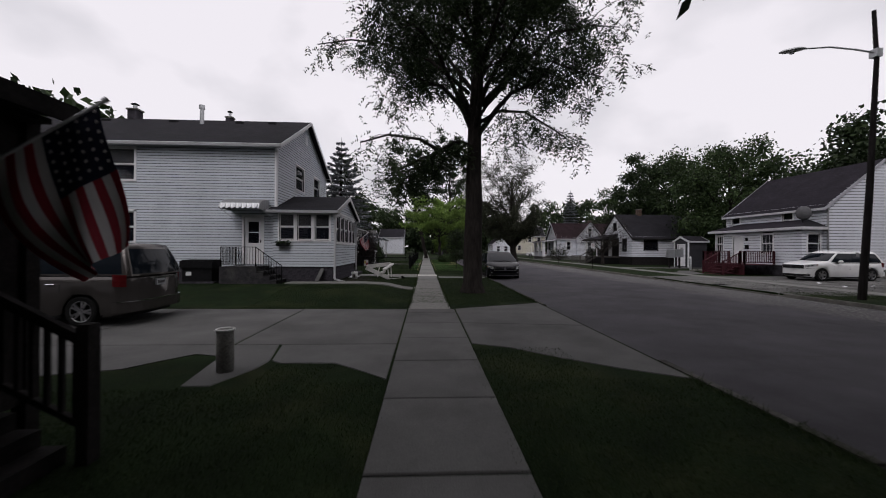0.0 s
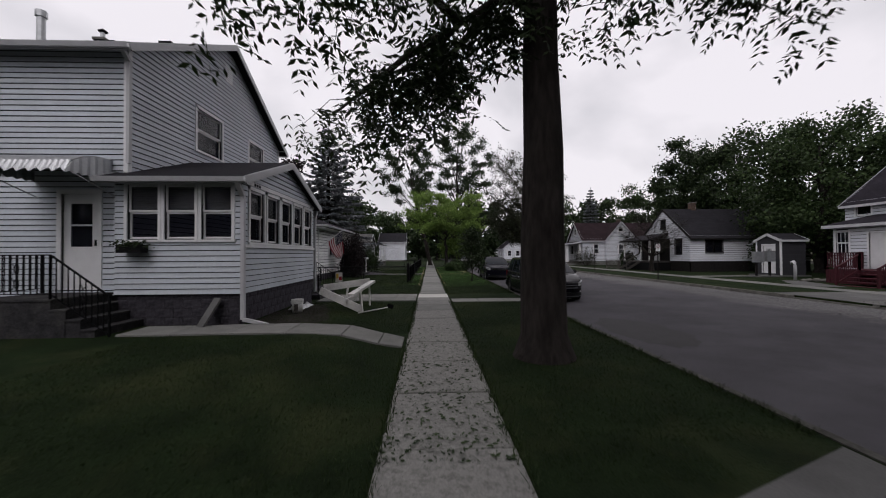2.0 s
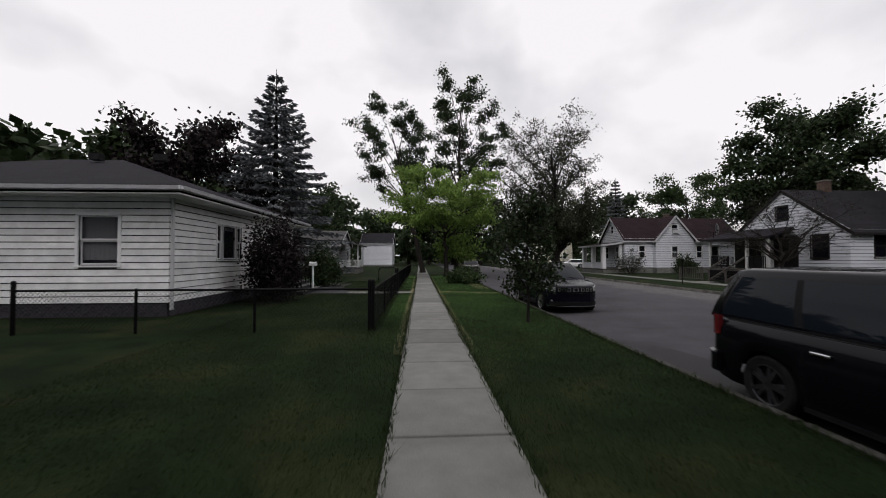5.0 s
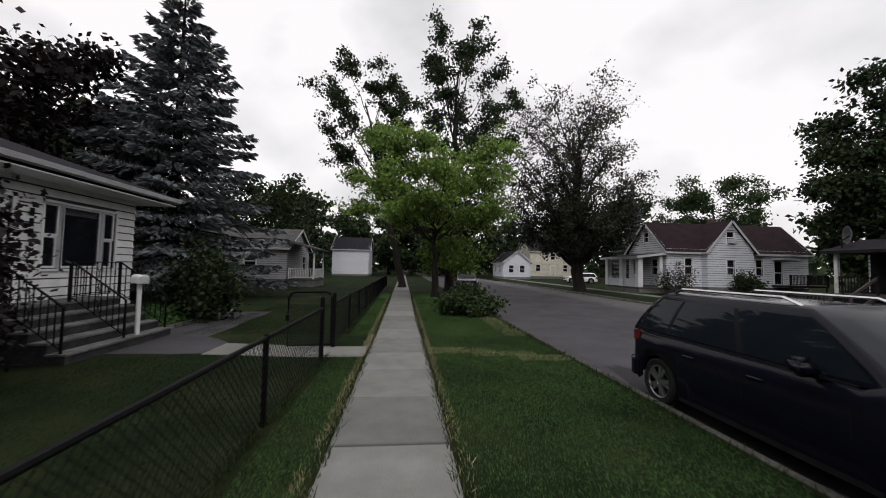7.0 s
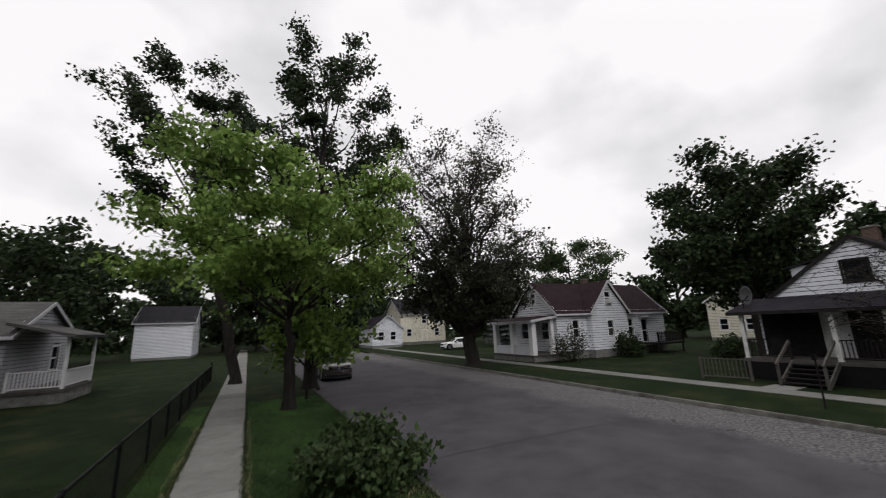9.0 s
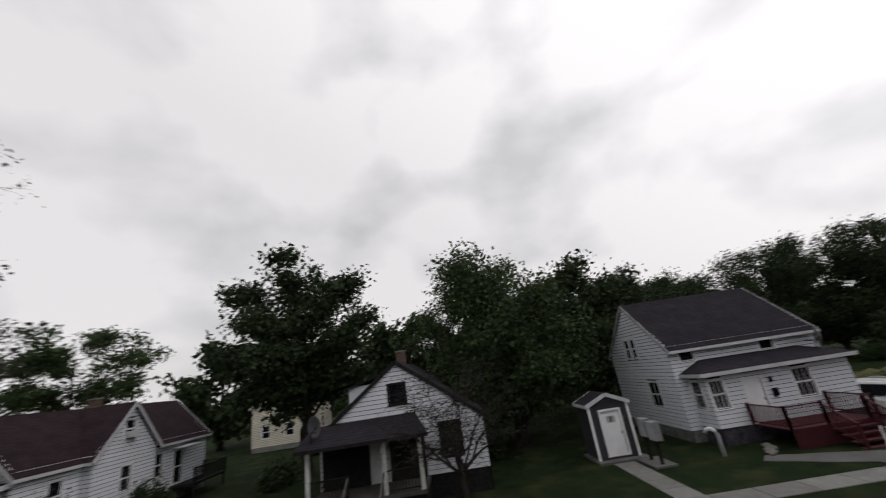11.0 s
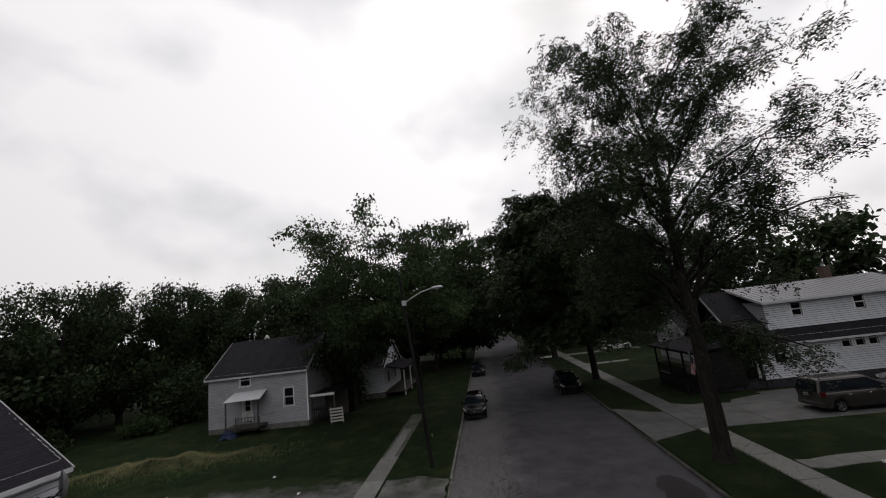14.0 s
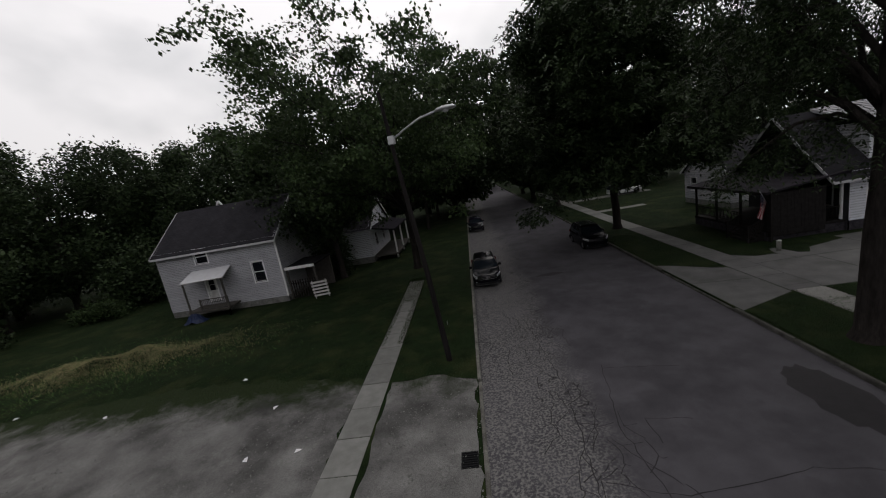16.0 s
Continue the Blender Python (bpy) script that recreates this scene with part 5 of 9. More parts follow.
    # wooden deck and stairs
    d = thing("deck", "dark red-stained wooden deck with railing and stairs", "deck")
    DX0, DX1, DY0, DY1, DZ = 22.7, 24.9, 31.9, 35.9, 0.8
    for k in range(16):
        x = DX0 + (DX1 - DX0) * k / 16
        part("plank", boxes((x + 0.005, x + (DX1 - DX0) / 16 - 0.005, DY0, DY1, DZ - 0.04, DZ)), M_RED_WOOD, d)
    for a, b in (((DX0, DY0), (DX0, 32.3)), ((DX0, 34.2), (DX0, DY1)), ((DX0, DY0), (DX1, DY0)), ((DX0, DY1), (DX1, DY1))):
        picket_rail(d, (*a, DZ), (*b, DZ), 0.92, M_RED_WOOD)
    for k in range(4):
        part("step", boxes((DX0 - 0.3 * (k + 1), DX0 - 0.3 * k, 32.3, 34.2, DZ - 0.2 * (k + 1) - 0.04, DZ - 0.2 * (k + 1) + 0.02)), M_RED_WOOD, d)
    for y in (32.3, 34.2):
        picket_rail(d, (DX0, y, DZ - 0.1), (DX0 - 1.3, y, 0.0), 0.95, M_RED_WOOD)
    for k in range(30):
        y = DY0 + (DY1 - DY0) * k / 30
        part("skirt_board", boxes((DX0 - 0.02, DX0, y, y + 0.11, 0.02, DZ - 0.05)), M_RED_WOOD, d)


def picket_rail(owner, a, b, h, mat, gap=0.13, name="railing"):
    a, b = Vector(a), Vector(b)
    up = Vector((0, 0, h))
    top = part(name, beams((a + up, b + up, 0.09, 0.04)), mat, owner)
    part("bottom_rail", beams((a + up * 0.14, b + up * 0.14, 0.05, 0.05)), mat, top)
    for p in (a, b):
        part("post", beams((p, p + up * 1.06, 0.09, 0.09)), mat, top)
    bars_between(a, b, h, max(2, int((b - a).length / gap)), 0.035, top, "picket", mat, 0.14)
    return top


def satellite_dish(at, rz):
    d = thing("satellite_dish", "grey satellite dish on a bent bracket on the porch roof", "dish", at=at, rz=rz)
    verts, faces = [], []
    for i in range(7):
        for k in range(20):
            a, r = 2 * math.pi * k / 20, 0.42 * i / 6
            verts.append((r * math.cos(a), -0.25 + 0.55 * r * r * 1.6, 0.75 + r * math.sin(a) * 1.1))
    for i in range(6):
        for k in range(20):
            k2 = (k + 1) % 20
            faces.append((i * 20 + k, i * 20 + k2, (i + 1) * 20 + k2, (i + 1) * 20 + k))
    ob = raw_mesh("reflector", verts, faces, M_DISH, d)
    ob.modifiers.new("thick", "SOLIDIFY").thickness = 0.015
    part("mast", tubes(([(0, 0.1, 0), (0, 0.1, 0.45), (0, -0.2, 0.72)], 0.03)), M_IRON, d)
    part("arm", tubes(([(0, -0.2, 0.5), (0, 0.35, 0.55)], 0.018), ([(0, 0.35, 0.55), (0, 0.42, 0.62)], 0.04)), M_IRON, d)


def build_gable_house():
    h = thing("gable_house", "small white clapboard house with a dark gable roof and corner porch", "house", at=(-0.3, -0.5, 0))
    X0, X1, Y0, Y1, FZ, EZ, RZ = 24.4, 36.0, 49.6, 57.5, 0.95, 3.35, 6.3
    L = Y1 - Y0
    hs = [(Y1 - 54.0, Y1 - 53.2, 4.25, 5.15), (Y1 - 51.7, Y1 - 50.75, 1.7, 3.05), (Y1 - 56.3, Y1 - 55.6, 1.6, 2.8)]
    dq = (Y1 - 55.1, Y1 - 54.25, 0.95, 2.95)
    m = wall(h, "wall_west", (X0, Y1, 0), (0, -1), L, FZ, EZ, hs + [dq], M_SIDING, 0.2, gable=(L / 2, RZ - 0.05))
    for q in hs:
        window(h, m, *q, mullions=1 if q[2] < 2 else 0, trim=M_DARKWOOD)
    door(h, m, *dq, glass=False)
    hs = [(1.5, 2.25, 1.75, 3.05), (2.33, 3.08, 1.75, 3.05), (6.2, 6.9, 1.9, 3.0)]
    m = wall(h, "wall_south", (X0, Y0, 0), (1, 0), X1 - X0, FZ, EZ, hs, M_SIDING, 0.2)
    for q in hs:
        window(h, m, *q, trim=M_DARKWOOD)
    wall(h, "wall_north", (X1, Y1, 0), (-1, 0), X1 - X0, FZ, EZ, (), M_SIDING, 0.2)
    wall(h, "wall_east", (X1, Y0, 0), (0, 1), L, FZ, EZ, (), M_SIDING, 0.2, gable=(L / 2, RZ - 0.05))
    block_base(h, X0, X1, Y0, Y1, FZ, M_DARKWOOD, sides="SWN")
    gable_roof(h, X0, X1, Y0, Y1, EZ, RZ, "x", M_ROOF_X, over=0.3, rake=0.12, rake_mat=M_DARKWOOD, eave_mat=M_DARKWOOD)
    chimney(h, 27.5, 53.6, 6.0, 6.9, 0.5, pots=False)
    # small dormer on the far slope
    part("dormer", boxes((26.0, 28.2, 54.8, 56.4, 4.2, 5.35)), M_SIDING, h)
    roof_plane(h, [(25.8, 56.6, 5.3), (28.4, 56.6, 5.3), (28.4, 54.0, 5.9), (25.8, 54.0, 5.9)], M_ROOF_X, 0.08)
    # porch
    PX0, PY0, PY1 = 22.2, 52.4, 57.5
    part("porch_floor", boxes((PX0, X0, PY0, PY1, 0.8, 0.95)), M_GREY_WOOD, h)
    part("porch_skirt", boxes((PX0 + 0.02, PX0 + 0.05, PY0 + 0.02, PY1, 0, 0.8), (PX0 + 0.05, X0, PY0 + 0.02, PY0 + 0.05, 0, 0.8)), M_BLACK, h)
    roof_plane(h, [(PX0 - 0.3, PY0 - 0.3, 3.1), (PX0 - 0.3, PY1 + 0.3, 3.1), (X0, PY1 + 0.3, 3.75), (X0, PY0 + 0.4, 3.75)], M_ROOF_Y, 0.12)
    eave_trim(h, (PX0 - 0.31, PY0 - 0.3, 3.02), (PX0 - 0.31, PY1 + 0.3, 3.02), 0.14, 0.03, mat=M_DARKWOOD)
    for y in (PY0 + 0.15, 54.1, PY1 - 0.15):
        part("porch_post", boxes((PX0 + 0.05, PX0 + 0.2, y - 0.08, y + 0.08, 0.95, 3.05)), M_TRIM_OLD, h)
    picket_rail(h, (PX0 + 0.12, PY0 + 0.2, 0.95), (PX0 + 0.12, 54.1, 0.95), 0.85, M_DARKWOOD, name="porch_rail")
    picket_rail(h, (PX0 + 0.12, 55.7, 0.95), (PX0 + 0.12, PY1 - 0.1, 0.95), 0.85, M_DARKWOOD, name="porch_rail")
    # dark sheets over the white wall put the porch's shade into colour
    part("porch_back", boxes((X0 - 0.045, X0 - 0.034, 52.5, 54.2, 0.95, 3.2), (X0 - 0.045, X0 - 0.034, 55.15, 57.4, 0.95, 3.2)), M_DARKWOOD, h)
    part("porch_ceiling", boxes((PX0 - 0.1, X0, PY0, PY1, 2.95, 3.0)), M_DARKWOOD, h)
    st = thing("wooden_stairs", "weathered wooden porch stairs with pale handrails", "steps", at=(-0.3, -0.5, 0))
    for k in range(5):
        part("step", boxes((PX0 - 0.27 * (k + 1), PX0 - 0.27 * k, 54.2, 55.6, 0.95 - 0.16 * (k + 1) - 0.04, 0.95 - 0.16 * (k + 1))), M_DARKWOOD, st)
    for y in (54.15, 55.65):
        part("handrail", beams(((PX0, y, 1.75), (PX0 - 1.5, y, 0.85), 0.07, 0.12), ((PX0 - 1.4, y, 0), (PX0 - 1.4, y, 0.95), 0.09, 0.09),
                               ((PX0, y, 0.85), (PX0 - 1.4, y, 0.05), 0.06, 0.22)), M_GREY_WOOD, st)
    satellite_dish((22.3, 56.7, 3.15), 60)


def build_cross_gable_house():
    h = thing("cross_gable_house", "white clapboard house with maroon shingle cross gables and a columned porch", "house")
    X0, X1, Y0, Y1, FZ, EZ, RZ = 22.7, 36.4, 70.2, 75.6, 0.6, 3.9, 6.5
    hs = [(1.7, 2.4, 1.7, 3.1), (8.5, 9.15, 1.7, 3.1), (10.3, 11.1, 0.95, 3.0)]
    m = wall(h, "wall_south", (X0, Y0, 0), (1, 0), X1 - X0, FZ, EZ, hs, M_SIDING, 0.2)
    for q in hs:
        window(h, m, *q)
    hs = [((Y1 - Y0) / 2 - 0.3, (Y1 - Y0) / 2 + 0.3, 4.6, 5.5), (0.9, 1.8, 1.6, 3.0), (3.5, 4.4, 1.6, 3.0)]
    m = wall(h, "wall_west", (X0, Y1, 0), (0, -1), Y1 - Y0, FZ, EZ, hs, M_SIDING, 0.2, gable=((Y1 - Y0) / 2, RZ - 0.05))
    for q in hs:
        window(h, m, *q)
    wall(h, "wall_north", (X1, Y1, 0), (-1, 0), X1 - X0, FZ, EZ, (), M_SIDING, 0.2)
    wall(h, "wall_east", (X1, Y0, 0), (0, 1), Y1 - Y0, FZ, EZ, (), M_SIDING, 0.2, gable=((Y1 - Y0) / 2, RZ - 0.05))
    block_base(h, X0, X1, Y0, Y1, FZ, M_STONE, sides="SW")
    gable_roof(h, X0, X1, Y0, Y1, EZ, RZ, "x", M_ROOF_RED_X, over=0.3, rake=0.3)
    CX0, CX1, CY = 26.0, 30.4, 69.6
    hs = [(1.85, 2.55, 4.45, 5.45), (1.85, 2.55, 1.7, 3.0)]
    m = wall(h, "bay_wall_south", (CX0, CY, 0), (1, 0), CX1 - CX0, FZ, EZ, hs, M_SIDING, 0.2, gable=((CX1 - CX0) / 2, 6.35))
    for q in hs:
        window(h, m, *q)
    part("window_unit", boxes((1.9, 2.5, 0.02, 0.35, 4.47, 4.82), m=m), M_WHITE_METAL, h)
    wall(h, "bay_wall_west", (CX0, Y0, 0), (0, -1), Y0 - CY, FZ, EZ, (), M_SIDING, 0.2)
    wall(h, "bay_wall_east", (CX1, CY, 0), (0, 1), Y0 - CY, FZ, EZ, (), M_SIDING, 0.2)
    gable_roof(h, CX0, CX1, CY, 72.9, EZ, 6.45, "y", M_ROOF_RED_Y, over=0.25, rake=0.25)
    block_base(h, CX0, CX1, CY, Y0, FZ, M_STONE, sides="SWE")
    chimney(h, 29.8, 73.4, 6.0, 7.0, 0.5, pots=False)
    # porch with square columns
    PX0 = 20.2
    part("porch_floor", boxes((PX0, X0, 70.3, 75.8, 0.35, 0.5)), M_GREY_WOOD, h)
    part("porch_skirt", boxes((PX0 + 0.05, X0, 70.35, 75.75, 0, 0.35)), M_STONE, h)
    roof_plane(h, [(PX0 - 0.3, 70.05, 3.15), (PX0 - 0.3, 76.1, 3.15), (X0, 76.1, 3.55), (X0, 70.05, 3.55)], M_ROOF_RED_Y, 0.14)
    eave_trim(h, (PX0 - 0.31, 70.05, 3.05), (PX0 - 0.31, 76.1, 3.05), 0.2, 0.03)
    eave_trim(h, (PX0 - 0.3, 70.04, 3.1), (X0, 70.04, 3.45), 0.2, 0.03)
    for y in (70.6, 73.05, 75.5):
        part("porch_column", boxes((PX0 + 0.03, PX0 + 0.45, y - 0.21, y + 0.21, 0.5, 3.05)), M_TRIM, h)
    part("porch_column", boxes((X0 - 0.5, X0 - 0.2, 70.4, 70.7, 0.5, 3.2)), M_TRIM, h)
    for ya, yb in ((70.82, 72.83), (73.27, 75.28)):
        part("porch_wall", boxes((PX0 + 0.12, PX0 + 0.28, ya, yb, 0.5, 1.2)), M_SIDING, h)
    d = thing("side_deck", "small dark wooden side deck with rails", "deck")
    part("platform", boxes((32.6, 36.2, 68.4, 70.1, 0.75, 0.9)), M_DARKWOOD, d)
    picket_rail(d, (32.6, 68.45, 0.9), (36.2, 68.45, 0.9), 0.9, M_DARKWOOD)
    picket_rail(d, (36.15, 68.45, 0.9), (36.15, 70.05, 0.9), 0.9, M_DARKWOOD)
    part("leg", boxes((32.65, 32.75, 68.45, 68.55, 0, 0.75), (36.05, 36.15, 68.45, 68.55, 0, 0.75)), M_DARKWOOD, d)
    part("canopy", boxes((32.7, 34.3, 69.1, 70.15, 3.15, 3.25)), M_WHITE_METAL, d)


def build_grey_house():
    h = thing("grey_house", "weathered grey two-storey house with a patched porch awning", "house", at=(1.1, -2.7, 0))
    X0, X1, Y0, Y1, FZ, EZ, RZ = 28.05, 37.9, 1.2, 9.15, 0.45, 5.25, 8.25
    hs = [(X1 - 30.35, X1 - 29.45, 1.9, 3.5), (X1 - 34.7, X1 - 33.7, 4.05, 5.15)]
    dq = (X1 - 34.4, X1 - 33.6, 0.9, 2.9)
    m = wall(h, "wall_north", (X1, Y1, 0), (-1, 0), X1 - X0, FZ, EZ, hs + [dq], M_SIDING_GREY, 0.13)
    for q in hs:
        window(h, m, *q)
    door(h, m, *dq, mat=M_TRIM_OLD)
    wall(h, "wall_west", (X0, Y1, 0), (0, -1), Y1 - Y0, FZ, EZ, (), M_SIDING_GREY, 0.13, gable=((Y1 - Y0) / 2, RZ - 0.1))
    wall(h, "wall_east", (X1, Y0, 0), (0, 1), Y1 - Y0, FZ, EZ, (), M_SIDING_GREY, 0.13, gable=((Y1 - Y0) / 2, RZ - 0.1))
    wall(h, "wall_south", (X0, Y0, 0), (1, 0), X1 - X0, FZ, EZ, (), M_SIDING_GREY, 0.13)
    block_base(h, X0, X1, Y0, Y1, FZ, M_STONE, sides="NW")
    gable_roof(h, X0, X1, Y0, Y1, EZ, RZ, "x", M_ROOF_X, over=0.35, rake=0.2)
    part("corner_trim", boxes((X0 - 0.03, X0 + 0.1, Y1 - 0.02, Y1 + 0.03, FZ, EZ)), M_TRIM, h)
    part("roof_peak", beams(((34.0, 5.0, 8.1), (34.3, 5.0, 8.6), 0.16, 0.12), ((34.6, 5.0, 8.1), (34.3, 5.0, 8.6), 0.16, 0.12)), M_TRIM, h)
    # sagging awning on thin posts over a small deck
    roof_plane(h, [(31.9, Y1 + 1.5, 3.0), (35.4, Y1 + 1.5, 2.95), (35.2, Y1 + 0.05, 3.55), (32.0, Y1 + 0.05, 3.6)], M_WHITE_METAL, 0.07, "awning")
    for x in (32.1, 35.2):
        part("awning_post", boxes((x - 0.05, x + 0.05, Y1 + 1.35, Y1 + 1.45, 0, 2.95)), M_GREY_WOOD, h)
    d = thing("small_porch", "low weathered wooden porch with a rickety railing", "deck", at=(1.1, -2.7, 0))
    part("platform", boxes((32.0, 35.3, Y1 + 0.06, Y1 + 1.5, 0.55, 0.7)), M_GREY_WOOD, d)
    picket_rail(d, (32.0, Y1 + 1.45, 0.7), (34.2, Y1 + 1.45, 0.7), 0.8, M_GREY_WOOD)
    part("step", boxes((34.3, 35.2, Y1 + 1.5, Y1 + 1.8, 0, 0.35)), M_GREY_WOOD, d)
    part("leg", boxes((32.05, 32.15, Y1 + 1.35, Y1 + 1.45, 0, 0.55), (35.15, 35.25, Y1 + 1.35, Y1 + 1.45, 0, 0.55)), M_GREY_WOOD, d)
    tp = thing("blue_tarp", "crumpled dark blue tarp heaped by the porch", "tarp", at=(35.7, Y1 - 0.8, 0))
    rt = random.Random(12)
    bm = bmesh.new()
    grid = [[bm.verts.new((-0.8 + 0.16 * a, -0.5 + 0.14 * b, max(0.0, (0.75 - 0.09 * ((a - 5) ** 2) * 0.33 - 0.05 * (b - 3.5) ** 2) * rt.uniform(0.6, 1.1)))) for b in range(8)] for a in range(11)]
    for a in range(10):
        for b in range(7):
            bm.faces.new((grid[a][b], grid[a + 1][b], grid[a + 1][b + 1], grid[a][b + 1]))
    part("sheet", bm, M_TARP, tp)
    # lean-to and next porch further down
    s = thing("lean_to", "dark open lean-to with a white fascia beside the house", "shed", at=(1.1, -2.7, 0))
    part("roof", boxes((25.6, 28.0, 5.3, 8.9, 2.45, 2.6)), M_ROOF_X, s)
    part("fascia", boxes((25.6, 28.0, 8.9, 8.94, 2.4, 2.62)), M_TRIM, s)
    for x, y in ((25.7, 5.4), (25.7, 8.8), (27.9, 8.8)):
        part("post", boxes((x - 0.06, x + 0.06, y - 0.06, y + 0.06, 0, 2.45)), M_GREY_WOOD, s)
    for k in range(11):
        part("fence_slat", boxes((25.8 + 0.2 * k, 25.9 + 0.2 * k, 8.76, 8.79, 0.05, 1.5)), M_DARKWOOD, s)
    part("fence_rail", boxes((25.75, 27.95, 8.79, 8.83, 1.2, 1.28)), M_DARKWOOD, s)
    part("back_wall", boxes((25.65, 27.98, 5.4, 5.5, 0, 2.45)), M_GREY_WOOD, s)
    p = thing("wooden_pallet", "pale slatted wooden pallet leaning on a stake", "pallet", at=(26.3, 6.9, 0.12), rz=12)
    for k in range(5):
        part("slat", beams(((-0.6, 0.06 * k, 0.12 + 0.27 * k), (0.6, 0.06 * k, 0.12 + 0.27 * k), 0.03, 0.13)), M_LUMBER, p)
    for x in (-0.5, 0.5):
        part("stringer", beams(((x, -0.06, -0.12), (x, 0.22, 1.35), 0.08, 0.04)), M_LUMBER, p)


def simple_house(name, label, x0, x1, y0, y1, fz, ez, rz, axis, siding, roof, wins_w=(), wins_s=(), wins_e=(), wins_n=(), course=0.18):
    h = thing(name, label, "house")
    rows = {"south": ((x0, y0, 0), (1, 0), x1 - x0, wins_s), "east": ((x1, y0, 0), (0, 1), y1 - y0, wins_e),
            "north": ((x1, y1, 0), (-1, 0), x1 - x0, wins_n), "west": ((x0, y1, 0), (0, -1), y1 - y0, wins_w)}
    for side, (o, u, length, holes) in rows.items():
        gab = (length / 2, rz - 0.05) if (side in ("east", "west")) == (axis == "x") else None
        m = wall(h, "wall_" + side, o, u, length, fz, ez, holes, siding, course, gable=gab)
        for q in holes:
            window(h, m, *q)
    block_base(h, x0, x1, y0, y1, fz, M_STONE, sides="SWNE", piece=(0.6, 0.3))
    gable_roof(h, x0, x1, y0, y1, ez, rz, axis, roof, over=0.3, rake=0.3)
    return h


def build_far_houses():
    W = lambda *a: [(u, u + 0.9, z, z + 1.3) for u, z in a]
    # cream two-storey house across the back lots
    simple_house("cream_house", "cream two-storey house behind the back lots", 52, 61, 68, 74.5, 0.5, 5.0, 6.9, "x", M_SIDING_CREAM, M_ROOF_RED_X,
                 wins_w=W((1.2, 1.4), (4.0, 1.4), (2.7, 4.0)), wins_s=W((1.5, 1.4), (5.0, 1.4)))
    h = simple_house("yellow_house", "pale cream two-storey house by the far trees", 25, 34, 112, 121, 0.5, 5.6, 8.6, "x", M_SIDING_CREAM, M_ROOF_X,
                     wins_s=W((1.2, 1.5), (4.2, 3.8), (6.8, 3.8), (6.8, 1.5)), wins_w=W((1.5, 1.5), (5.5, 1.5), (3.6, 4.4)))
    m = frame_of((25, 112, 0), (1, 0))
    door(h, m, 4.2, 5.1, 0.6, 2.6)
    simple_house("small_white_house", "small white house with a dark porch far along the street", 18, 23, 106, 114, 0.4, 3.2, 5.2, "y", M_SIDING, M_ROOF_Y,
                 wins_s=W((1.0, 1.2), (3.0, 1.2)), wins_w=W((2.0, 1.2), (5.0, 1.2)))
    # porch house beyond the spruce
    h = simple_house("porch_house", "low grey house with a gabled front and a white-railed porch", -20.1, -9.3, 71.5, 78.5, 0.6, 3.3, 5.0, "x", M_SIDING_GREY, M_ROOF_PALE,
                     wins_s=W((3.0, 1.4), (7.5, 1.4)), wins_e=W((4.8, 1.3)))
    part("porch_floor", boxes((-9.3, -7.1, 71.7, 75.6, 0.5, 0.65)), M_GREY_WOOD, h)
    part("porch_skirt", boxes((-9.3, -7.15, 71.75, 75.55, 0, 0.5)), M_STONE, h)
    roof_plane(h, [(-6.8, 71.2, 3.15), (-6.8, 76.0, 3.15), (-9.3, 76.0, 3.8), (-9.3, 71.2, 3.8)], M_ROOF_PALE, 0.14)
    for y in (71.85, 75.45):
        part("porch_post", boxes((-7.3, -7.18, y - 0.06, y + 0.06, 0.65, 3.1)), M_TRIM, h)
    picket_rail(h, (-7.24, 71.9, 0.65), (-7.24, 75.4, 0.65), 0.85, M_TRIM, name="porch_rail")
    picket_rail(h, (-9.2, 71.85, 0.65), (-7.24, 71.85, 0.65), 0.85, M_TRIM, name="porch_rail")
    simple_house("white_far_house", "plain white two-storey house far beyond the fenced lawn", -12.6, -6.2, 109, 117, 0.3, 4.9, 7.2, "x", M_SIDING, M_ROOF_X)
    # houses down the street behind the turning point
    h = simple_house("grey_cottage", "small pale cottage in the shade of the street trees", -19, -9.0, -8.5, -1.5, 0.5, 3.4, 6.0, "x", M_SIDING_GREY, M_ROOF_X,
                     wins_e=W((1.2, 1.4), (4.6, 1.4)), wins_n=W((2.0, 1.4), (6.0, 1.4)))
    simple_house("pale_house", "pale two-storey house beyond the side street", -24, -13, -58, -49, 0.5, 5.2, 8.0, "y", M_SIDING, M_ROOF_Y,
                 wins_n=W((2.0, 1.5), (7.0, 1.5), (4.5, 3.8)), wins_e=W((2.0, 1.5), (6.0, 1.5)))
    h = simple_house("dark_porch_house", "white house with a dark shaded porch beside the lean-to", 24.5, 34, -12, -3, 0.6, 3.6, 6.6, "x", M_SIDING, M_ROOF_X,
                     wins_n=W((2.0, 1.4), (6.0, 1.4)), wins_w=W((2.0, 1.4), (5.5, 1.4)))
    roof_plane(h, [(22.0, -3.4, 3.0), (22.0, -11.8, 3.0), (24.5, -11.8, 3.5), (24.5, -3.4, 3.5)], M_ROOF_Y, 0.14)
    for y in (-3.7, -7.5, -11.5):
        part("porch_post", boxes((22.1, 22.25, y - 0.08, y + 0.08, 0, 3.0)), M_TRIM_OLD, h)
    part("porch_floor", boxes((22.0, 24.5, -11.8, -3.4, 0.4, 0.55)), M_GREY_WOOD, h)


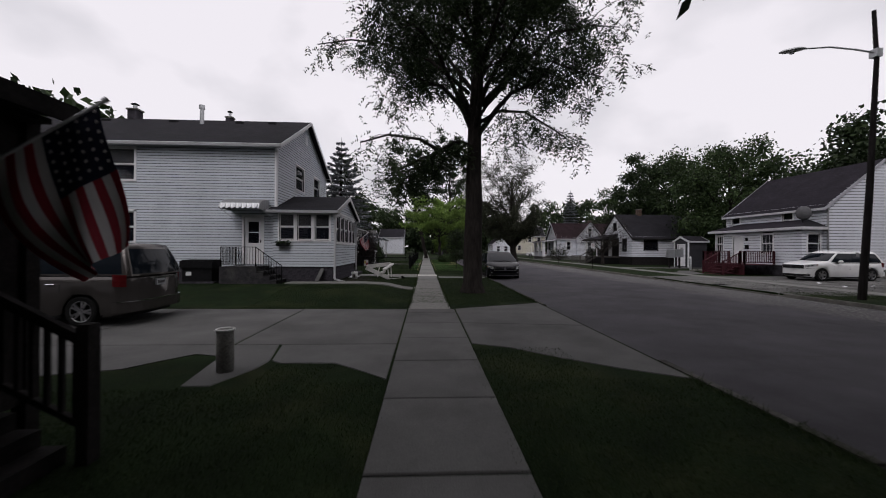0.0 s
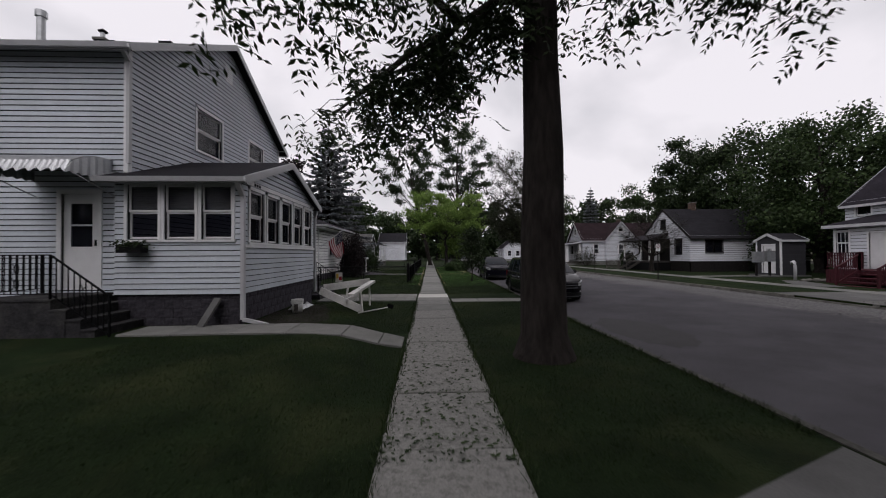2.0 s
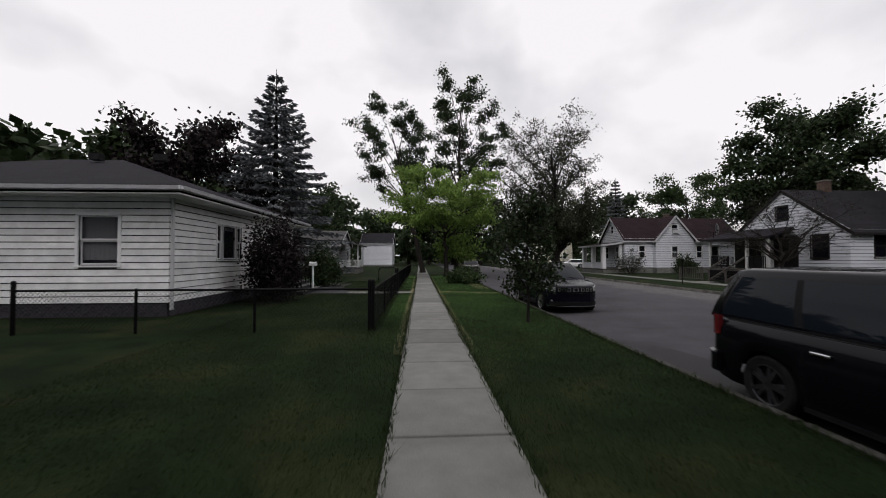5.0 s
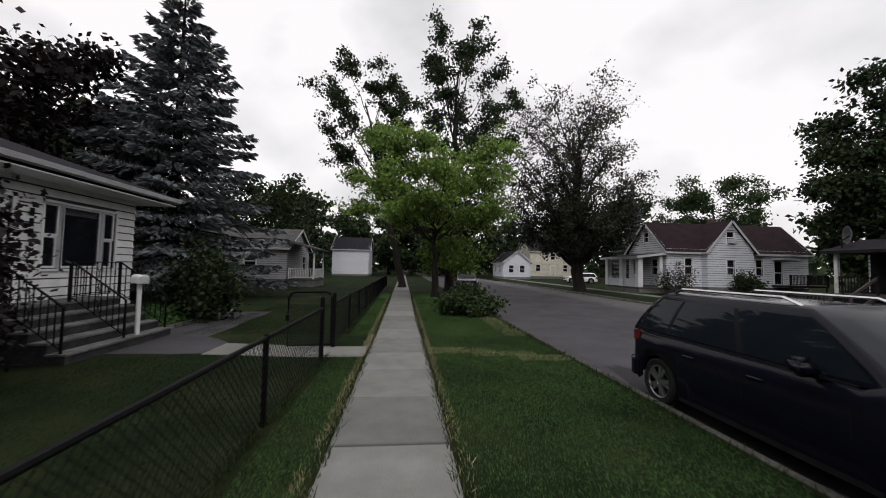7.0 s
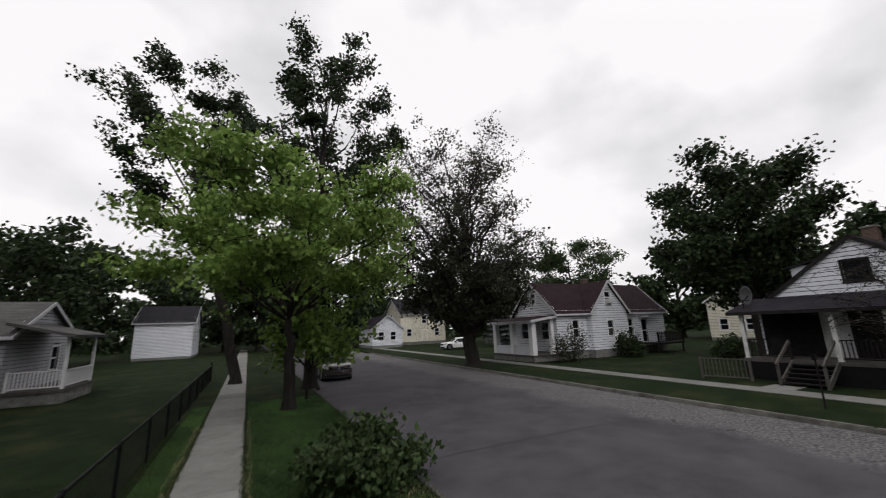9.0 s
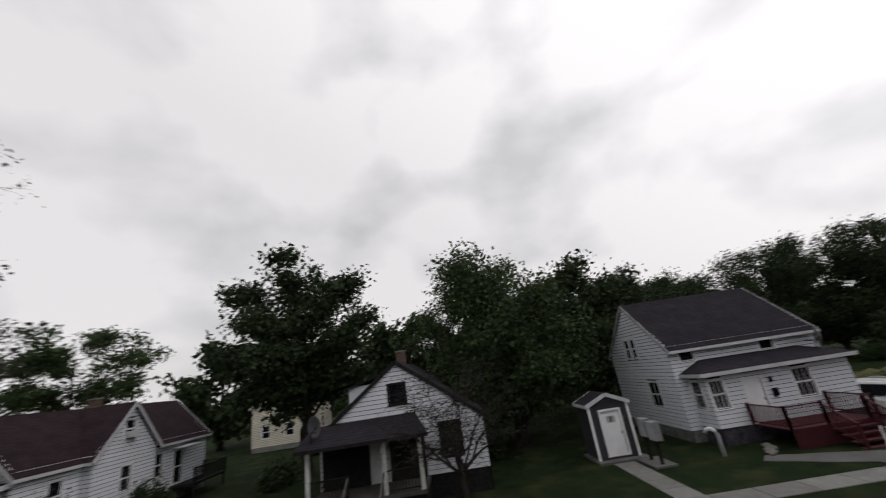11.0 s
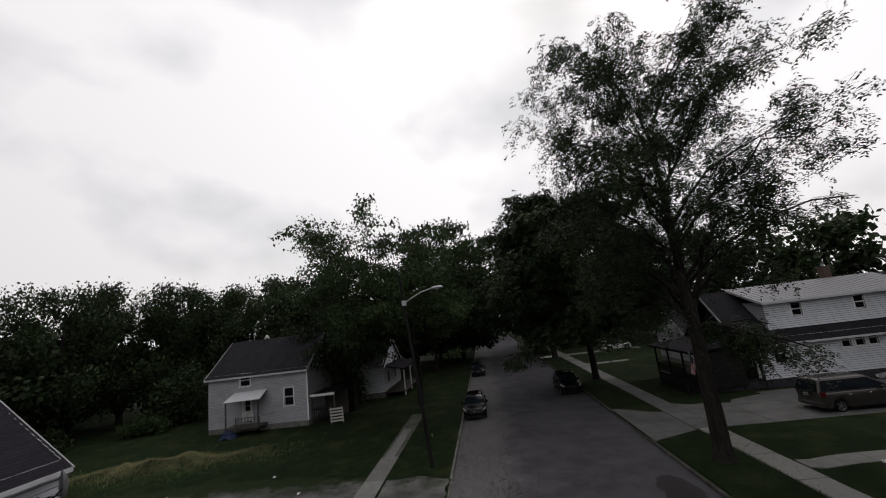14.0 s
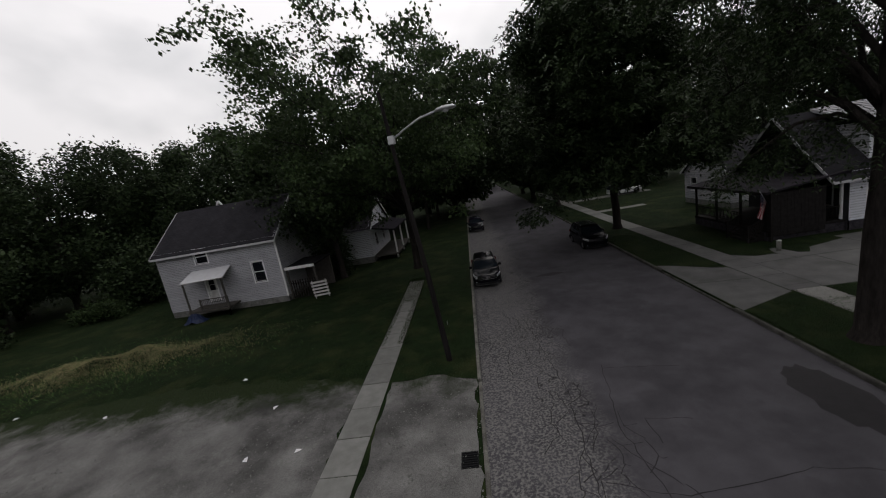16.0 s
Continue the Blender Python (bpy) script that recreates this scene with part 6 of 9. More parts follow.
def build_shed():
    s = thing("garden_shed", "small dark-sided garden shed with white trim and white door", "shed", at=(0, -0.45, 0))
    X0, X1, Y0, Y1, EZ, RZ = 25.5, 27.4, 42.0, 44.0, 2.75, 3.2
    dark = M_SHINGLE_DARK
    m = wall(s, "wall_west", (X0, Y1, 0), (0, -1), Y1 - Y0, 0.1, EZ, [(0.55, 1.5, 0.2, 2.3)], dark, 0.3, gable=((Y1 - Y0) / 2, RZ - 0.03), thick=0.08, lap=0.01)
    door(s, m, 0.55, 1.5, 0.2, 2.3, glass=False)
    part("door_window", boxes((0.8, 1.25, -0.03, -0.018, 1.75, 2.05), m=m), M_GLASS, s)
    wall(s, "wall_south", (X0, Y0, 0), (1, 0), X1 - X0, 0.1, EZ, (), dark, 0.3, thick=0.08, lap=0.01)
    wall(s, "wall_north", (X1, Y1, 0), (-1, 0), X1 - X0, 0.1, EZ, (), dark, 0.3, thick=0.08, lap=0.01)
    wall(s, "wall_east", (X1, Y0, 0), (0, 1), Y1 - Y0, 0.1, EZ, (), dark, 0.3, gable=((Y1 - Y0) / 2, RZ - 0.03), thick=0.08, lap=0.01)
    gable_roof(s, X0, X1, Y0, Y1, EZ, RZ, "x", M_ROOF_X, over=0.15, rake=0.12, thick=0.06)
    for y in (Y0, Y1):
        part("corner_trim", boxes((X0 - 0.03, X0 + 0.06, y - 0.06, y + 0.06, 0.1, EZ)), M_TRIM, s)
    part("base", boxes((X0 - 0.5, X1 + 0.1, Y0 - 0.3, Y1 + 0.2, -0.05, 0.1)), M_DRIVE, s)

# ---------- trees ----------


def bend(a, b, n, sag, rnd, wob):
    """A wavering line from a to b that arches by sag."""
    a, b = Vector(a), Vector(b)
    pts = []
    for i in range(n + 1):
        t = i / n
        p = a.lerp(b, t) + Vector((0, 0, sag * 4 * t * (1 - t)))
        if 0 < i < n:
            p += Vector((rnd.uniform(-wob, wob), rnd.uniform(-wob, wob), rnd.uniform(-wob, wob)))
        pts.append(p)
    return pts


def leaf_quads(centres, size, droop, rng):
    """Diamond leaves at the centres, in random directions; droop pulls their tips down."""
    n = len(centres)
    d = rng.normal(size=(n, 3))
    d[:, 2] -= droop
    d /= np.linalg.norm(d, axis=1)[:, None]
    s = rng.normal(size=(n, 3))
    s -= (s * d).sum(1)[:, None] * d
    s /= np.linalg.norm(s, axis=1)[:, None]
    ln = size * rng.uniform(0.6, 1.35, n)[:, None]
    w = ln * 0.34
    return np.stack([centres, centres + d * ln * 0.45 + s * w, centres + d * ln, centres + d * ln * 0.45 - s * w], axis=1)


def tree(label, base, height, trunk_r, crown, n_leaves, leaf, mat, seed, bark=M_BARK, limbs=12, low=0.3, lean=(0, 0), seconds=9, twigs=4,
         clump=0.3, droop=0.6, name="tree", group="", flat=0.8, round_top=0.75, category="tree", steep=0.55, trunk_top=0.8, fork=0.0, frond=0.0, arch=0.1, inner=0.28, first=0.12, low_shift=(0, 0), hang=0, boughs=(), gaps=0.0, mass=2.6, wobble=0.45, heavy=0.0):
    """A broadleaf tree: tapered trunk, arching limbs, side branches, twigs, and leaves in clusters along the twigs.
    crown: radius and shift; low: where the crown begins, as a share of the height; heavy: how much denser its lower half is."""
    rnd, rng = random.Random(seed), np.random.default_rng(seed)
    t = thing(name, label, category, group, at=base)
    cr, cx, cy = crown
    zb = height * low
    verts, faces = [], []

    def limb(pts, r0, r1, sides):
        radii = [r0 + (r1 - r0) * (i / (len(pts) - 1)) ** 0.8 for i in range(len(pts))]
        v, f = tube_rings(pts, radii, sides, cap=False)
        k = len(verts)
        verts.extend(v)
        faces.extend(tuple(i + k for i in q) for q in f)

    top = Vector((lean[0] + cx * 0.5, lean[1] + cy * 0.5, height * trunk_top))
    trunk = bend((0, 0, 0.4), top, 10, 0, rnd, trunk_r * wobble)
    trunk = [Vector((0, 0, -0.1)), Vector((0, 0, 0.08))] + trunk
    rr = [trunk_r * 1.6, trunk_r * 1.35] + [trunk_r * (1.06 - 0.9 * (i / 10) ** 1.15) for i in range(11)]
    v, f = tube_rings(trunk, rr, 14, cap=False)
    verts.extend(v)
    faces.extend(f)
    tips = []
    for i in range(limbs):
        g = (i + 0.5) / limbs
        zt = zb + (height - zb) * (first + (0.98 - first) * g)
        env = cr * math.sqrt(max(0.05, math.sin(math.pi * (0.16 + round_top * g))))
        ang = i * 2.4 + rnd.uniform(-0.5, 0.5)
        reach = env * rnd.uniform(0.72, 1.05)
        zs = max(zb * 0.85, fork + (height - fork) * 0.3 * g, zt - reach * steep - 0.12 * height)
        f = min(0.98, max(0.05, (zs - 0.4) / (top.z - 0.4)))
        k = 2 + min(9, int(f * 10))
        start = trunk[k].lerp(trunk[min(k + 1, 12)], min(1.0, f * 10 - int(f * 10)))
        near = max(0.0, 1 - g / 0.4)
        end = Vector((cx + math.cos(ang) * reach + low_shift[0] * near, cy + math.sin(ang) * reach + low_shift[1] * near, zt))
        pts = bend(start, end, 6, (reach * arch) * (1 if g > 0.25 else 1.5), rnd, reach * 0.05)
        r0 = max(0.03, trunk_r * (0.46 - 0.34 * f))
        limb(pts, r0, r0 * 0.16, 7)
        for j in range(hang if g < 0.5 else 0):
            s = pts[1 + j % 4].lerp(pts[2 + j % 4], rnd.random())
            e = s + Vector((rnd.gauss(0, 0.7), rnd.gauss(0, 0.7), -rnd.uniform(1.0, 3.2)))
            e.z = max(e.z, zb * rnd.uniform(0.92, 1.15))
            sb = bend(s, e, 4, 0.35, rnd, 0.12)
            limb(sb, 0.022, 0.006, 4)
            for p in sb[1:]:
                for _ in range(2):
                    tips.append((p.x + rnd.gauss(0, 0.3), p.y + rnd.gauss(0, 0.3), p.z + rnd.gauss(0, 0.15)))
        for j in range(seconds):
            q = inner + (1 - inner) * (j + rnd.random()) / seconds
            k2 = min(5, int(q * 6))
            s = pts[k2].lerp(pts[k2 + 1], q * 6 - k2 if q < 1 else 1)
            out = (end - start).normalized() * 0.55 + Vector((rnd.gauss(0, 0.8), rnd.gauss(0, 0.8), rnd.gauss(0.18, 0.55)))
            e = s + out.normalized() * cr * rnd.uniform(0.14, 0.34)
            e.z = min(max(e.z, zb * 0.9), height)
            sb = bend(s, e, 3, 0.08 * cr * 0.3, rnd, 0.05 * cr * 0.3)
            rb = max(0.012, r0 * 0.28 * (1 - 0.5 * q))
            limb(sb, rb, 0.01, 4)
            for w in range(twigs):
                o = sb[1 + w % 3]
                d = Vector((rnd.gauss(0, 1), rnd.gauss(0, 1), rnd.gauss(0.0, 0.6)))
                e2 = o + d.normalized() * (0.35 + 0.06 * cr) * rnd.uniform(0.6, 1.5)
                limb([o, o.lerp(e2, 0.55) + Vector((0, 0, 0.05)), e2], rb * 0.45, 0.005, 3)
                tips.append(tuple(e2))
                tips.append(tuple(o.lerp(e2, 0.6)))
            tips.append(tuple(e))
    for pts in boughs:
        pts = [Vector(p) for p in pts]
        limb(pts, 0.085, 0.025, 8)
        for a, b in zip(pts[1:], pts[2:]):
            for _ in range(3):
                s = a.lerp(b, rnd.random())
                e = s + Vector((rnd.gauss(0, 0.5), rnd.gauss(0, 0.5), -rnd.uniform(0.0, 1.1)))
                sb = bend(s, e, 4, 0.2, rnd, 0.1)
                limb(sb, 0.014, 0.005, 4)
                for p in sb[1:]:
                    tips.append((p.x + rnd.gauss(0, 0.14), p.y + rnd.gauss(0, 0.14), p.z + rnd.gauss(0, 0.1)))
    raw_mesh("trunk", verts, faces, bark, t)
    tips = np.array(tips)
    dens = rng.uniform(0.25, 1.6, len(tips))
    if gaps:
        # leaf masses with open sky between them
        k = 2 * math.pi / mass
        wave = np.sin(k * tips[:, 0] + seed) * np.cos(k * tips[:, 1] * 0.9 + 2.1 * seed) + np.sin(k * 1.2 * tips[:, 2] + 0.7 * seed + 0.8 * np.sin(k * 0.5 * tips[:, 0]))
        dens = dens * np.clip(0.5 + gaps * wave, 0.0, 1.0) ** 2 + 0.002
    dens = dens * (1 + heavy * np.clip(1.15 - tips[:, 2] / (0.55 * height), 0.0, 1.0))
    pick = rng.choice(len(tips), n_leaves, p=dens / dens.sum())
    c = tips[pick] + rng.normal(size=(n_leaves, 3)) * clump * np.array([1, 1, flat])
    c[:, 2] -= rng.exponential(0.12 * droop, n_leaves)
    c[:, 2] = np.maximum(c[:, 2], 0.5)
    quads("crown", frond_quads(c, leaf, frond, droop, rng) if frond else leaf_quads(c, leaf, droop, rng), mat, t)
    return t


def frond_quads(centres, leaf, length, droop, rng, pairs=4):
    """Compound leaves: leaflets in pairs along a drooping stalk at each centre."""
    n = len(centres)
    d = rng.normal(size=(n, 3))
    d[:, 2] = d[:, 2] * 0.5 - droop * 0.5
    d /= np.linalg.norm(d, axis=1)[:, None]
    s = np.cross(d, np.array([0.0, 0.0, 1.0]) + rng.normal(size=(n, 3)) * 0.2)
    s /= np.linalg.norm(s, axis=1)[:, None]
    ln = length * rng.uniform(0.6, 1.25, n)[:, None]
    out = []
    for k in range(pairs):
        f = (k + 1) / pairs
        p = centres + d * ln * f
        p[:, 2] -= (f * f * ln[:, 0]) * 0.35
        for sg in (-1, 1):
            e = d * 0.55 + s * sg + rng.normal(size=(n, 3)) * 0.25
            e[:, 2] -= 0.35
            e /= np.linalg.norm(e, axis=1)[:, None]
            w = np.cross(e, d) + rng.normal(size=(n, 3)) * 0.3
            w = np.cross(e, w)
            w /= np.linalg.norm(w, axis=1)[:, None]
            l2 = leaf * rng.uniform(0.7, 1.25, n)[:, None]
            out.append(np.stack([p, p + e * l2 * 0.45 + w * l2 * 0.19, p + e * l2, p + e * l2 * 0.45 - w * l2 * 0.19], 1))
    return np.concatenate(out)


def spruce(label, base, height, radius, seed, mat=NEEDLES, whorls=26, skirt=0.05, name="spruce_tree"):
    rnd, rng = random.Random(seed), np.random.default_rng(seed)
    t = thing(name, label, "tree", at=base)
    verts, faces = tube_rings([(0, 0, -0.1), (0, 0, height * 0.5), (0, 0, height)], [height * 0.018, height * 0.012, 0.02], 10, False)
    cs = []
    for i in range(whorls):
        f = (i + 0.3) / whorls
        z = height * (skirt + (0.985 - skirt) * f)
        reach = radius * (1 - f) ** 0.9 + 0.12
        n = 9 if f < 0.8 else 6
        for k in range(n):
            a = 2 * math.pi * (k + rnd.random() * 0.7) / n + i
            ln = reach * rnd.uniform(0.62, 1.12)
            rise = ln * (0.12 if f > 0.6 else -0.10)
            p0 = Vector((0, 0, z))
            p1 = Vector((math.cos(a) * ln * 0.6, math.sin(a) * ln * 0.6, z - ln * 0.10))
            p2 = Vector((math.cos(a) * ln, math.sin(a) * ln, z + rise))
            v, fc = tube_rings([p0, p1, p2], [0.05 * (1 - f) + 0.015, 0.03 * (1 - f) + 0.01, 0.006], 4, False)
            kk = len(verts)
            verts.extend(v)
            faces.extend(tuple(q + kk for q in c) for c in fc)
            m = int(30 + ln * 46)
            s = rng.uniform(0.12, 1.0, m)
            base_p = np.array(p0)[None] * (1 - s[:, None]) ** 2 + 2 * (s * (1 - s))[:, None] * np.array(p1)[None] + (s ** 2)[:, None] * np.array(p2)[None]
            side = np.array([-math.sin(a), math.cos(a), 0.0])
            off = rng.normal(size=m) * ln * 0.16 * (1.15 - s)
            p = base_p + side[None] * off[:, None]
            p[:, 2] -= np.abs(off) * 0.35 + rng.uniform(0, 0.1, m)
            d = np.stack([np.full(m, math.cos(a)), np.full(m, math.sin(a)), rng.uniform(-0.9, 0.1, m)], 1) + side[None] * (np.sign(off) * 0.8)[:, None]
            cs.append((p, d))
    raw_mesh("trunk", verts, faces, M_BARK, t)
    p, d = np.concatenate([c[0] for c in cs]), np.concatenate([c[1] for c in cs])
    d /= np.linalg.norm(d, axis=1)[:, None]
    n = len(p)
    s = rng.normal(size=(n, 3))
    s -= (s * d).sum(1)[:, None] * d
    s /= np.linalg.norm(s, axis=1)[:, None]
    ln = height * 0.021 * rng.uniform(0.6, 1.4, n)[:, None]
    quads("needles", np.stack([p, p + d * ln * 0.5 + s * ln * 0.2, p + d * ln, p + d * ln * 0.5 - s * ln * 0.2], 1), mat, t)
    return t


def bush(label, base, rx, ry, h, n, leaf, mat, seed, name="bush"):
    rnd, rng = random.Random(seed), np.random.default_rng(seed)
    t = thing(name, label, "bush", at=base)
    bm = bmesh.new()
    tips = []
    for i in range(26):
        a, r = rnd.random() * 6.28, math.sqrt(rnd.random())
        e = Vector((math.cos(a) * rx * r, math.sin(a) * ry * r, h * (1 - 0.55 * r * r) * rnd.uniform(0.6, 1.0)))
        add_tube(bm, [Vector((e.x * 0.15, e.y * 0.15, -0.02)), Vector((e.x * 0.5, e.y * 0.5, e.z * 0.6)), e], [0.02, 0.013, 0.005], 4, False)
        tips.append(tuple(e))
        tips.append((e.x * 0.8, e.y * 0.8, e.z * 0.6))
    tagged(part("stem", bm, M_BARK, t), kind="stuff")
    tips = np.array(tips)
    c = tips[rng.integers(0, len(tips), n)] + rng.normal(size=(n, 3)) * np.array([rx, ry, h]) * 0.16
    c[:, 2] = np.maximum(c[:, 2], 0.03)
    quads("foliage", leaf_quads(c, leaf, 0.1, rng), mat, t)
    return t


# ---------- vehicles ----------


CAR_SHAPES = {
    # belt, cowl and nose heights as shares of the height; the rest in metres from the ends
    "van": dict(belt=0.60, cowl=0.63, nose=0.475, ws=1.02, wt=2.12, rb=0.05, rt=0.30, wheel=0.34, front=0.93, rear=1.02, cuts=(0.36, 0.70), tall_tail=True),
    "jeep": dict(belt=0.61, cowl=0.655, nose=0.55, ws=1.22, wt=1.98, rb=0.10, rt=0.58, wheel=0.335, front=0.88, rear=0.82, cuts=(0.40, 0.76), tall_tail=False),
    "suv": dict(belt=0.60, cowl=0.645, nose=0.555, ws=1.35, wt=2.15, rb=0.08, rt=0.48, wheel=0.37, front=0.92, rear=0.98, cuts=(0.38, 0.72), tall_tail=True),
}


def car(name, label, at, rz, length, width, height, paint, kind, trim_chrome=True, roof_rails=False, light_rims=True):
    """A car with its nose along local +y: a lofted lower body with wheel arches, and a cabin lofted from the belt line to the roof."""
    c = thing(name, label, "car", at=at, rz=rz)
    S = CAR_SHAPES[kind]
    L, W, H = length / 2, width / 2, height
    belt, cowl, nose, wr = S["belt"] * H, S["cowl"] * H, S["nose"] * H, S["wheel"]
    clear, ws, wt = 0.21, L - S["ws"], L - S["wt"]
    fy, ry = L - S["front"], -L + S["rear"]
    arch = wr + 0.06

    def plan(u, end):
        """Half width and station along the rounded end of the body; u = 0 in the middle, 1 where the side runs straight."""
        a = u * math.pi / 2
        depth = 0.8 if end > 0 else 0.36
        return W * math.sin(a) ** (0.8 if end > 0 else 0.62), end * (L - depth * (1 - math.cos(a)) ** 1.25)

    def half_width(y):
        if abs(y) < L - 0.85:
            return W
        lo, hi = 0.0, 1.0
        for _ in range(30):
            mid = (lo + hi) / 2
            if abs(plan(mid, 1 if y > 0 else -1)[1]) > abs(y):
                lo = mid
            else:
                hi = mid
        return plan(hi, 1 if y > 0 else -1)[0]

    def bonnet(y):
        if y < ws - 0.1:
            return belt
        f = min(1.0, (y - ws + 0.1) / (L - 0.14 - ws + 0.1))
        return cowl + (nose - cowl) * f ** 1.5

    ys = {round(-L + 0.3 * k, 3) for k in range(1, int(2 * L / 0.3))}
    for cy in (fy, ry):
        ys.update(round(cy + arch * math.sin(k / 6 * math.pi / 2), 4) for k in range(-6, 7))
    for u in (0.25, 0.32, 0.39, 0.46, 0.54, 0.62, 0.7, 0.78, 0.86, 0.94):
        ys.update((round(plan(u, 1)[1], 4), round(plan(u, -1)[1], 4)))
    ys.update((ws, ws + 0.12, L - 0.14))
    ys = [y for y in sorted(ys) if -L + 0.004 < y < plan(0.25, 1)[1] + 1e-4]
    ys = [y for i, y in enumerate(ys) if i == 0 or y - ys[i - 1] > 0.008]
    rows = []
    for y in ys:
        w = half_width(y)
        tip = max(0.0, (abs(y) - (L - 0.16)) / 0.16)
        top = (bonnet(y) if y > 0 else belt) - 0.07 * tip ** 2
        zb = clear + 0.10 * max(0.0, (abs(y) - (L - 0.5)) / 0.5)
        flare = 0.0
        for cy in (fy, ry):
            d = abs(y - cy)
            if d < arch:
                zb = max(zb, wr - 0.02 + math.sqrt(max(0.0, arch ** 2 - d * d)))
            flare = max(flare, 0.022 * (1 - min(1.0, d / (arch + 0.12))))
        zm = max(zb + 0.012, 0.42 * H * 0.9)
        zu = max(zm + 0.012, top - 0.16)
        zs = max(zu + 0.012, top - 0.035)
        rows.append([(w * 0.955 + flare, zb), (w * 0.985 + flare, min(zb + 0.05, zm - 0.004)), (w + flare, zm), (w * 0.992 + flare * 0.5, zu), (w * 0.965, zs), (w * 0.90, top + 0.004),
                     (w * 0.62, top + 0.018), (w * 0.3, top + 0.024), (0.0, top + 0.026)])
    grid = [[Vector((x, y, z)) for x, z in r] + [Vector((-x, y, z)) for x, z in r[-2::-1]] for y, r in zip(ys, rows)]
    bm = bmesh.new()
    gv = [[bm.verts.new(p) for p in r] for r in grid]
    for a, b in zip(gv, gv[1:]):
        for j in range(len(a) - 1):
            bm.faces.new((a[j], a[j + 1], b[j + 1], b[j]))
    bm.faces.new(gv[0][::-1])
    bm.faces.new(gv[-1])
    bmesh.ops.recalc_face_normals(bm, faces=bm.faces)
    smooth(part("body", bm, paint, c))
    # cabin: two loops, from the belt to the roof, walked from the windscreen's middle to the rear window's middle
    rb, rt = -L + S["rb"], -L + S["rt"]
    xb, xt = W * 0.93, W * 0.715
    loop = [("w", 0.0), ("w", 0.3), ("w", 0.6), ("w", 0.85), ("w", 0.955), ("s", 0.0), ("s", 0.035)]
    marks = [0.035, *S["cuts"], 0.955]
    for i, (a, b) in enumerate(zip(marks, marks[1:])):
        loop += [("s", a + (b - a) * 0.33), ("s", a + (b - a) * 0.66), ("s", b - (0.012 if i < 2 else 0))]
        if i < 2:
            loop.append(("s", b + 0.012))
    loop += [("s", 1.0), ("r", 0.94), ("r", 0.82), ("r", 0.5), ("r", 0.0)]
    hs = [0.0, 0.07, 0.3, 0.6, 0.88, 1.0]
    z0, z1 = belt - 0.005, H - 0.055

    def spot(kind_, f, h):
        x_side = xb + (xt - xb) * h + 0.035 * 4 * h * (1 - h) * 0.8
        y_front = ws + (wt - ws) * h + 0.05 * 4 * h * (1 - h)
        y_rear = rb + (rt - rb) * h ** 1.3
        z = z0 + (z1 - z0) * h + ((cowl - belt) * (1 - h) if kind_ == "w" else 0.0)
        if kind_ == "w":
            return Vector((x_side * f, y_front + 0.17 * (1 - f ** 2.4) * (1 - 0.35 * h), z))
        if kind_ == "s":
            lift = (cowl - belt) * (1 - h) * max(0.0, 1 - f / 0.05)
            return Vector((x_side * (1 - 0.05 * f ** 4), y_front + (y_rear - y_front) * f, z + lift))
        return Vector((x_side * 0.95 * f, y_rear - 0.10 * (1 - f ** 3), z))

    def glazed(i):
        a, b = loop[i], loop[i + 1]
        if a[0] == b[0] == "w" and b[1] < 0.97:
            return "windshield"
        if a[0] == b[0] == "s" and a[1] > 0.03 and b[1] < 0.96:
            k = sum((a[1] + b[1]) / 2 > q for q in S["cuts"])
            return "pillar%d" % (a[1] > 0.55) if b[1] - a[1] < 0.03 else "side_window%d" % k
        if a[0] == b[0] == "r":
            return "rear_window"
        return None

    skin, panes = bmesh.new(), collections.defaultdict(list)
    for i in range(len(loop) - 1):
        for s in (1, -1):
            for h0, h1 in zip(hs, hs[1:]):
                q = [spot(*loop[i], h0), spot(*loop[i + 1], h0), spot(*loop[i + 1], h1), spot(*loop[i], h1)]
                q = [Vector((p.x * s, p.y, p.z)) for p in q]
                key = glazed(i) if h0 > 0.05 and h1 < 0.9 else None
                if key:
                    panes[(key, s if key[0] in "sp" else 0)].append(q)
                else:
                    skin.faces.new([skin.verts.new(p) for p in q])
    ring = [spot(k, f, 1.0) for k, f in loop]
    ym = (wt + rt) / 2
    prev = [(p, Vector((-p.x, p.y, p.z))) for p in ring]
    for sc, up in ((0.93, 0.03), (0.7, 0.045), (0.35, 0.053), (0.0, 0.055)):
        cur = [Vector((p.x * sc, ym + (p.y - ym) * (0.75 + 0.25 * sc if sc < 0.9 else sc), z1 + up)) for p in ring]
        cur = [(p, Vector((-p.x, p.y, p.z))) for p in cur]
        for (a, a2), (b, b2), (d, d2), (e, e2) in zip(prev, prev[1:], cur[1:], cur):
            for q in ((a, b, d, e), (a2, b2, d2, e2)):
                skin.faces.new([skin.verts.new(p) for p in q])
        prev = cur
    bmesh.ops.remove_doubles(skin, verts=skin.verts, dist=0.001)
    bmesh.ops.dissolve_degenerate(skin, edges=skin.edges, dist=0.0005)
    bmesh.ops.recalc_face_normals(skin, faces=skin.faces)
    smooth(part("cabin", skin, paint, c))
    for (key, s), qs in panes.items():
        bm = bmesh.new()
        for q in qs:
            bm.faces.new([bm.verts.new(p) for p in q])
        bmesh.ops.remove_doubles(bm, verts=bm.verts, dist=0.0005)
        bmesh.ops.recalc_face_normals(bm, faces=bm.faces)
        smooth(part("window_pillar" if key[0] == "p" else key.rstrip("012"), bm, M_BLACK if key[0] == "p" else M_CARGLASS, c))
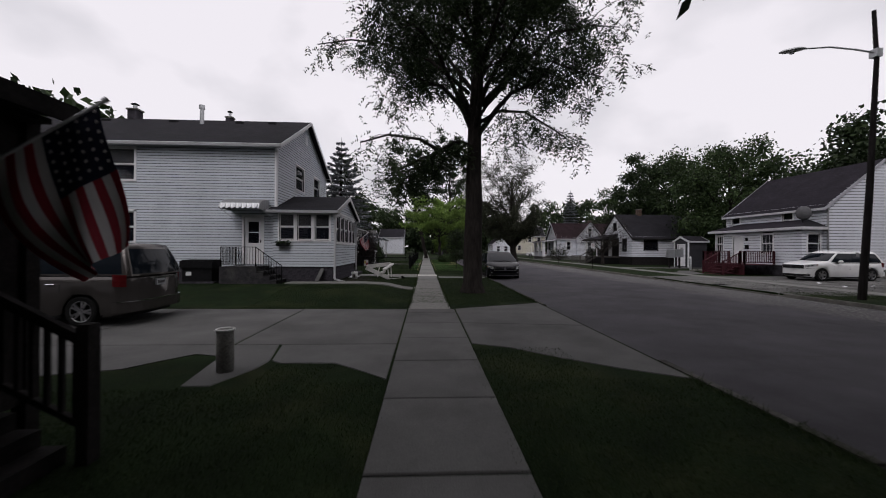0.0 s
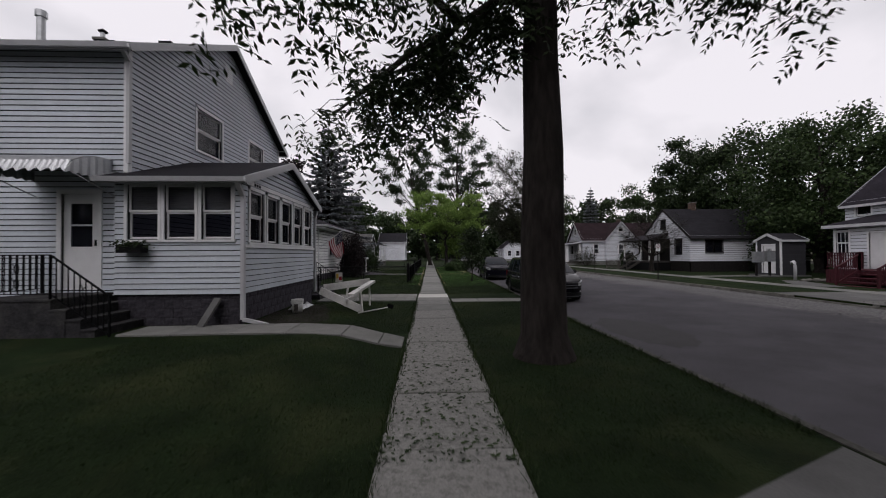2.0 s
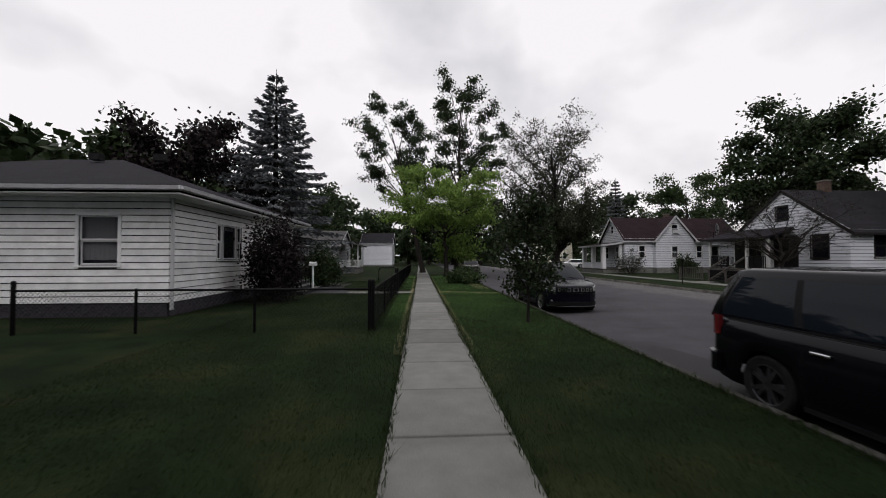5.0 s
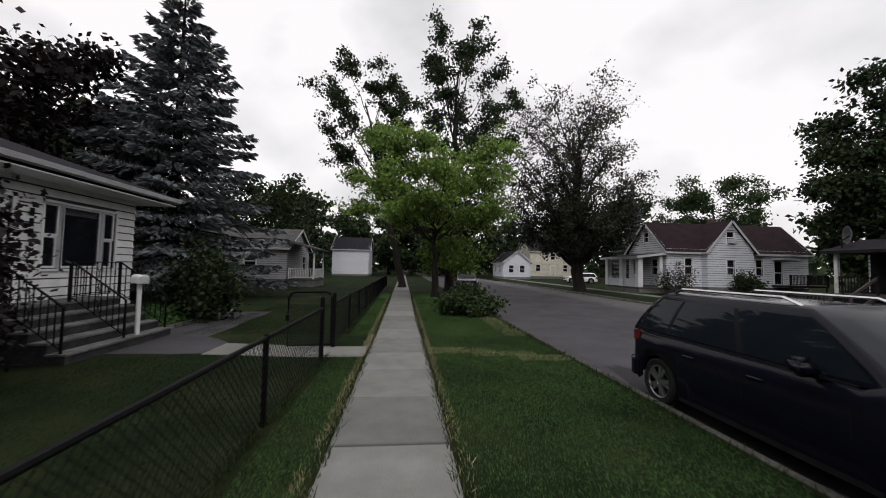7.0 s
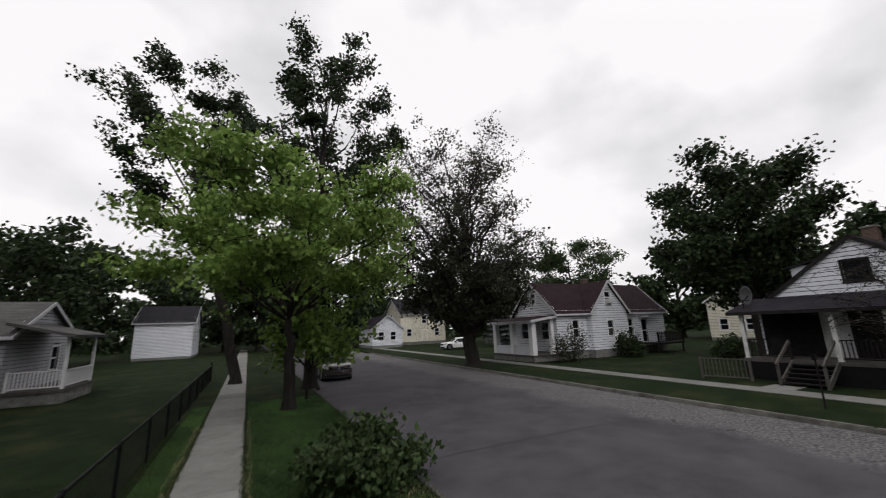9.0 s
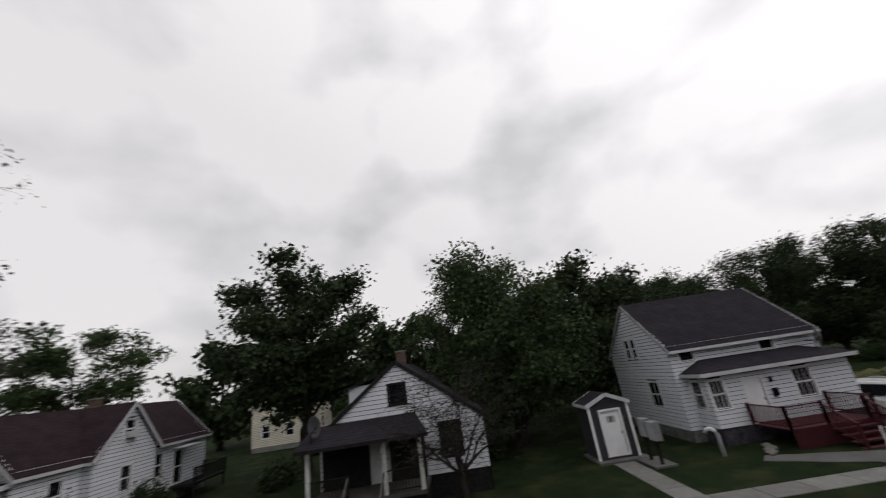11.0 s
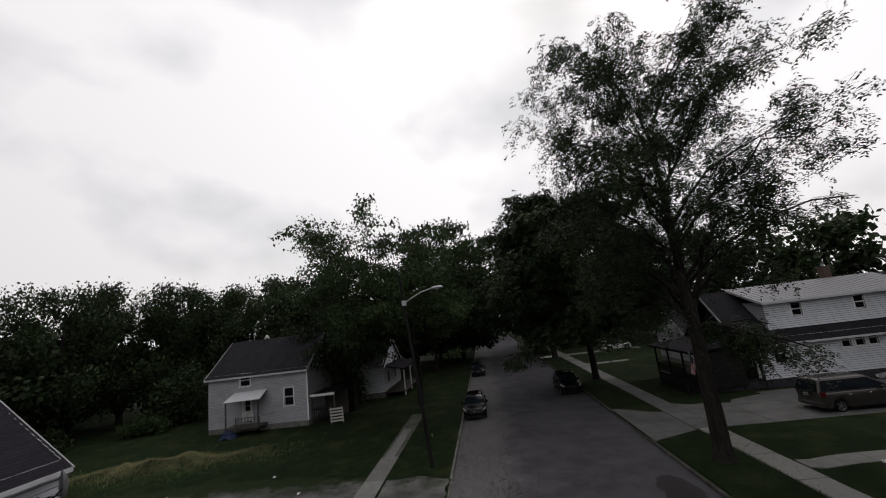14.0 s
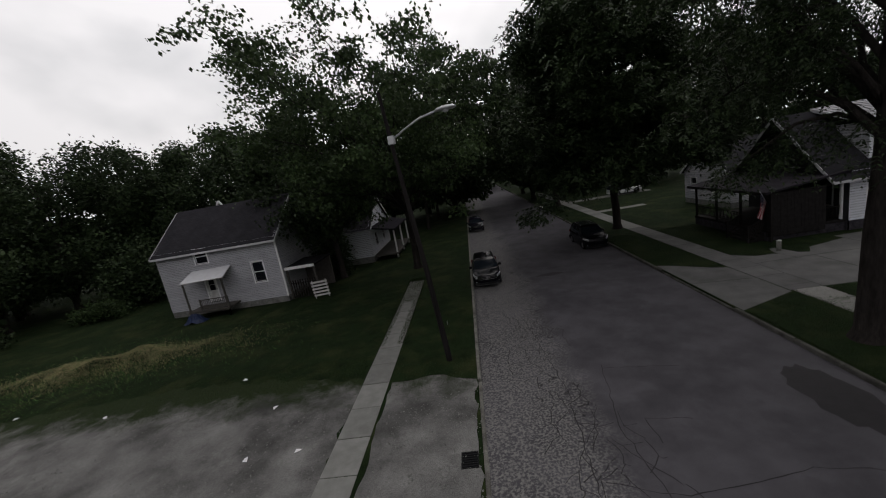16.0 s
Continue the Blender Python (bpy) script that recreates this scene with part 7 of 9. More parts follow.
    part("floor_pan", boxes((-W * 0.84, W * 0.84, -L + 0.3, L - 0.3, clear - 0.04, clear + 0.06), (-W * 0.6, W * 0.6, -L + 0.45, L - 0.45, clear, belt * 0.9)), M_BLACK, c)

    def bent(nm, u0, u1, za, zb, mat, end=1, off=0.006, owner=None, skew=0.0, n=7, taper=0.0, deep=0.05):
        """A panel that follows the rounded nose or tail between u0 and u1; skew lifts, taper thins its outer end."""
        bm_ = bmesh.new()
        cols = []
        for k in range(n + 1):
            f = k / n
            x, y = plan(abs(u0 + (u1 - u0) * f), end)
            x = math.copysign(x, u0 + (u1 - u0) * f)
            v = Vector((x, (y - end * (L - 0.75)) * 1.4, 0)).normalized()
            mid, hw = (za + zb) / 2 + skew * f, (zb - za) / 2 * (1 - taper * f)
            p = Vector((x, y, 0)) + v * off
            d = v * deep
            cols.append([bm_.verts.new(q) for q in (p + Vector((0, 0, mid - hw)), p + Vector((0, 0, mid + hw)), p - d + Vector((0, 0, mid + hw)), p - d + Vector((0, 0, mid - hw)))])
        for a, b in zip(cols, cols[1:]):
            for j in range(4):
                bm_.faces.new((a[j], a[(j + 1) % 4], b[(j + 1) % 4], b[j]))
        bm_.faces.new(cols[0])
        bm_.faces.new(cols[-1][::-1])
        bmesh.ops.recalc_face_normals(bm_, faces=bm_.faces)
        return part(nm, bm_, mat, owner or c)

    # wheels
    tyre = bmesh.new()
    prof = [(wr * 0.68, -0.10), (wr * 0.9, -0.112), (wr, -0.085), (wr, 0.085), (wr * 0.9, 0.112), (wr * 0.68, 0.10)]
    seg = 30
    rr = [[tyre.verts.new((w, r * math.cos(2 * math.pi * k / seg), r * math.sin(2 * math.pi * k / seg))) for r, w in prof] for k in range(seg)]
    for k in range(seg):
        for j in range(len(prof)):
            tyre.faces.new((rr[k][j], rr[k][(j + 1) % 6], rr[(k + 1) % seg][(j + 1) % 6], rr[(k + 1) % seg][j]))
    tyre_me = bpy.data.meshes.new("tyre")
    bmesh.ops.recalc_face_normals(tyre, faces=tyre.faces)
    tyre.to_mesh(tyre_me)
    tyre.free()
    tyre_me.materials.append(M_RUBBER)
    rim = bmesh.new()
    R = wr * 0.68
    add_tube(rim, [(0.0, 0, 0), (0.088, 0, 0)], 0.055, 12)
    for k in range(5):
        for o in (-0.10, 0.10):
            a, b = 2 * math.pi * k / 5 + o * 1.5, 2 * math.pi * k / 5 + o * 1.9
            beam(rim, (0.08, 0.04 * math.cos(a), 0.04 * math.sin(a)), (0.075, R * math.cos(b), R * math.sin(b)), 0.045, 0.03, up=(1, 0, 0))
    add_tube(rim, [(0.085, R * math.cos(2 * math.pi * k / 30), R * math.sin(2 * math.pi * k / 30)) for k in range(31)], 0.016, 6, False)
    rim_me = bpy.data.meshes.new("rim")
    rim.to_mesh(rim_me)
    rim.free()
    rim_me.materials.append(M_RIM if light_rims else M_RIM_DARK)
    hub = bmesh.new()
    add_tube(hub, [(-0.06, 0, 0), (0.02, 0, 0)], R * 0.97, 24)
    hub_me = bpy.data.meshes.new("brake_disc")
    hub.to_mesh(hub_me)
    hub.free()
    hub_me.materials.append(M_BLACK)
    for y in (fy, ry):
        for s in (-1, 1):
            wh = new("wheel", tyre_me)
            wh.parent = c
            wh.matrix_basis = pose(s * (W - 0.11), y, wr, 0, 0, 0 if s > 0 else 180)
            for nm, me in (("rim", rim_me), ("brake_disc", hub_me)):
                new(nm, me).parent = wh
    # lamps, grille, bumpers, mirrors, seams
    zl = nose - 0.10
    for s in (-1, 1):
        lamp = bent("headlight", s * 0.44, s * 0.9, zl - 0.085, zl + 0.07, M_LAMP, skew=0.085, taper=0.25)
        bent("lamp_reflector", s * 0.52, s * 0.60, zl - 0.03, zl + 0.04, M_CHROME, off=0.012, owner=lamp, skew=0.01, n=3)
        bent("lamp_reflector", s * 0.65, s * 0.73, zl + 0.0, zl + 0.05, M_CHROME, off=0.012, owner=lamp, skew=0.01, n=3)
        bent("indicator", s * 0.85, s * 0.895, zl + 0.05, zl + 0.1, M_AMBER, off=0.011, owner=lamp, n=2)
        bent("fog_lamp", s * 0.52, s * 0.57, clear + 0.2, clear + 0.245, M_LAMP, off=0.008, n=3)
        if S["tall_tail"]:
            bent("tail_light", s * 0.62, s * 0.98, belt - 0.24, belt + 0.02, M_TAIL, end=-1, off=0.012, skew=0.02)
        else:
            bent("tail_light", s * 0.6, s * 0.99, belt - 0.17, belt - 0.02, M_TAIL, end=-1, off=0.012, skew=0.03)
        a, b = sorted((s * (W - 0.02), s * (W + 0.2)))
        bm = boxes((a, b, ws - 0.62, ws - 0.46, belt + 0.01, belt + 0.18))
        bmesh.ops.bevel(bm, geom=bm.edges[:], offset=0.045, segments=3, affect="EDGES")
        for v in bm.verts:
            v.co.y -= 0.12 * abs(abs(v.co.x) - W) + (0.05 if v.co.z > belt + 0.1 else 0)
        mir = smooth(part("mirror", bm, paint, c))
        part("mirror_foot", boxes((*sorted((s * (W * 0.90), s * (W + 0.02))), ws - 0.6, ws - 0.5, belt - 0.005, belt + 0.05)), M_BLACK, mir)
        y_f, y_r = ws - 0.28, ry + arch + 0.03
        y_b = y_f + (y_r - y_f) * 0.52
        for y in (y_f, y_b, y_r):
            part("door_seam", boxes((*sorted((s * (W - 0.02), s * (W + 0.0025))), y, y + 0.009, 0.46 * H * 0.75, belt - 0.18)), M_BLACK, c)
        for y in (y_b + 0.08, y_r + 0.10):
            bm = boxes((*sorted((s * (W * 0.985), s * (W + 0.028))), y, y + 0.19, belt - 0.20, belt - 0.165))
            bmesh.ops.bevel(bm, geom=bm.edges[:], offset=0.01, segments=1, affect="EDGES")
            part("door_handle", bm, M_CHROME if kind == "van" and trim_chrome else paint, c)
        part("sill_trim", boxes((*sorted((s * (W * 0.9), s * (W * 0.985))), ry + arch + 0.02, fy - arch - 0.02, clear - 0.01, clear + 0.07)), M_BLACK, c)
        part("belt_moulding", beams((Vector((s * (W * 0.945), ws - 0.25, belt + 0.004)), Vector((s * (W * 0.93), rb + 0.35, belt + 0.004)), 0.012, 0.022)), M_BLACK, c)
    gr = bent("grille", -0.41, 0.41, zl - (0.10 if kind == "jeep" else 0.15), zl + 0.045, M_BLACK, n=12, off=0.004)
    bright = M_CHROME if trim_chrome else M_BLACK
    if kind == "jeep":
        for k in range(7):
            u = -0.33 + 0.66 * k / 6
            bent("grille_bar", u - 0.035, u + 0.035, zl - 0.085, zl + 0.035, bright, off=0.014, owner=gr, n=2)
            bent("grille_slot", u - 0.018, u + 0.018, zl - 0.07, zl + 0.02, M_BLACK, off=0.018, owner=gr, n=2)
    else:
        for a, b in ((zl + 0.035, zl + 0.058), (zl - 0.055, zl - 0.032), (zl - 0.16, zl - 0.132)):
            bent("grille_bar", -0.415, 0.415, a, b, bright, off=0.014, owner=gr, n=12)
        bent("grille_bar", -0.02, 0.02, zl - 0.15, zl + 0.06, bright, off=0.016, owner=gr, n=3)
    bent("air_intake", -0.62, 0.62, clear + 0.08, clear + 0.19, M_BLACK, n=12, off=0.005)
    bent("front_lip", -0.7, 0.7, clear + 0.035, clear + 0.058, bright, n=12, off=0.014)
    bent("bumper_crease", -0.9, 0.9, zl - 0.16, zl - 0.145, M_BLACK, n=14, off=0.002)
    bent("rear_bumper", -0.99, 0.99, clear + 0.1, clear + 0.34, paint, end=-1, n=14, off=0.05, deep=0.12)
    bent("rear_lip", -0.85, 0.85, clear + 0.33, clear + 0.35, bright, end=-1, n=14, off=0.054)
    pl = part("number_plate", boxes((-0.15, 0.15, -L - 0.03, -L + 0.02, belt - 0.26, belt - 0.11)), M_PLATE, c)
    part("plate_bars", boxes(*[(-0.11 + 0.035 * k, -0.09 + 0.035 * k, -L - 0.034, -L - 0.03, belt - 0.22, belt - 0.15) for k in range(7)]), M_BLACK, pl)
    part("tailgate_trim", boxes((-W * 0.36, W * 0.36, -L - 0.028, -L + 0.02, belt - 0.085, belt - 0.06)), M_CHROME, c)
    for x0, x1 in ((-0.62, -0.02), (0.0, 0.55)):
        part("wiper", beams((Vector((x0 * W, ws + 0.13, cowl + 0.03)), Vector((x1 * W, ws + 0.05, cowl + 0.075)), 0.018, 0.014)), M_BLACK, c)
    if roof_rails:
        for s in (-1, 1):
            x = s * xt * 0.9
            part("roof_rail", tubes(([(x, rt + 0.2, H - 0.03), (x, rt + 0.35, H + 0.045), (x, wt - 0.35, H + 0.045), (x, wt - 0.15, H - 0.03)], 0.017)), M_CHROME, c)
    return c


# ---------- street furniture and small things ----------


def flag(name, label, at, along, length, drop, seed, pole, spread=0.45):
    """A striped flag that hangs in folds from a slanting pole. along: the horizontal way from the hoist to the fly."""
    f = thing(name, label, "flag")
    a, b = Vector(pole[0]), Vector(pole[1])
    part("pole", tubes(([a, b], 0.014), ([b, b + (b - a).normalized() * 0.05], 0.028)), M_WHITE_METAL, f)
    d = (b - a).normalized()
    rnd = random.Random(seed)
    ph = rnd.random() * 6
    NU, NV = 26, 18

    def point(u, v):
        # u runs along the pole from its tip, v falls away from it
        p = b - d * (0.04 + u * drop)
        sway = 0.07 * math.sin(5.2 * u + 3.0 * v + ph) * v + 0.04 * math.sin(11 * u - 4 * v) * v
        out = Vector(along) * (v * length * spread) + Vector((0, 0, -1)) * (v * length * 0.86)
        n = Vector(along).cross(Vector((0, 0, 1))).normalized()
        return p + out + n * sway * 1.6 + d * ((0.16 * math.sin(2.2 * v) + 0.5 * u * v ** 1.3) * v * drop)

    for nm, mat, pick in (("red_stripes", M_RED, 0), ("white_stripes", M_WHITE_CLOTH, 1), ("star_field", M_BLUE, 2)):
        bm = bmesh.new()
        for i in range(NU):
            for j in range(NV):
                k = 2 if i < NU * 7 / 13 and j < NV * 0.42 else int(i / NU * 13) % 2
                if k == pick:
                    bm.faces.new([bm.verts.new(point(x / NU, y / NV)) for x, y in ((i, j), (i + 1, j), (i + 1, j + 1), (i, j + 1))])
        bmesh.ops.remove_doubles(bm, verts=bm.verts, dist=0.0008)
        smooth(part(nm, bm, mat, f))
    stars = bmesh.new()
    for r in range(6):
        for q in range(6):
            u, v = (r + 0.5) / 6 * 7 / 13, (q + 0.5 + 0.3 * (r % 2)) / 6 * 0.40
            p = point(u, v)
            e1 = (point(u + 0.02, v) - p).normalized()
            e2 = (point(u, v + 0.02) - p).normalized()
            n = e1.cross(e2).normalized()
            for s in (-1, 1):
                ring = [stars.verts.new(p + n * (0.004 * s) + (e1 * math.cos(t * math.pi / 5) + e2 * math.sin(t * math.pi / 5)) * (0.024 if t % 2 == 0 else 0.01)) for t in range(10)]
                stars.faces.new(ring)
    tagged(part("stars", stars, M_WHITE_CLOTH, f), kind="stuff")
    return f


def utility_pole():
    p = thing("street_lamp", "tall weathered wooden pole with a cobra-head street lamp", "street lamp", at=(16.0, 19.2, 0))
    part("pole", tubes(([(0, 0, -0.2), (0.27, 0, 4), (0.66, 0.12, 9), (0.76, 0.3, 10.9)], [0.13, 0.105, 0.075, 0.065]), sides=14), M_POLE, p)
    arm = [(0.62, 0.1, 9.2), (0.1, 0.36, 9.45), (-0.55, 0.69, 9.7), (-1.25, 1.05, 9.8)]
    part("arm", tubes((arm, 0.035), sides=8), M_GALV, p)
    part("bracket", boxes((0.52, 0.76, 0.0, 0.26, 9.05, 9.35)), M_GALV, p)
    verts, faces = tube_rings([(-1.18, 1.01, 9.8), (-1.29, 1.07, 9.82), (-1.5, 1.18, 9.82), (-1.8, 1.33, 9.8), (-1.92, 1.39, 9.78)], [0.05, 0.11, 0.15, 0.12, 0.03], 12)
    verts = [Vector((v.x, v.y, 9.8 + (v.z - 9.8) * 0.6)) for v in verts]
    head = raw_mesh("lamp_head", verts, faces, M_GALV, p)
    part("lens", tubes(([(-1.55, 1.2, 9.67), (-1.55, 1.2, 9.75)], [0.07, 0.13]), sides=12), M_LAMP, head)
    part("pole_tag", boxes((-0.18, -0.165, -0.05, 0.05, 1.6, 1.75)), M_GALV, p)


def chain_fence(name, label, a, b, h=1.0, gap=2.45, mesh=0.10):
    """Black chain-link between posts, with a top rail; the wires cross as diamonds."""
    f = thing(name, label, "fence")
    a, b = Vector((*a, 0)), Vector((*b, 0))
    d = (b - a).normalized()
    L = (b - a).length
    n = max(1, round(L / gap))
    for i in range(n + 1):
        p = a + d * (L * i / n)
        r = 0.046 if i in (0, n) else 0.034
        hh = h + (0.2 if i in (0, n) else 0.02)
        part("post", tubes(([p + Vector((0, 0, -0.1)), p + Vector((0, 0, hh)), p + Vector((0, 0, hh + 0.03))], [r, r, r * 0.5])), M_IRON, f)
    part("top_rail", tubes(([a + Vector((0, 0, h)), b + Vector((0, 0, h))], 0.027)), M_IRON, f)
    part("mesh", wire_net(a, d, L, 0.04, h, mesh), M_IRON, f, "black chain-link wire")
    return f


def wire_net(a, d, L, z0, z1, mesh):
    bm = bmesh.new()
    H = z1 - z0
    k = -int(H / mesh) - 1
    side = Vector((-d.y, d.x, 0))
    while k * mesh < L:
        for s in (1, -1):
            u0, u1 = k * mesh, k * mesh + H
            za, zb = (z0, z1) if s > 0 else (z1, z0)
            if u0 < 0:
                za, u0 = za + (zb - za) * (0 - u0) / H, 0
            if u1 > L:
                zb = za + (zb - za) * (L - u0) / (u1 - u0)
                u1 = L
            if u1 > u0 + 0.01:
                off = side * (0.004 * s)
                beam(bm, a + d * u0 + off + Vector((0, 0, za)), a + d * u1 + off + Vector((0, 0, zb)), 0.0045, 0.0045)
        k += 1
    return bm


def open_gate():
    g = thing("fence_gate", "open black chain-link gate with a rounded tube frame", "gate", at=(-1.46, 48.66, 0), rz=191)
    w, h = 0.94, 1.24
    pts = [(0.03, 0, 0.08), (0.03, 0, h - 0.14), (0.07, 0, h - 0.04), (0.16, 0, h), (w - 0.13, 0, h), (w - 0.04, 0, h - 0.04), (w, 0, h - 0.14), (w, 0, 0.08), (0.03, 0, 0.08)]
    part("gate_frame", tubes((pts, 0.026)), M_IRON, g)
    part("mesh", wire_net(Vector((0.04, 0, 0)), Vector((1, 0, 0)), w - 0.06, 0.09, h - 0.03, 0.11), M_IRON, g)
    part("hinge", boxes((-0.03, 0.06, -0.03, 0.03, 0.25, 0.3), (-0.03, 0.06, -0.03, 0.03, 0.95, 1.0)), M_IRON, g)
    part("latch", boxes((w - 0.03, w + 0.05, -0.02, 0.02, 0.62, 0.74)), M_IRON, g)


def road_sign(name, label, at, h, plate):
    s = thing(name, label, "road sign", at=at)
    part("post", boxes((-0.03, 0.03, -0.012, 0.012, -0.2, h), (-0.012, 0.012, -0.03, 0.0, -0.2, h)), M_POLE, s)
    if plate:
        pl = part("plate", boxes((-0.15, 0.15, -0.028, -0.022, h - 0.5, h - 0.02)), M_TRIM, s)
        ring = [(0.1 * math.cos(2 * math.pi * k / 20), -0.031, h - 0.17 + 0.1 * math.sin(2 * math.pi * k / 20)) for k in range(21)]
        part("ring", tubes((ring, 0.012), sides=5), M_RED, pl)
        part("bar", boxes((-0.1, 0.1, -0.033, -0.03, h - 0.30, h - 0.285), (-0.1, 0.1, -0.033, -0.03, h - 0.36, h - 0.345), (-0.02, 0.02, -0.033, -0.03, h - 0.24, h - 0.1)), M_IRON, pl)
    else:
        part("meter_head", boxes((-0.06, 0.06, -0.05, 0.05, h - 0.05, h + 0.12)), M_IRON, s)
    return s


def utility_boxes():
    u = thing("utility_pedestal", "two grey meter boxes on wooden posts on a concrete pad", "utility box", at=(24.1, 41.45, 0))
    part("pad", boxes((-0.9, 0.9, -0.5, 0.5, -0.05, 0.08)), M_DRIVE, u)
    for x in (-0.55, 0.45):
        part("post", boxes((x - 0.06, x + 0.06, -0.06, 0.06, 0.08, 1.5)), M_POLE, u)
    for a, b, z in ((-0.8, -0.15, 1.3), (0.1, 0.7, 1.35)):
        bx = part("box", boxes((a, b, -0.22, 0.1, z - 0.25, z + 0.5)), M_GALV, u)
        part("lid", boxes((a - 0.02, b + 0.02, -0.25, 0.13, z + 0.5, z + 0.53)), M_GALV, bx)


def white_vent():
    v = thing("white_vent_pipe", "bent white plastic vent pipe beside the shed", "pipe", at=(23.6, 38.6, 0))
    pts = [(0, 0, -0.1), (0, 0, 0.9), (0.02, 0.05, 1.05), (0.1, 0.2, 1.15), (0.16, 0.36, 1.12), (0.2, 0.42, 0.98)]
    smooth(part("pipe", tubes((pts, 0.09), sides=12), M_WHITE_METAL, v))


def bollard():
    b = thing("concrete_bollard", "pale round concrete-filled pipe bollard with a chipped top", "bollard", at=(-3.0, 11.58, 0))
    smooth(part("pipe", tubes(([(0, 0, -0.2), (0, 0, 0.6), (0, 0, 0.62)], [0.115, 0.115, 0.10]), sides=20), M_WORN, b))
    ring = [(0.115 * math.cos(2 * math.pi * k / 20), 0.115 * math.sin(2 * math.pi * k / 20), 0.61) for k in range(21)]
    part("rim", tubes((ring, 0.016), sides=6), M_TRIM_OLD, b)


def bucket():
    b = thing("plastic_bucket", "dirty white plastic bucket standing by the foundation", "bucket", at=(-3.72, 25.35, 0.22))
    bm = tubes(([(0, 0, 0), (0, 0, 0.36), (0, 0, 0.362), (0, 0, 0.03)], [0.13, 0.152, 0.142, 0.12]), sides=24)
    smooth(part("pail", bm, M_TRIM_OLD, b))
    for z in (0.27, 0.31, 0.35):
        ring = [(0.155 * math.cos(2 * math.pi * k / 24), 0.155 * math.sin(2 * math.pi * k / 24), z) for k in range(25)]
        part("rib", tubes((ring, 0.007), sides=5), M_TRIM_OLD, b)
    part("label", boxes((-0.04, 0.06, -0.158, -0.148, 0.07, 0.24)), M_GREY_WOOD, b)
    hd = [(0.15 * math.cos(t * math.pi / 10), -0.1 - 0.05 * math.sin(t * math.pi / 10), 0.33 - 0.12 * math.sin(t * math.pi / 10)) for t in range(11)]
    part("handle", tubes((hd, 0.004), sides=5), M_GALV, b)


def white_frame():
    """The knocked-over white trestle of boards on the lawn."""
    f = thing("white_trestle", "white-painted wooden trestle lying tipped over on the lawn", "trestle")
    rows = [((-2.16, 24.7, 0.74), (-1.95, 27.05, 0.92), 0.16, 0.07), ((-3.25, 26.2, 0.80), (-2.06, 27.1, 0.92), 0.045, 0.2),
            ((-3.2, 25.65, 0.78), (-2.02, 25.42, 0.27), 0.045, 0.2), ((-2.0, 25.42, 0.2), (-2.08, 25.5, 0.84), 0.2, 0.045),
            ((-2.0, 26.75, 0.2), (-2.02, 26.8, 0.9), 0.08, 0.045), ((-2.7, 26.45, 0.2), (-2.6, 26.5, 0.86), 0.09, 0.045),
            ((-2.45, 25.35, 0.5), (-2.3, 26.6, 0.55), 0.04, 0.12)]
    for a, b, w, h in rows:
        part("board", beams((a, b, w, h)), M_LUMBER, f)


def garden_hoe():
    g = thing("garden_hoe", "long-handled garden hoe lying in the grass", "tool")
    part("handle", tubes(([(-2.02, 24.95, 0.25), (-1.4, 26.3, 0.2)], 0.014)), M_LUMBER, g)
    part("blade", boxes((-0.1, 0.1, -0.03, 0.0, -0.02, 0.1), m=pose(-1.36, 26.4, 0.18, 0, 20, 35)), M_IRON, g)


def black_mailbox(at, rz):
    b = thing("mailbox", "black metal mailbox on a dark post by the steps", "mailbox", at=at, rz=rz)
    bm = bmesh.new()
    pts = [(-0.1, 0), (0.1, 0), (0.1, 0.12)] + [(0.1 * math.cos(t), 0.12 + 0.08 * math.sin(t)) for t in (0.5, 1.0, 1.57, 2.1, 2.6)] + [(-0.1, 0.12)]
    prism(bm, pts, -0.24, 0.24, pose(0, 0, 1.05))
    part("box", bm, M_IRON, b)
    part("post", boxes((-0.05, 0.05, -0.05, 0.05, 0, 1.05)), M_IRON, b)


def white_mailbox():
    b = thing("white_mailbox", "small white metal mailbox on a thin white post", "mailbox", at=(-5.85, 49.15, 0), rz=55)
    bm = bmesh.new()
    pts = [(-0.09, 0), (0.09, 0), (0.09, 0.12)] + [(0.09 * math.cos(t), 0.12 + 0.08 * math.sin(t)) for t in (0.5, 1.0, 1.57, 2.1, 2.6)] + [(-0.09, 0.12)]
    prism(bm, pts, -0.22, 0.22, pose(0, 0, 1.34))
    bx = part("box", bm, M_TRIM, b)
    part("flap", boxes((-0.085, 0.085, -0.232, -0.221, 1.35, 1.5)), M_WHITE_METAL, bx)
    part("post", boxes((-0.035, 0.035, -0.035, 0.035, 0, 1.34)), M_TRIM, b)


def garden_flag():
    g = thing("garden_flag", "small printed yellow and red garden flag on a wire stand", "flag", at=(-4.32, 31.85, 0.0), rz=20)
    part("stand", tubes(([(0, 0, -0.05), (0, 0, 1.0), (0.32, 0, 1.0)], 0.006)), M_IRON, g)
    cloth = thing_cloth(0.3, 0.42)
    part("cloth", cloth, M_WHITE_CLOTH, g)
    part("patch", boxes((0.04, 0.14, -0.016, -0.012, 0.72, 0.93)), material("flag_yellow", (0.4, 0.28, 0.05), 0.8), g)
    part("patch", boxes((0.16, 0.28, -0.016, -0.012, 0.64, 0.8)), M_RED, g)


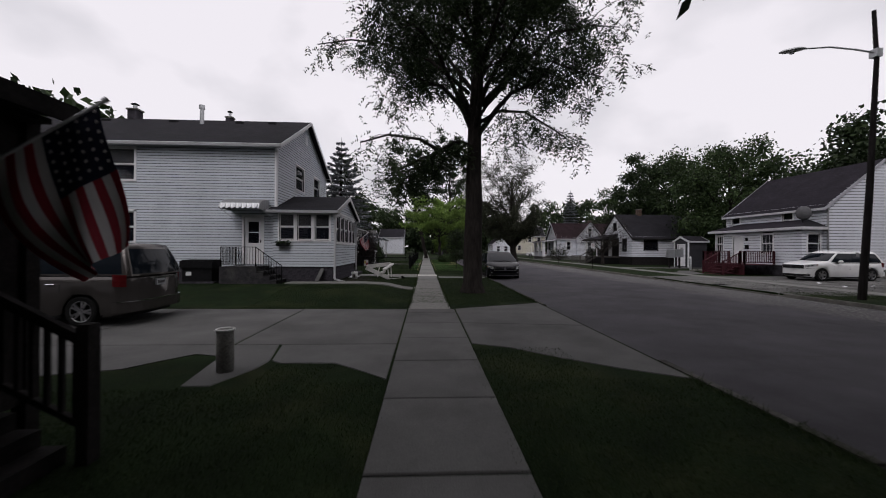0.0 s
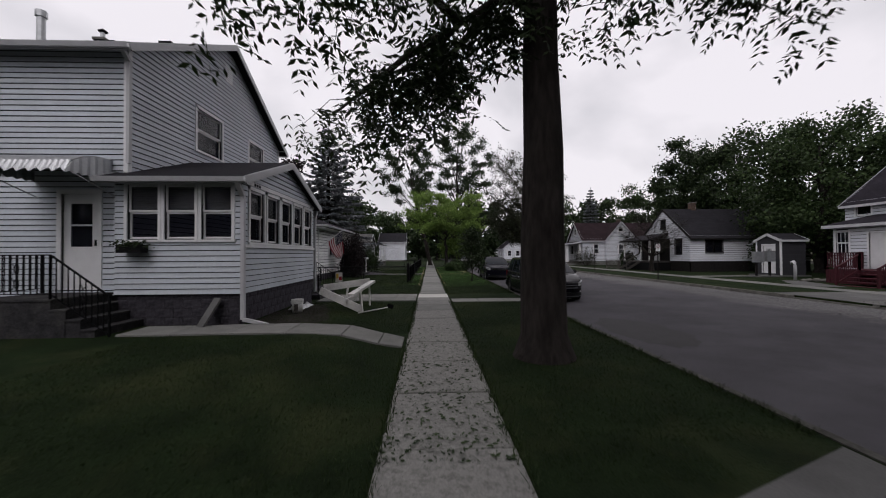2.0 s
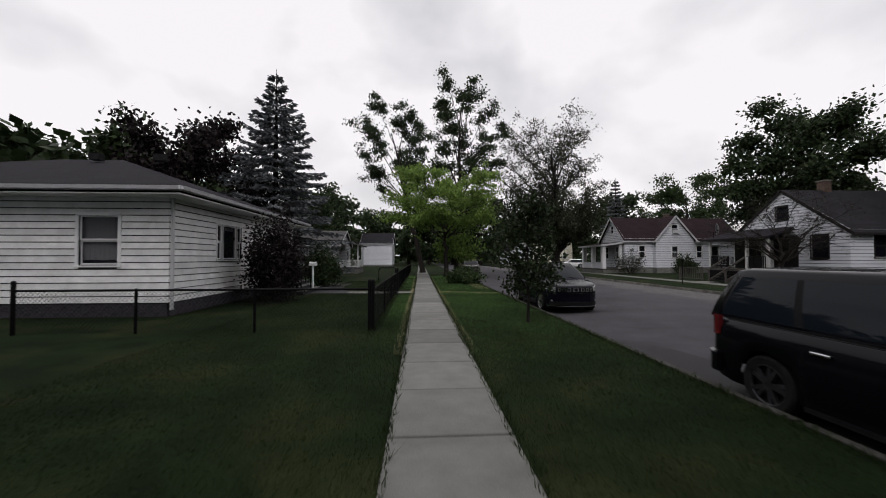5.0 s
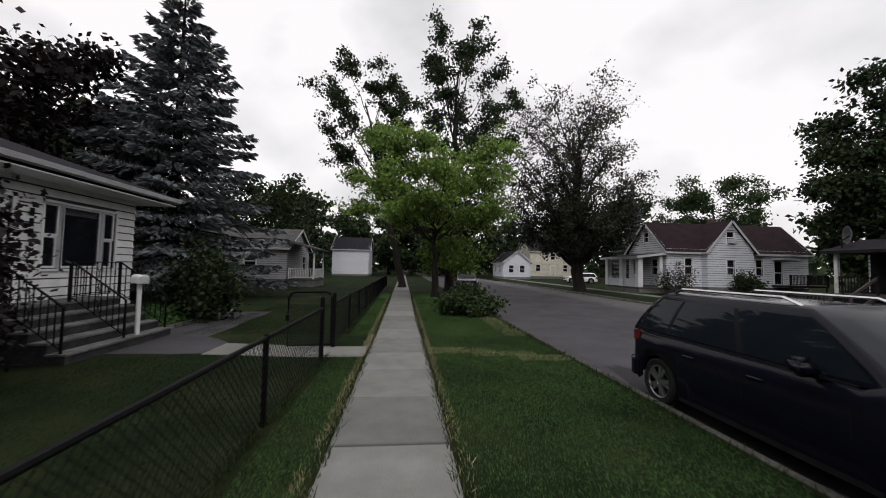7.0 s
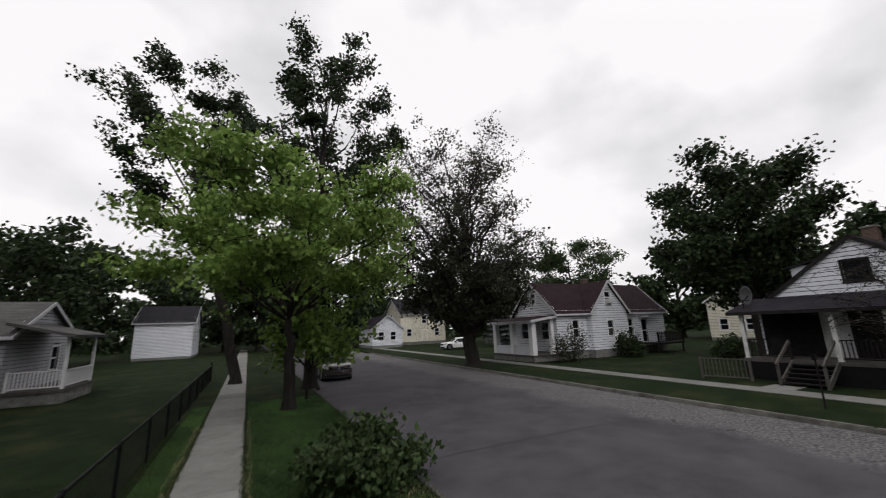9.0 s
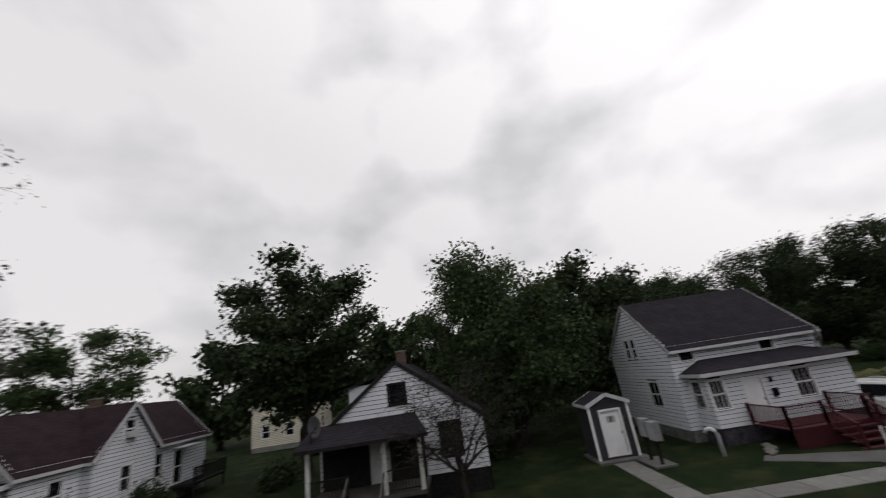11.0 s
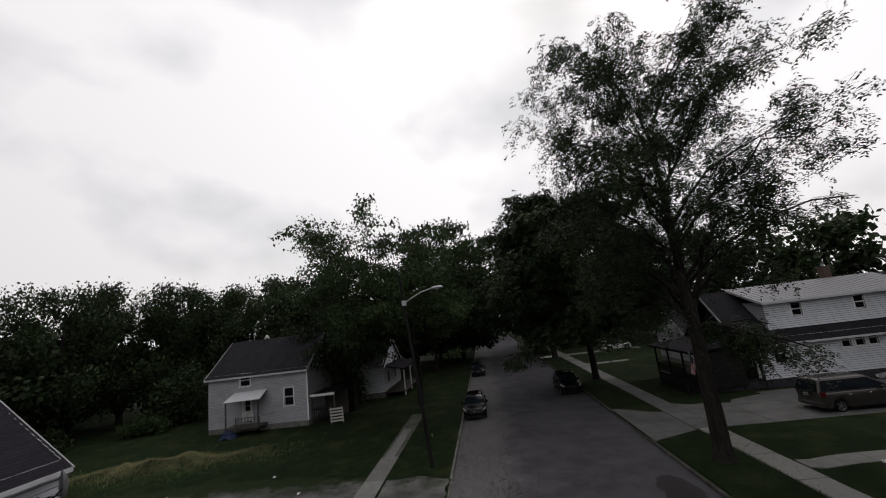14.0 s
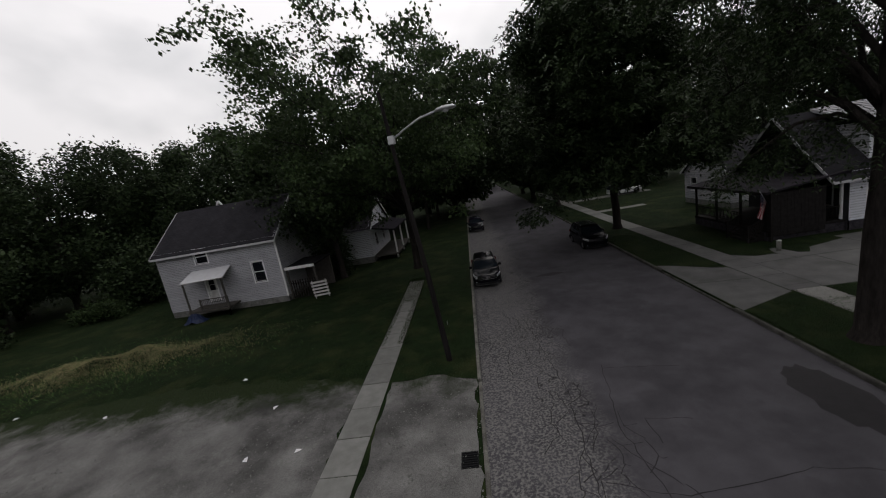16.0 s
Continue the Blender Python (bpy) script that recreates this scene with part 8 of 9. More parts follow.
def thing_cloth(w, h):
    bm = bmesh.new()
    n = 8
    for i in range(n):
        a, b = w * i / n, w * (i + 1) / n
        za, zb = 0.01 * math.sin(i * 1.1), 0.01 * math.sin((i + 1) * 1.1)
        bm.faces.new([bm.verts.new(p) for p in ((a + 0.01, za, 0.98 - h), (b + 0.01, zb, 0.98 - h), (b + 0.01, zb, 0.98), (a + 0.01, za, 0.98))])
    bmesh.ops.remove_doubles(bm, verts=bm.verts, dist=0.0005)
    return bm

# ---------- pavements ----------
def frange(a, b, s):
    return [a + s * i for i in range(int((b - a) / s) + 2)]


walkway("sidewalk_west", "narrow old concrete sidewalk with cracked and pitted slabs", -0.62, 0.72, frange(-45.0, 17.0, 1.5)[:-1] + [17.05], mats={k: M_DRIVE for k in range(30, 43)})
walkway("sidewalk_middle", "old concrete sidewalk with pitted slabs and one new pale slab", -0.62, 0.62,
        [17.05, 18.45, 19.85, 21.25, 22.6, 24.0, 25.4, 26.8, 28.2, 29.35, 30.3, 31.6, 32.9, 34.2, 35.5, 36.9, 38.3, 39.7, 41.1, 42.5, 43.9, 45.3, 46.7, 48.1],
        mats={0: M_WORN, 1: M_WORN, 2: M_WORN, 3: M_WORN, 4: M_WORN, 5: M_WORN, 6: M_WORN, 10: M_FRESH})
walkway("sidewalk_far", "straight narrow concrete sidewalk beside the chain-link fence", -0.6, 0.6, frange(48.1, 128, 1.5), mats={})
walkway("sidewalk_east", "broken pale concrete sidewalk across the street", 18.42, 19.53, frange(6.4, 112, 1.55))


def ragged(outline, step, amp, seed):
    """The outline with its sides broken up unevenly."""
    rnd = random.Random(seed)
    out = []
    for (x0, y0), (x1, y1) in zip(outline, outline[1:] + outline[:1]):
        d = math.hypot(x1 - x0, y1 - y0)
        n = max(1, int(d / step))
        for k in range(n):
            o = rnd.uniform(-amp, amp) if k else 0.0
            out.append((x0 + (x1 - x0) * k / n - (y1 - y0) / d * o, y0 + (y1 - y0) * k / n + (x1 - x0) / d * o))
    return out


def driveways():
    d = thing("driveway", "pale concrete driveway slabs with dark joints", "driveway", kind="structure")
    rows = [[(0.76, 13.1), (1.4, 12.8), (2.1, 12.15), (2.8, 11.6), (3.6, 11.1), (3.6, 14.7), (0.76, 15.05)], [(0.76, 15.08), (3.6, 14.73), (3.6, 18.35), (0.76, 17.15)],
            [(-0.66, 13.1), (-0.66, 17.05), (-3.6, 17.1), (-3.6, 13.1)],
            [(-3.64, 13.1), (-3.64, 17.1), (-7.0, 17.15), (-7.0, 13.1)], [(-7.04, 13.1), (-7.04, 17.15), (-10.5, 17.2), (-10.5, 13.1)],
            [(-10.54, 13.1), (-10.54, 17.2), (-16, 17.2), (-16, 13.1)],
            [(-0.662, 11.21), (-0.66, 13.06), (-2.75, 13.06), (-2.55, 12.1), (-2.35, 11.95), (-1.52, 11.94), (-1.05, 11.55), (-0.66, 11.2)],
            [(-2.8, 13.06), (-7.0, 13.06), (-7.0, 11.0), (-4.54, 11.71), (-4.27, 12.11), (-3.93, 12.5), (-3.45, 12.34), (-3.25, 11.0), (-2.9, 11.0), (-2.62, 11.7), (-2.58, 12.1)], [(-7.04, 13.06), (-16, 13.06), (-16, 10.2), (-7.04, 10.4)]]
    for r in rows:
        slab(d, r, 0.012, M_DRIVE)
    w = thing("porch_walk", "narrow curving concrete walk from the sidewalk to the side stoop", "walkway", kind="structure")
    line = [(-0.68, 22.2, 23.0), (-1.15, 22.35, 23.3), (-1.9, 22.5, 23.5), (-3.0, 22.55, 23.55), (-4.1, 22.55, 23.5), (-5.2, 22.5, 23.4), (-6.2, 22.5, 23.35)]
    for (xa, a0, a1), (xb, b0, b1) in zip(line, line[1:]):
        slab(w, [(xa - 0.008, a0), (xb + 0.008, b0), (xb + 0.008, b1), (xa - 0.008, a1)], 0.04, M_CONCRETE)
    w = thing("front_walk", "pebbled concrete front walk crossing the verge", "walkway", kind="structure")
    xs = [-0.68, -1.1, -1.5, -1.9, -2.35, -3.0, -3.7, -4.4]
    for a, b in zip(xs, xs[1:]):
        slab(w, [(a - 0.004, 29.35), (b + 0.004, 29.35), (b + 0.004, 30.4), (a - 0.004, 30.4)], 0.035, M_CONCRETE)
        slab(w, [(a - 0.004, 30.42), (b + 0.004, 30.42), (b + 0.004, 31.5), (a - 0.004, 31.5)], 0.042, M_WORN)
    for a, b in ((0.7, 1.7), (1.72, 2.7), (2.72, 3.6)):
        slab(w, [(a, 28.95), (b, 28.95), (b, 29.9), (a, 29.9)], 0.014, M_CONCRETE)
    w = thing("gate_walk", "worn concrete walk from the gate to the bungalow steps", "walkway", kind="structure")
    slab(w, [(-0.66, 47.75), (-0.66, 48.7), (-1.9, 48.75), (-1.9, 47.75)], 0.014, M_CONCRETE)
    slab(w, [(-1.92, 47.75), (-1.92, 48.75), (-3.9, 49.1), (-3.9, 48.0)], 0.012, M_CONCRETE)
    slab(w, ragged([(-3.92, 48.1), (-3.92, 49.2), (-4.7, 49.9), (-4.9, 55.2), (-6.1, 55.0), (-6.25, 50.2), (-6.2, 48.0)], 0.5, 0.05, 4), 0.008, M_ASPHALT, name="path_surface")
    w = thing("foundation_bed", "narrow bed of dark soil and leaf litter along the porch foundation", "planting bed", kind="structure")
    slab(w, ragged([(-4.3, 23.75), (-2.75, 23.75), (-2.6, 24.4), (-2.9, 25.3), (-3.2, 26.4), (-3.7, 27.6), (-4.3, 28.6)], 0.3, 0.08, 9), 0.008, M_SOIL, name="soil")
    e = thing("bed_edging", "low pale stone edging round the planting bed", "edging", kind="structure")
    for k in range(14):
        y = 50.3 + 0.34 * k
        part("edging_stone", boxes((-6.36, -6.24, y, y + 0.31, -0.03, 0.09)), M_KERB, e)
    w = thing("shed_walk", "narrow cracked concrete walk to the garden shed", "walkway", kind="structure")
    for k in range(5):
        x = 19.58 + k * 1.15
        slab(w, [(x, 42.1), (x + 1.12, 42.1), (x + 1.12, 43.1), (x, 43.1)], 0.012, M_CONCRETE)
    w = thing("porch_path", "short concrete path to the wooden porch stairs", "walkway", kind="structure")
    slab(w, [(19.58, 54.4), (20.8, 54.4), (20.8, 55.5), (19.58, 55.5)], 0.012, M_CONCRETE)
    g = thing("gravel_lot", "worn gravel and dirt parking lot with weeds", "driveway", kind="structure")
    slab(g, ragged([(19.58, 19.9), (23, 19.2), (28, 18.6), (34, 19.2), (42, 20.2), (42, 29.0), (30, 28.4), (24.4, 28.0), (19.58, 27.95)], 0.4, 0.22, 1), 0.010, M_DIRT, name="gravel_surface")
    slab(g, ragged([(14.93, 20.9), (16.2, 20.3), (18.30, 20.4), (18.30, 27.95), (14.93, 27.95)], 0.4, 0.1, 2), 0.008, M_DIRT, name="gravel_surface")
    w = thing("deck_walk", "uneven worn concrete path curving to the deck stairs", "walkway", kind="structure")
    slab(w, ragged([(19.58, 33.7), (20.9, 33.2), (21.35, 34.3), (22.2, 36.2), (22.8, 37.4), (22.1, 38.0), (20.8, 36.4), (20.1, 35.3), (19.58, 35.2)], 0.5, 0.05, 12), 0.011, M_DRIVE, name="path_surface")
    e = thing("east_driveway", "pale concrete driveway across the verge to the white house", "driveway", kind="structure")
    for a, b in ((14.93, 16.4), (16.42, 18.30), (19.56, 21.4), (21.42, 23.6)):
        slab(e, [(a, 28.0), (b, 28.0), (b, 31.0), (a, 31.0)], 0.014, M_DRIVE)
    slab(e, [(23.62, 28.0), (30.0, 28.4), (30.0, 30.6), (23.62, 31.0)], 0.013, M_DRIVE)
    s = thing("side_drive", "pale concrete drive and cross walk further down the street", "driveway", kind="structure")
    slab(s, [(0.66, -24.2), (3.6, -25), (3.6, -22.5), (0.66, -22.6)], 0.012, M_FRESH)
    slab(s, [(-0.66, -24.2), (-12, -24.6), (-12, -22.2), (-0.66, -22.4)], 0.012, M_CONCRETE)
    slab(s, [(-0.66, -11.8), (-6, -12), (-6, -10.8), (-0.66, -10.6)], 0.012, M_CONCRETE)



def road_z(x):
    u = (x - KERB_W + 0.02) / (KERB_E - KERB_W + 0.04)
    return -0.13 + 0.10 * (1 - (2 * u - 1) ** 2)


def strip(parent, pts, w, mat, name, lift=0.004):
    """A thin wavering ribbon over the road along pts."""
    rnd = random.Random(len(pts) + int(pts[0][0] * 10))
    bm = bmesh.new()
    rows = []
    for (x0, y0), (x1, y1) in zip(pts, pts[1:]):
        d = math.hypot(x1 - x0, y1 - y0)
        n = max(2, int(d / 0.25))
        for k in range(n + 1):
            x, y = x0 + (x1 - x0) * k / n, y0 + (y1 - y0) * k / n
            o, ww = rnd.gauss(0, 0.03), w * rnd.uniform(0.5, 1.2)
            nx, ny = -(y1 - y0) / d, (x1 - x0) / d
            rows.append([bm.verts.new((x + nx * s, y + ny * s, road_z(x) + lift)) for s in (o - ww / 2, o + ww / 2)])
    for a, b in zip(rows, rows[1:]):
        bm.faces.new((a[0], a[1], b[1], b[0]))
    bmesh.ops.recalc_face_normals(bm, faces=bm.faces)
    part(name, bm, mat, parent)


def road_marks():
    r = thing("road_repairs", "dark tar-filled cracks and patches in the asphalt", "road", kind="structure")
    for pts in ([(4.2, 26.6), (7.5, 26.2), (10.4, 26.6), (12.0, 26.0)], [(8.0, 21.6), (10.4, 21.2)], [(10.4, 21.0), (11.0, 24.4), (10.7, 27.5), (11.2, 33.0)], [(9.0, 24.2), (10.2, 24.0), (10.15, 25.0)],
                [(4.2, 12.5), (9, 12.1)], [(6.0, 40.3), (11.5, 40.0)], [(11.4, 30), (12.3, 27), (11.9, 22), (12.4, 16)], [(4.4, 55.4), (12.0, 55.0)]):
        strip(r, pts, 0.03, M_TAR, "tar_crack")
    # crazed wheel tracks on the worn lane
    rnd = random.Random(71)
    for k in range(26):
        x, y = rnd.uniform(10.6, 13.4), rnd.uniform(11.0, 31.0)
        pts = [(x, y)]
        for _ in range(rnd.randint(3, 7)):
            x, y = min(13.9, max(9.4, x + rnd.gauss(0, 0.28))), y + rnd.uniform(0.3, 0.7)
            pts.append((x, y))
        strip(r, pts, 0.028, M_TAR, "tar_crack")
        for px, py in pts[1:-1]:
            if rnd.random() < 0.55:
                strip(r, [(px, py), (px + rnd.uniform(-0.6, 0.6), py + rnd.uniform(-0.15, 0.3))], 0.022, M_TAR, "tar_crack")
    # uneven dark patches on the road, two of them along the parked cars
    for cx, cy, rx, ry, k in ((4.95, 24.0, 0.85, 1.7, 1), (9.6, 9.5, 0.9, 0.3, 2), (4.5, 33.5, 0.6, 3.4, 3), (4.5, 44.5, 0.55, 3.0, 5)):
        rnd = random.Random(k)
        bm = bmesh.new()
        bm.faces.new([bm.verts.new((cx + rx * rnd.uniform(0.8, 1.1) * math.cos(t * math.pi / 14), cy + ry * rnd.uniform(0.85, 1.1) * math.sin(t * math.pi / 14),
                                    road_z(cx + rx * math.cos(t * math.pi / 14)) + 0.005)) for t in range(28)])
        bmesh.ops.triangulate(bm, faces=bm.faces[:])
        part("dark_patch", bm, M_TAR, r)
    d = thing("storm_drain", "black iron storm drain grate at the kerb", "drain", at=(15.24, 24.9, 0.012))
    part("frame", boxes((-0.24, 0.24, -0.3, 0.3, -0.05, 0.01)), M_IRON, d)
    for k in range(7):
        part("bar", boxes((-0.2, 0.2, -0.26 + 0.08 * k, -0.23 + 0.08 * k, 0.01, 0.025)), M_IRON, d)
    for k, (x, y) in enumerate(((20.7, 23.75), (22.8, 21.15), (22.4, 23.9), (25.6, 18.6), (36.5, 19.4), (29.3, 27.2), (31.0, 20.3), (21.4, 25.6))):
        p = thing("litter", "crumpled scrap of white paper on the gravel", "litter", "scraps of litter", at=(x, y, 0.02), rz=k * 50)
        bm = bmesh.new()
        v = [bm.verts.new(q) for q in ((-0.1, -0.07, 0.0), (0.09, -0.06, 0.03), (0.11, 0.08, 0.0), (-0.08, 0.07, 0.05), (0.0, 0.0, 0.06))]
        for f in ((0, 1, 4), (1, 2, 4), (2, 3, 4), (3, 0, 4)):
            bm.faces.new([v[q] for q in f])
        part("scrap", bm, M_TRIM, p)


driveways()
road_marks()
build_porch_house()
build_bungalow()
build_dormer_house()
build_deck_house()
build_gable_house()
build_cross_gable_house()
build_grey_house()
build_far_houses()
build_shed()

# ---------- vehicles ----------
car("minivan", "parked black minivan with chrome grille bars", (4.82, 31.8, -0.11), 180, 5.4, 2.06, 1.72, M_PAINT_BLACK, "van", light_rims=False)
car("compact_suv", "parked dark navy compact SUV with roof rails", (4.8, 43.66, -0.11), 180, 4.75, 1.84, 1.66, M_PAINT_NAVY, "jeep", roof_rails=True)
car("silver_minivan", "taupe minivan parked on the driveway", (-9.15, 15.6, 0.012), 90, 5.0, 1.97, 1.86, M_PAINT_SILVER, "van")
car("white_suv", "clean white SUV parked on the gravel lot", (24.95, 28.2, 0.01), 90, 5.0, 2.0, 1.78, M_PAINT_WHITE, "suv", roof_rails=True)
car("dark_sedan", "dark SUV parked at the opposite kerb", (13.75, 7.95, -0.11), 0, 4.6, 1.85, 1.55, M_PAINT_BLACK, "suv")
car("dark_car", "second dark car parked further along the opposite kerb", (13.75, -13.6, -0.11), 0, 4.5, 1.85, 1.5, M_PAINT_NAVY, "suv")
car("black_suv", "black SUV parked at the near kerb", (4.95, 2.75, -0.11), 0, 4.7, 1.9, 1.7, M_PAINT_BLACK, "jeep", roof_rails=True)
car("far_suv", "grey SUV parked under the bright green tree", (5.6, 73.2, -0.11), 180, 4.6, 1.85, 1.65, M_PAINT_SILVER, "suv")
car("far_white_car", "white car parked beside the far houses", (25.5, 92, 0.0), 80, 4.6, 1.85, 1.5, M_PAINT_WHITE, "suv")
car("driveway_car", "white car parked on the far side drive", (-8.5, -23.2, 0.012), 90, 4.6, 1.85, 1.5, M_PAINT_WHITE, "suv")
car("back_lot_car", "dark blue car parked behind the small gable house", (45, 64.0, 0.0), 70, 4.5, 1.85, 1.45, M_PAINT_NAVY, "suv")

# ---------- trees ----------
tree("tall locust street tree with a dark straight trunk", (1.82, 21.5, 0), 20.8, 0.375, (6.0, 0.9, 2.4), 18500, 0.16, LEAF_DARK, 3, limbs=32, low=0.33, lean=(-0.2, -0.6), seconds=11, twigs=3, clump=0.22, droop=1.3, round_top=0.72, steep=0.2, fork=6.3, frond=0.42, arch=0.22, first=0.07, low_shift=(-0.6, -4.6), wobble=0.1,
     boughs=(((-0.1, 0, 6.0), (-0.45, 0, 6.2), (-0.85, 0, 6.18), (-1.45, 0.1, 5.82), (-1.8, 0.1, 5.42), (-2.3, 0.3, 5.15), (-3.0, 0.4, 5.0)),
             ((-1.6, 0.1, 5.7), (-2.4, 0.6, 5.5), (-3.2, 1.2, 5.2), (-3.9, 1.5, 4.8)),
             ((-0.85, 0, 6.18), (-1.2, 0.7, 6.0), (-1.8, 1.3, 5.6), (-2.6, 1.6, 5.1)),
             ((-1.4, 0.1, 5.84), (-2.2, -0.6, 6.1), (-3.4, -1.1, 6.1), (-4.4, -1.4, 5.7)),
             ((0.1, -0.1, 6.9), (1.0, -0.3, 7.4), (2.0, -0.5, 7.3), (2.8, -0.6, 6.8), (3.6, -0.8, 6.2)),
             ((-0.2, 0, 8.2), (-1.8, 0.6, 9.8), (-3.6, 1.3, 10.8), (-5.4, 1.9, 11.3), (-7.0, 2.2, 11.2))))
tree("big dense street tree over the sidewalk", (1.2, -0.9, 0), 18.6, 0.33, (8.4, 2.0, 5.0), 30000, 0.34, LEAF_DARK, 5, limbs=30, low=0.22, lean=(-1.0, -2.4), seconds=11, twigs=3, clump=0.4, droop=0.9, fork=4.5, frond=0.52, steep=0.3, arch=0.18, first=0.04)
tree("dark street tree by the side drive", (1.6, -21.5, 0), 21, 0.42, (11.0, 2.5, 0), 36000, 0.46, LEAF_DARK, 6, limbs=22, low=0.22, seconds=9, twigs=2, clump=0.5, fork=4.0, steep=0.4)
tree("spreading tree with light layered foliage behind the lamp", (19.4, 2.2, 0), 16.9, 0.3, (8.4, 0.2, 6.6), 62000, 0.22, LEAF_MID, 7, gaps=0.12, mass=3.2, limbs=30, low=0.36, lean=(0, -2.2), seconds=11, twigs=3, clump=0.34, flat=0.5, steep=0.75, round_top=0.5, inner=0.4)
tree("tall tree beside the grey house", (26.3, 1.6, 0), 13.5, 0.26, (5.2, 0.3, 0), 26000, 0.28, LEAF_DARK, 8, limbs=20, low=0.26, seconds=9, twigs=2, clump=0.42)
tree("dark tree behind the grey house", (34.5, -7.2, 0), 16.5, 0.3, (7.0, 0.5, 0), 18000, 0.42, LEAF_DARK, 10, limbs=18, low=0.16, seconds=8, twigs=2, clump=0.55)
tree("slender tree in a row at the opposite kerb", (20.4, -20, 0), 23, 0.24, (10.0, -2.0, 0), 24000, 0.42, LEAF_DARK, 9, limbs=15, low=0.2, seconds=8, twigs=2, clump=0.55)
tree("slender tree in a row at the opposite kerb", (19.6, -30, 0), 19, 0.24, (8.0, 0, 0), 14000, 0.5, LEAF_DARK, 25, limbs=14, low=0.2, seconds=8, twigs=2, clump=0.6)
tree("bright yellow-green street tree with a layered umbrella crown", (2.1, 63.3, 0), 9.2, 0.22, (5.0, -0.3, -0.3), 36000, 0.19, LEAF_BRIGHT, 11, limbs=28, low=0.42, seconds=12, clump=0.22, flat=0.35, gaps=0.45, mass=2.1, droop=0.8, round_top=0.62, steep=0.5, trunk_top=0.6, inner=0.5)
tree("tall open-crowned tree with a leafy head", (3.6, 68.6, 0), 21.6, 0.34, (3.9, 0.9, 0), 15000, 0.23, LEAF_DARK, 12, limbs=13, low=0.44, seconds=9, twigs=3, clump=0.26, flat=0.6, inner=0.45, steep=1.1, gaps=0.36, mass=2.0)
tree("tall open-crowned tree leaning over the sidewalk", (0.0, 73.6, 0), 20.6, 0.3, (4.5, -3.8, 0), 15000, 0.24, LEAF_DARK, 13, limbs=13, low=0.46, lean=(-1.8, 0), seconds=9, twigs=3, clump=0.27, flat=0.6, inner=0.45, steep=1.1, gaps=0.36, mass=2.1)
tree("half-bare old tree with fine grey twigs", (15.5, 71.6, 0), 17.6, 0.5, (6.0, -1.1, 0), 46000, 0.2, LEAF_GREY, 14, heavy=4.0, limbs=32, low=0.13, seconds=14, twigs=6, clump=0.24, steep=0.8, round_top=0.7)
tree("young verge tree with dense dark leaves", (2.6, 39.2, 0), 3.5, 0.035, (0.7, 0, 0), 4400, 0.10, LEAF_DARK, 15, limbs=12, low=0.26, seconds=6, twigs=3, clump=0.09, round_top=0.82)
tree("small bare ornamental tree with pale crooked limbs", (21.2, 50.4, 0), 5.6, 0.2, (3.3, 0.3, 0.2), 1800, 0.08, LEAF_GREY, 16, bark=M_BARK, limbs=16, low=0.30, seconds=11, twigs=6, clump=0.12, trunk_top=0.5)
tree("dark broad tree behind the gable house", (34.5, 61.5, 0), 15.6, 0.4, (5.8, 0, 0), 36000, 0.32, LEAF_DARK, 17, limbs=18, low=0.24, seconds=10, clump=0.42, gaps=0.32, mass=3.0)
tree("dense dark-green maple behind the shed", (33.4, 46.0, 0), 13.6, 0.42, (6.4, 0, 0), 40000, 0.28, LEAF_MID, 18, limbs=20, low=0.05, seconds=11, clump=0.5)
tree("dense dark-green maple beside the white house", (41.5, 37.0, 0), 13.3, 0.4, (6.8, 0, 0), 22000, 0.4, LEAF_DARK, 19, limbs=18, low=0.12, seconds=10, clump=0.55)
tree("light green tree behind the maroon roof", (44.0, 89, 0), 15.5, 0.3, (7.0, 0, 0), 17000, 0.36, LEAF_MID, 20, limbs=14, low=0.26, seconds=9, clump=0.45, gaps=0.5, mass=3.6)
spruce("tall blue-grey spruce with drooping branches", (-12.6, 62.0, 0), 18.0, 6.6, 21, whorls=21, skirt=0.07)
spruce("dark pointed conifer in the distance", (33.5, 92, 0), 15.5, 3.4, 22, whorls=24)
tree("dark round tree behind the bungalow", (-19.5, 62, 0), 13.0, 0.35, (6.3, 0, 0), 16000, 0.36, LEAF_MAROON, 23, limbs=14, low=0.18, seconds=9, clump=0.45)
tree("dark round tree beyond the spruce", (-19, 96, 0), 14, 0.35, (6.5, 0, 0), 9000, 0.5, LEAF_DARK, 24, limbs=14, low=0.18, seconds=8, clump=0.55)
bush("dark thicket beside the grey house", (27.6, 0.0, 0), 1.8, 2.2, 4.6, 6000, 0.22, LEAF_DARK, 38, "thicket")
bush("dark thicket behind the grey house", (47.5, -1.0, 0), 3.5, 3.0, 6.0, 7000, 0.3, LEAF_DARK, 39, "thicket")
bush("low flowering plants in the edged bed", (-7.0, 52.0, 0), 0.6, 1.6, 0.45, 2600, 0.09, VERGE, 40, "bed_plants")
tree("small yellow-green tree under the bright umbrella tree", (3.0, 65.2, 0), 4.2, 0.06, (2.3, 0.3, 0), 2600, 0.25, LEAF_BRIGHT, 43, limbs=10, low=0.34, seconds=6, twigs=3, clump=0.22, flat=0.5)
bush("low leafy shrub on the verge by the kerb", (2.7, 54.6, 0), 1.15, 0.95, 1.0, 4200, 0.15, LEAF_MID, 31)
bush("dark shrub against the bungalow", (-6.4, 52.9, 0), 1.1, 1.2, 2.1, 5200, 0.15, LEAF_DARK, 32)
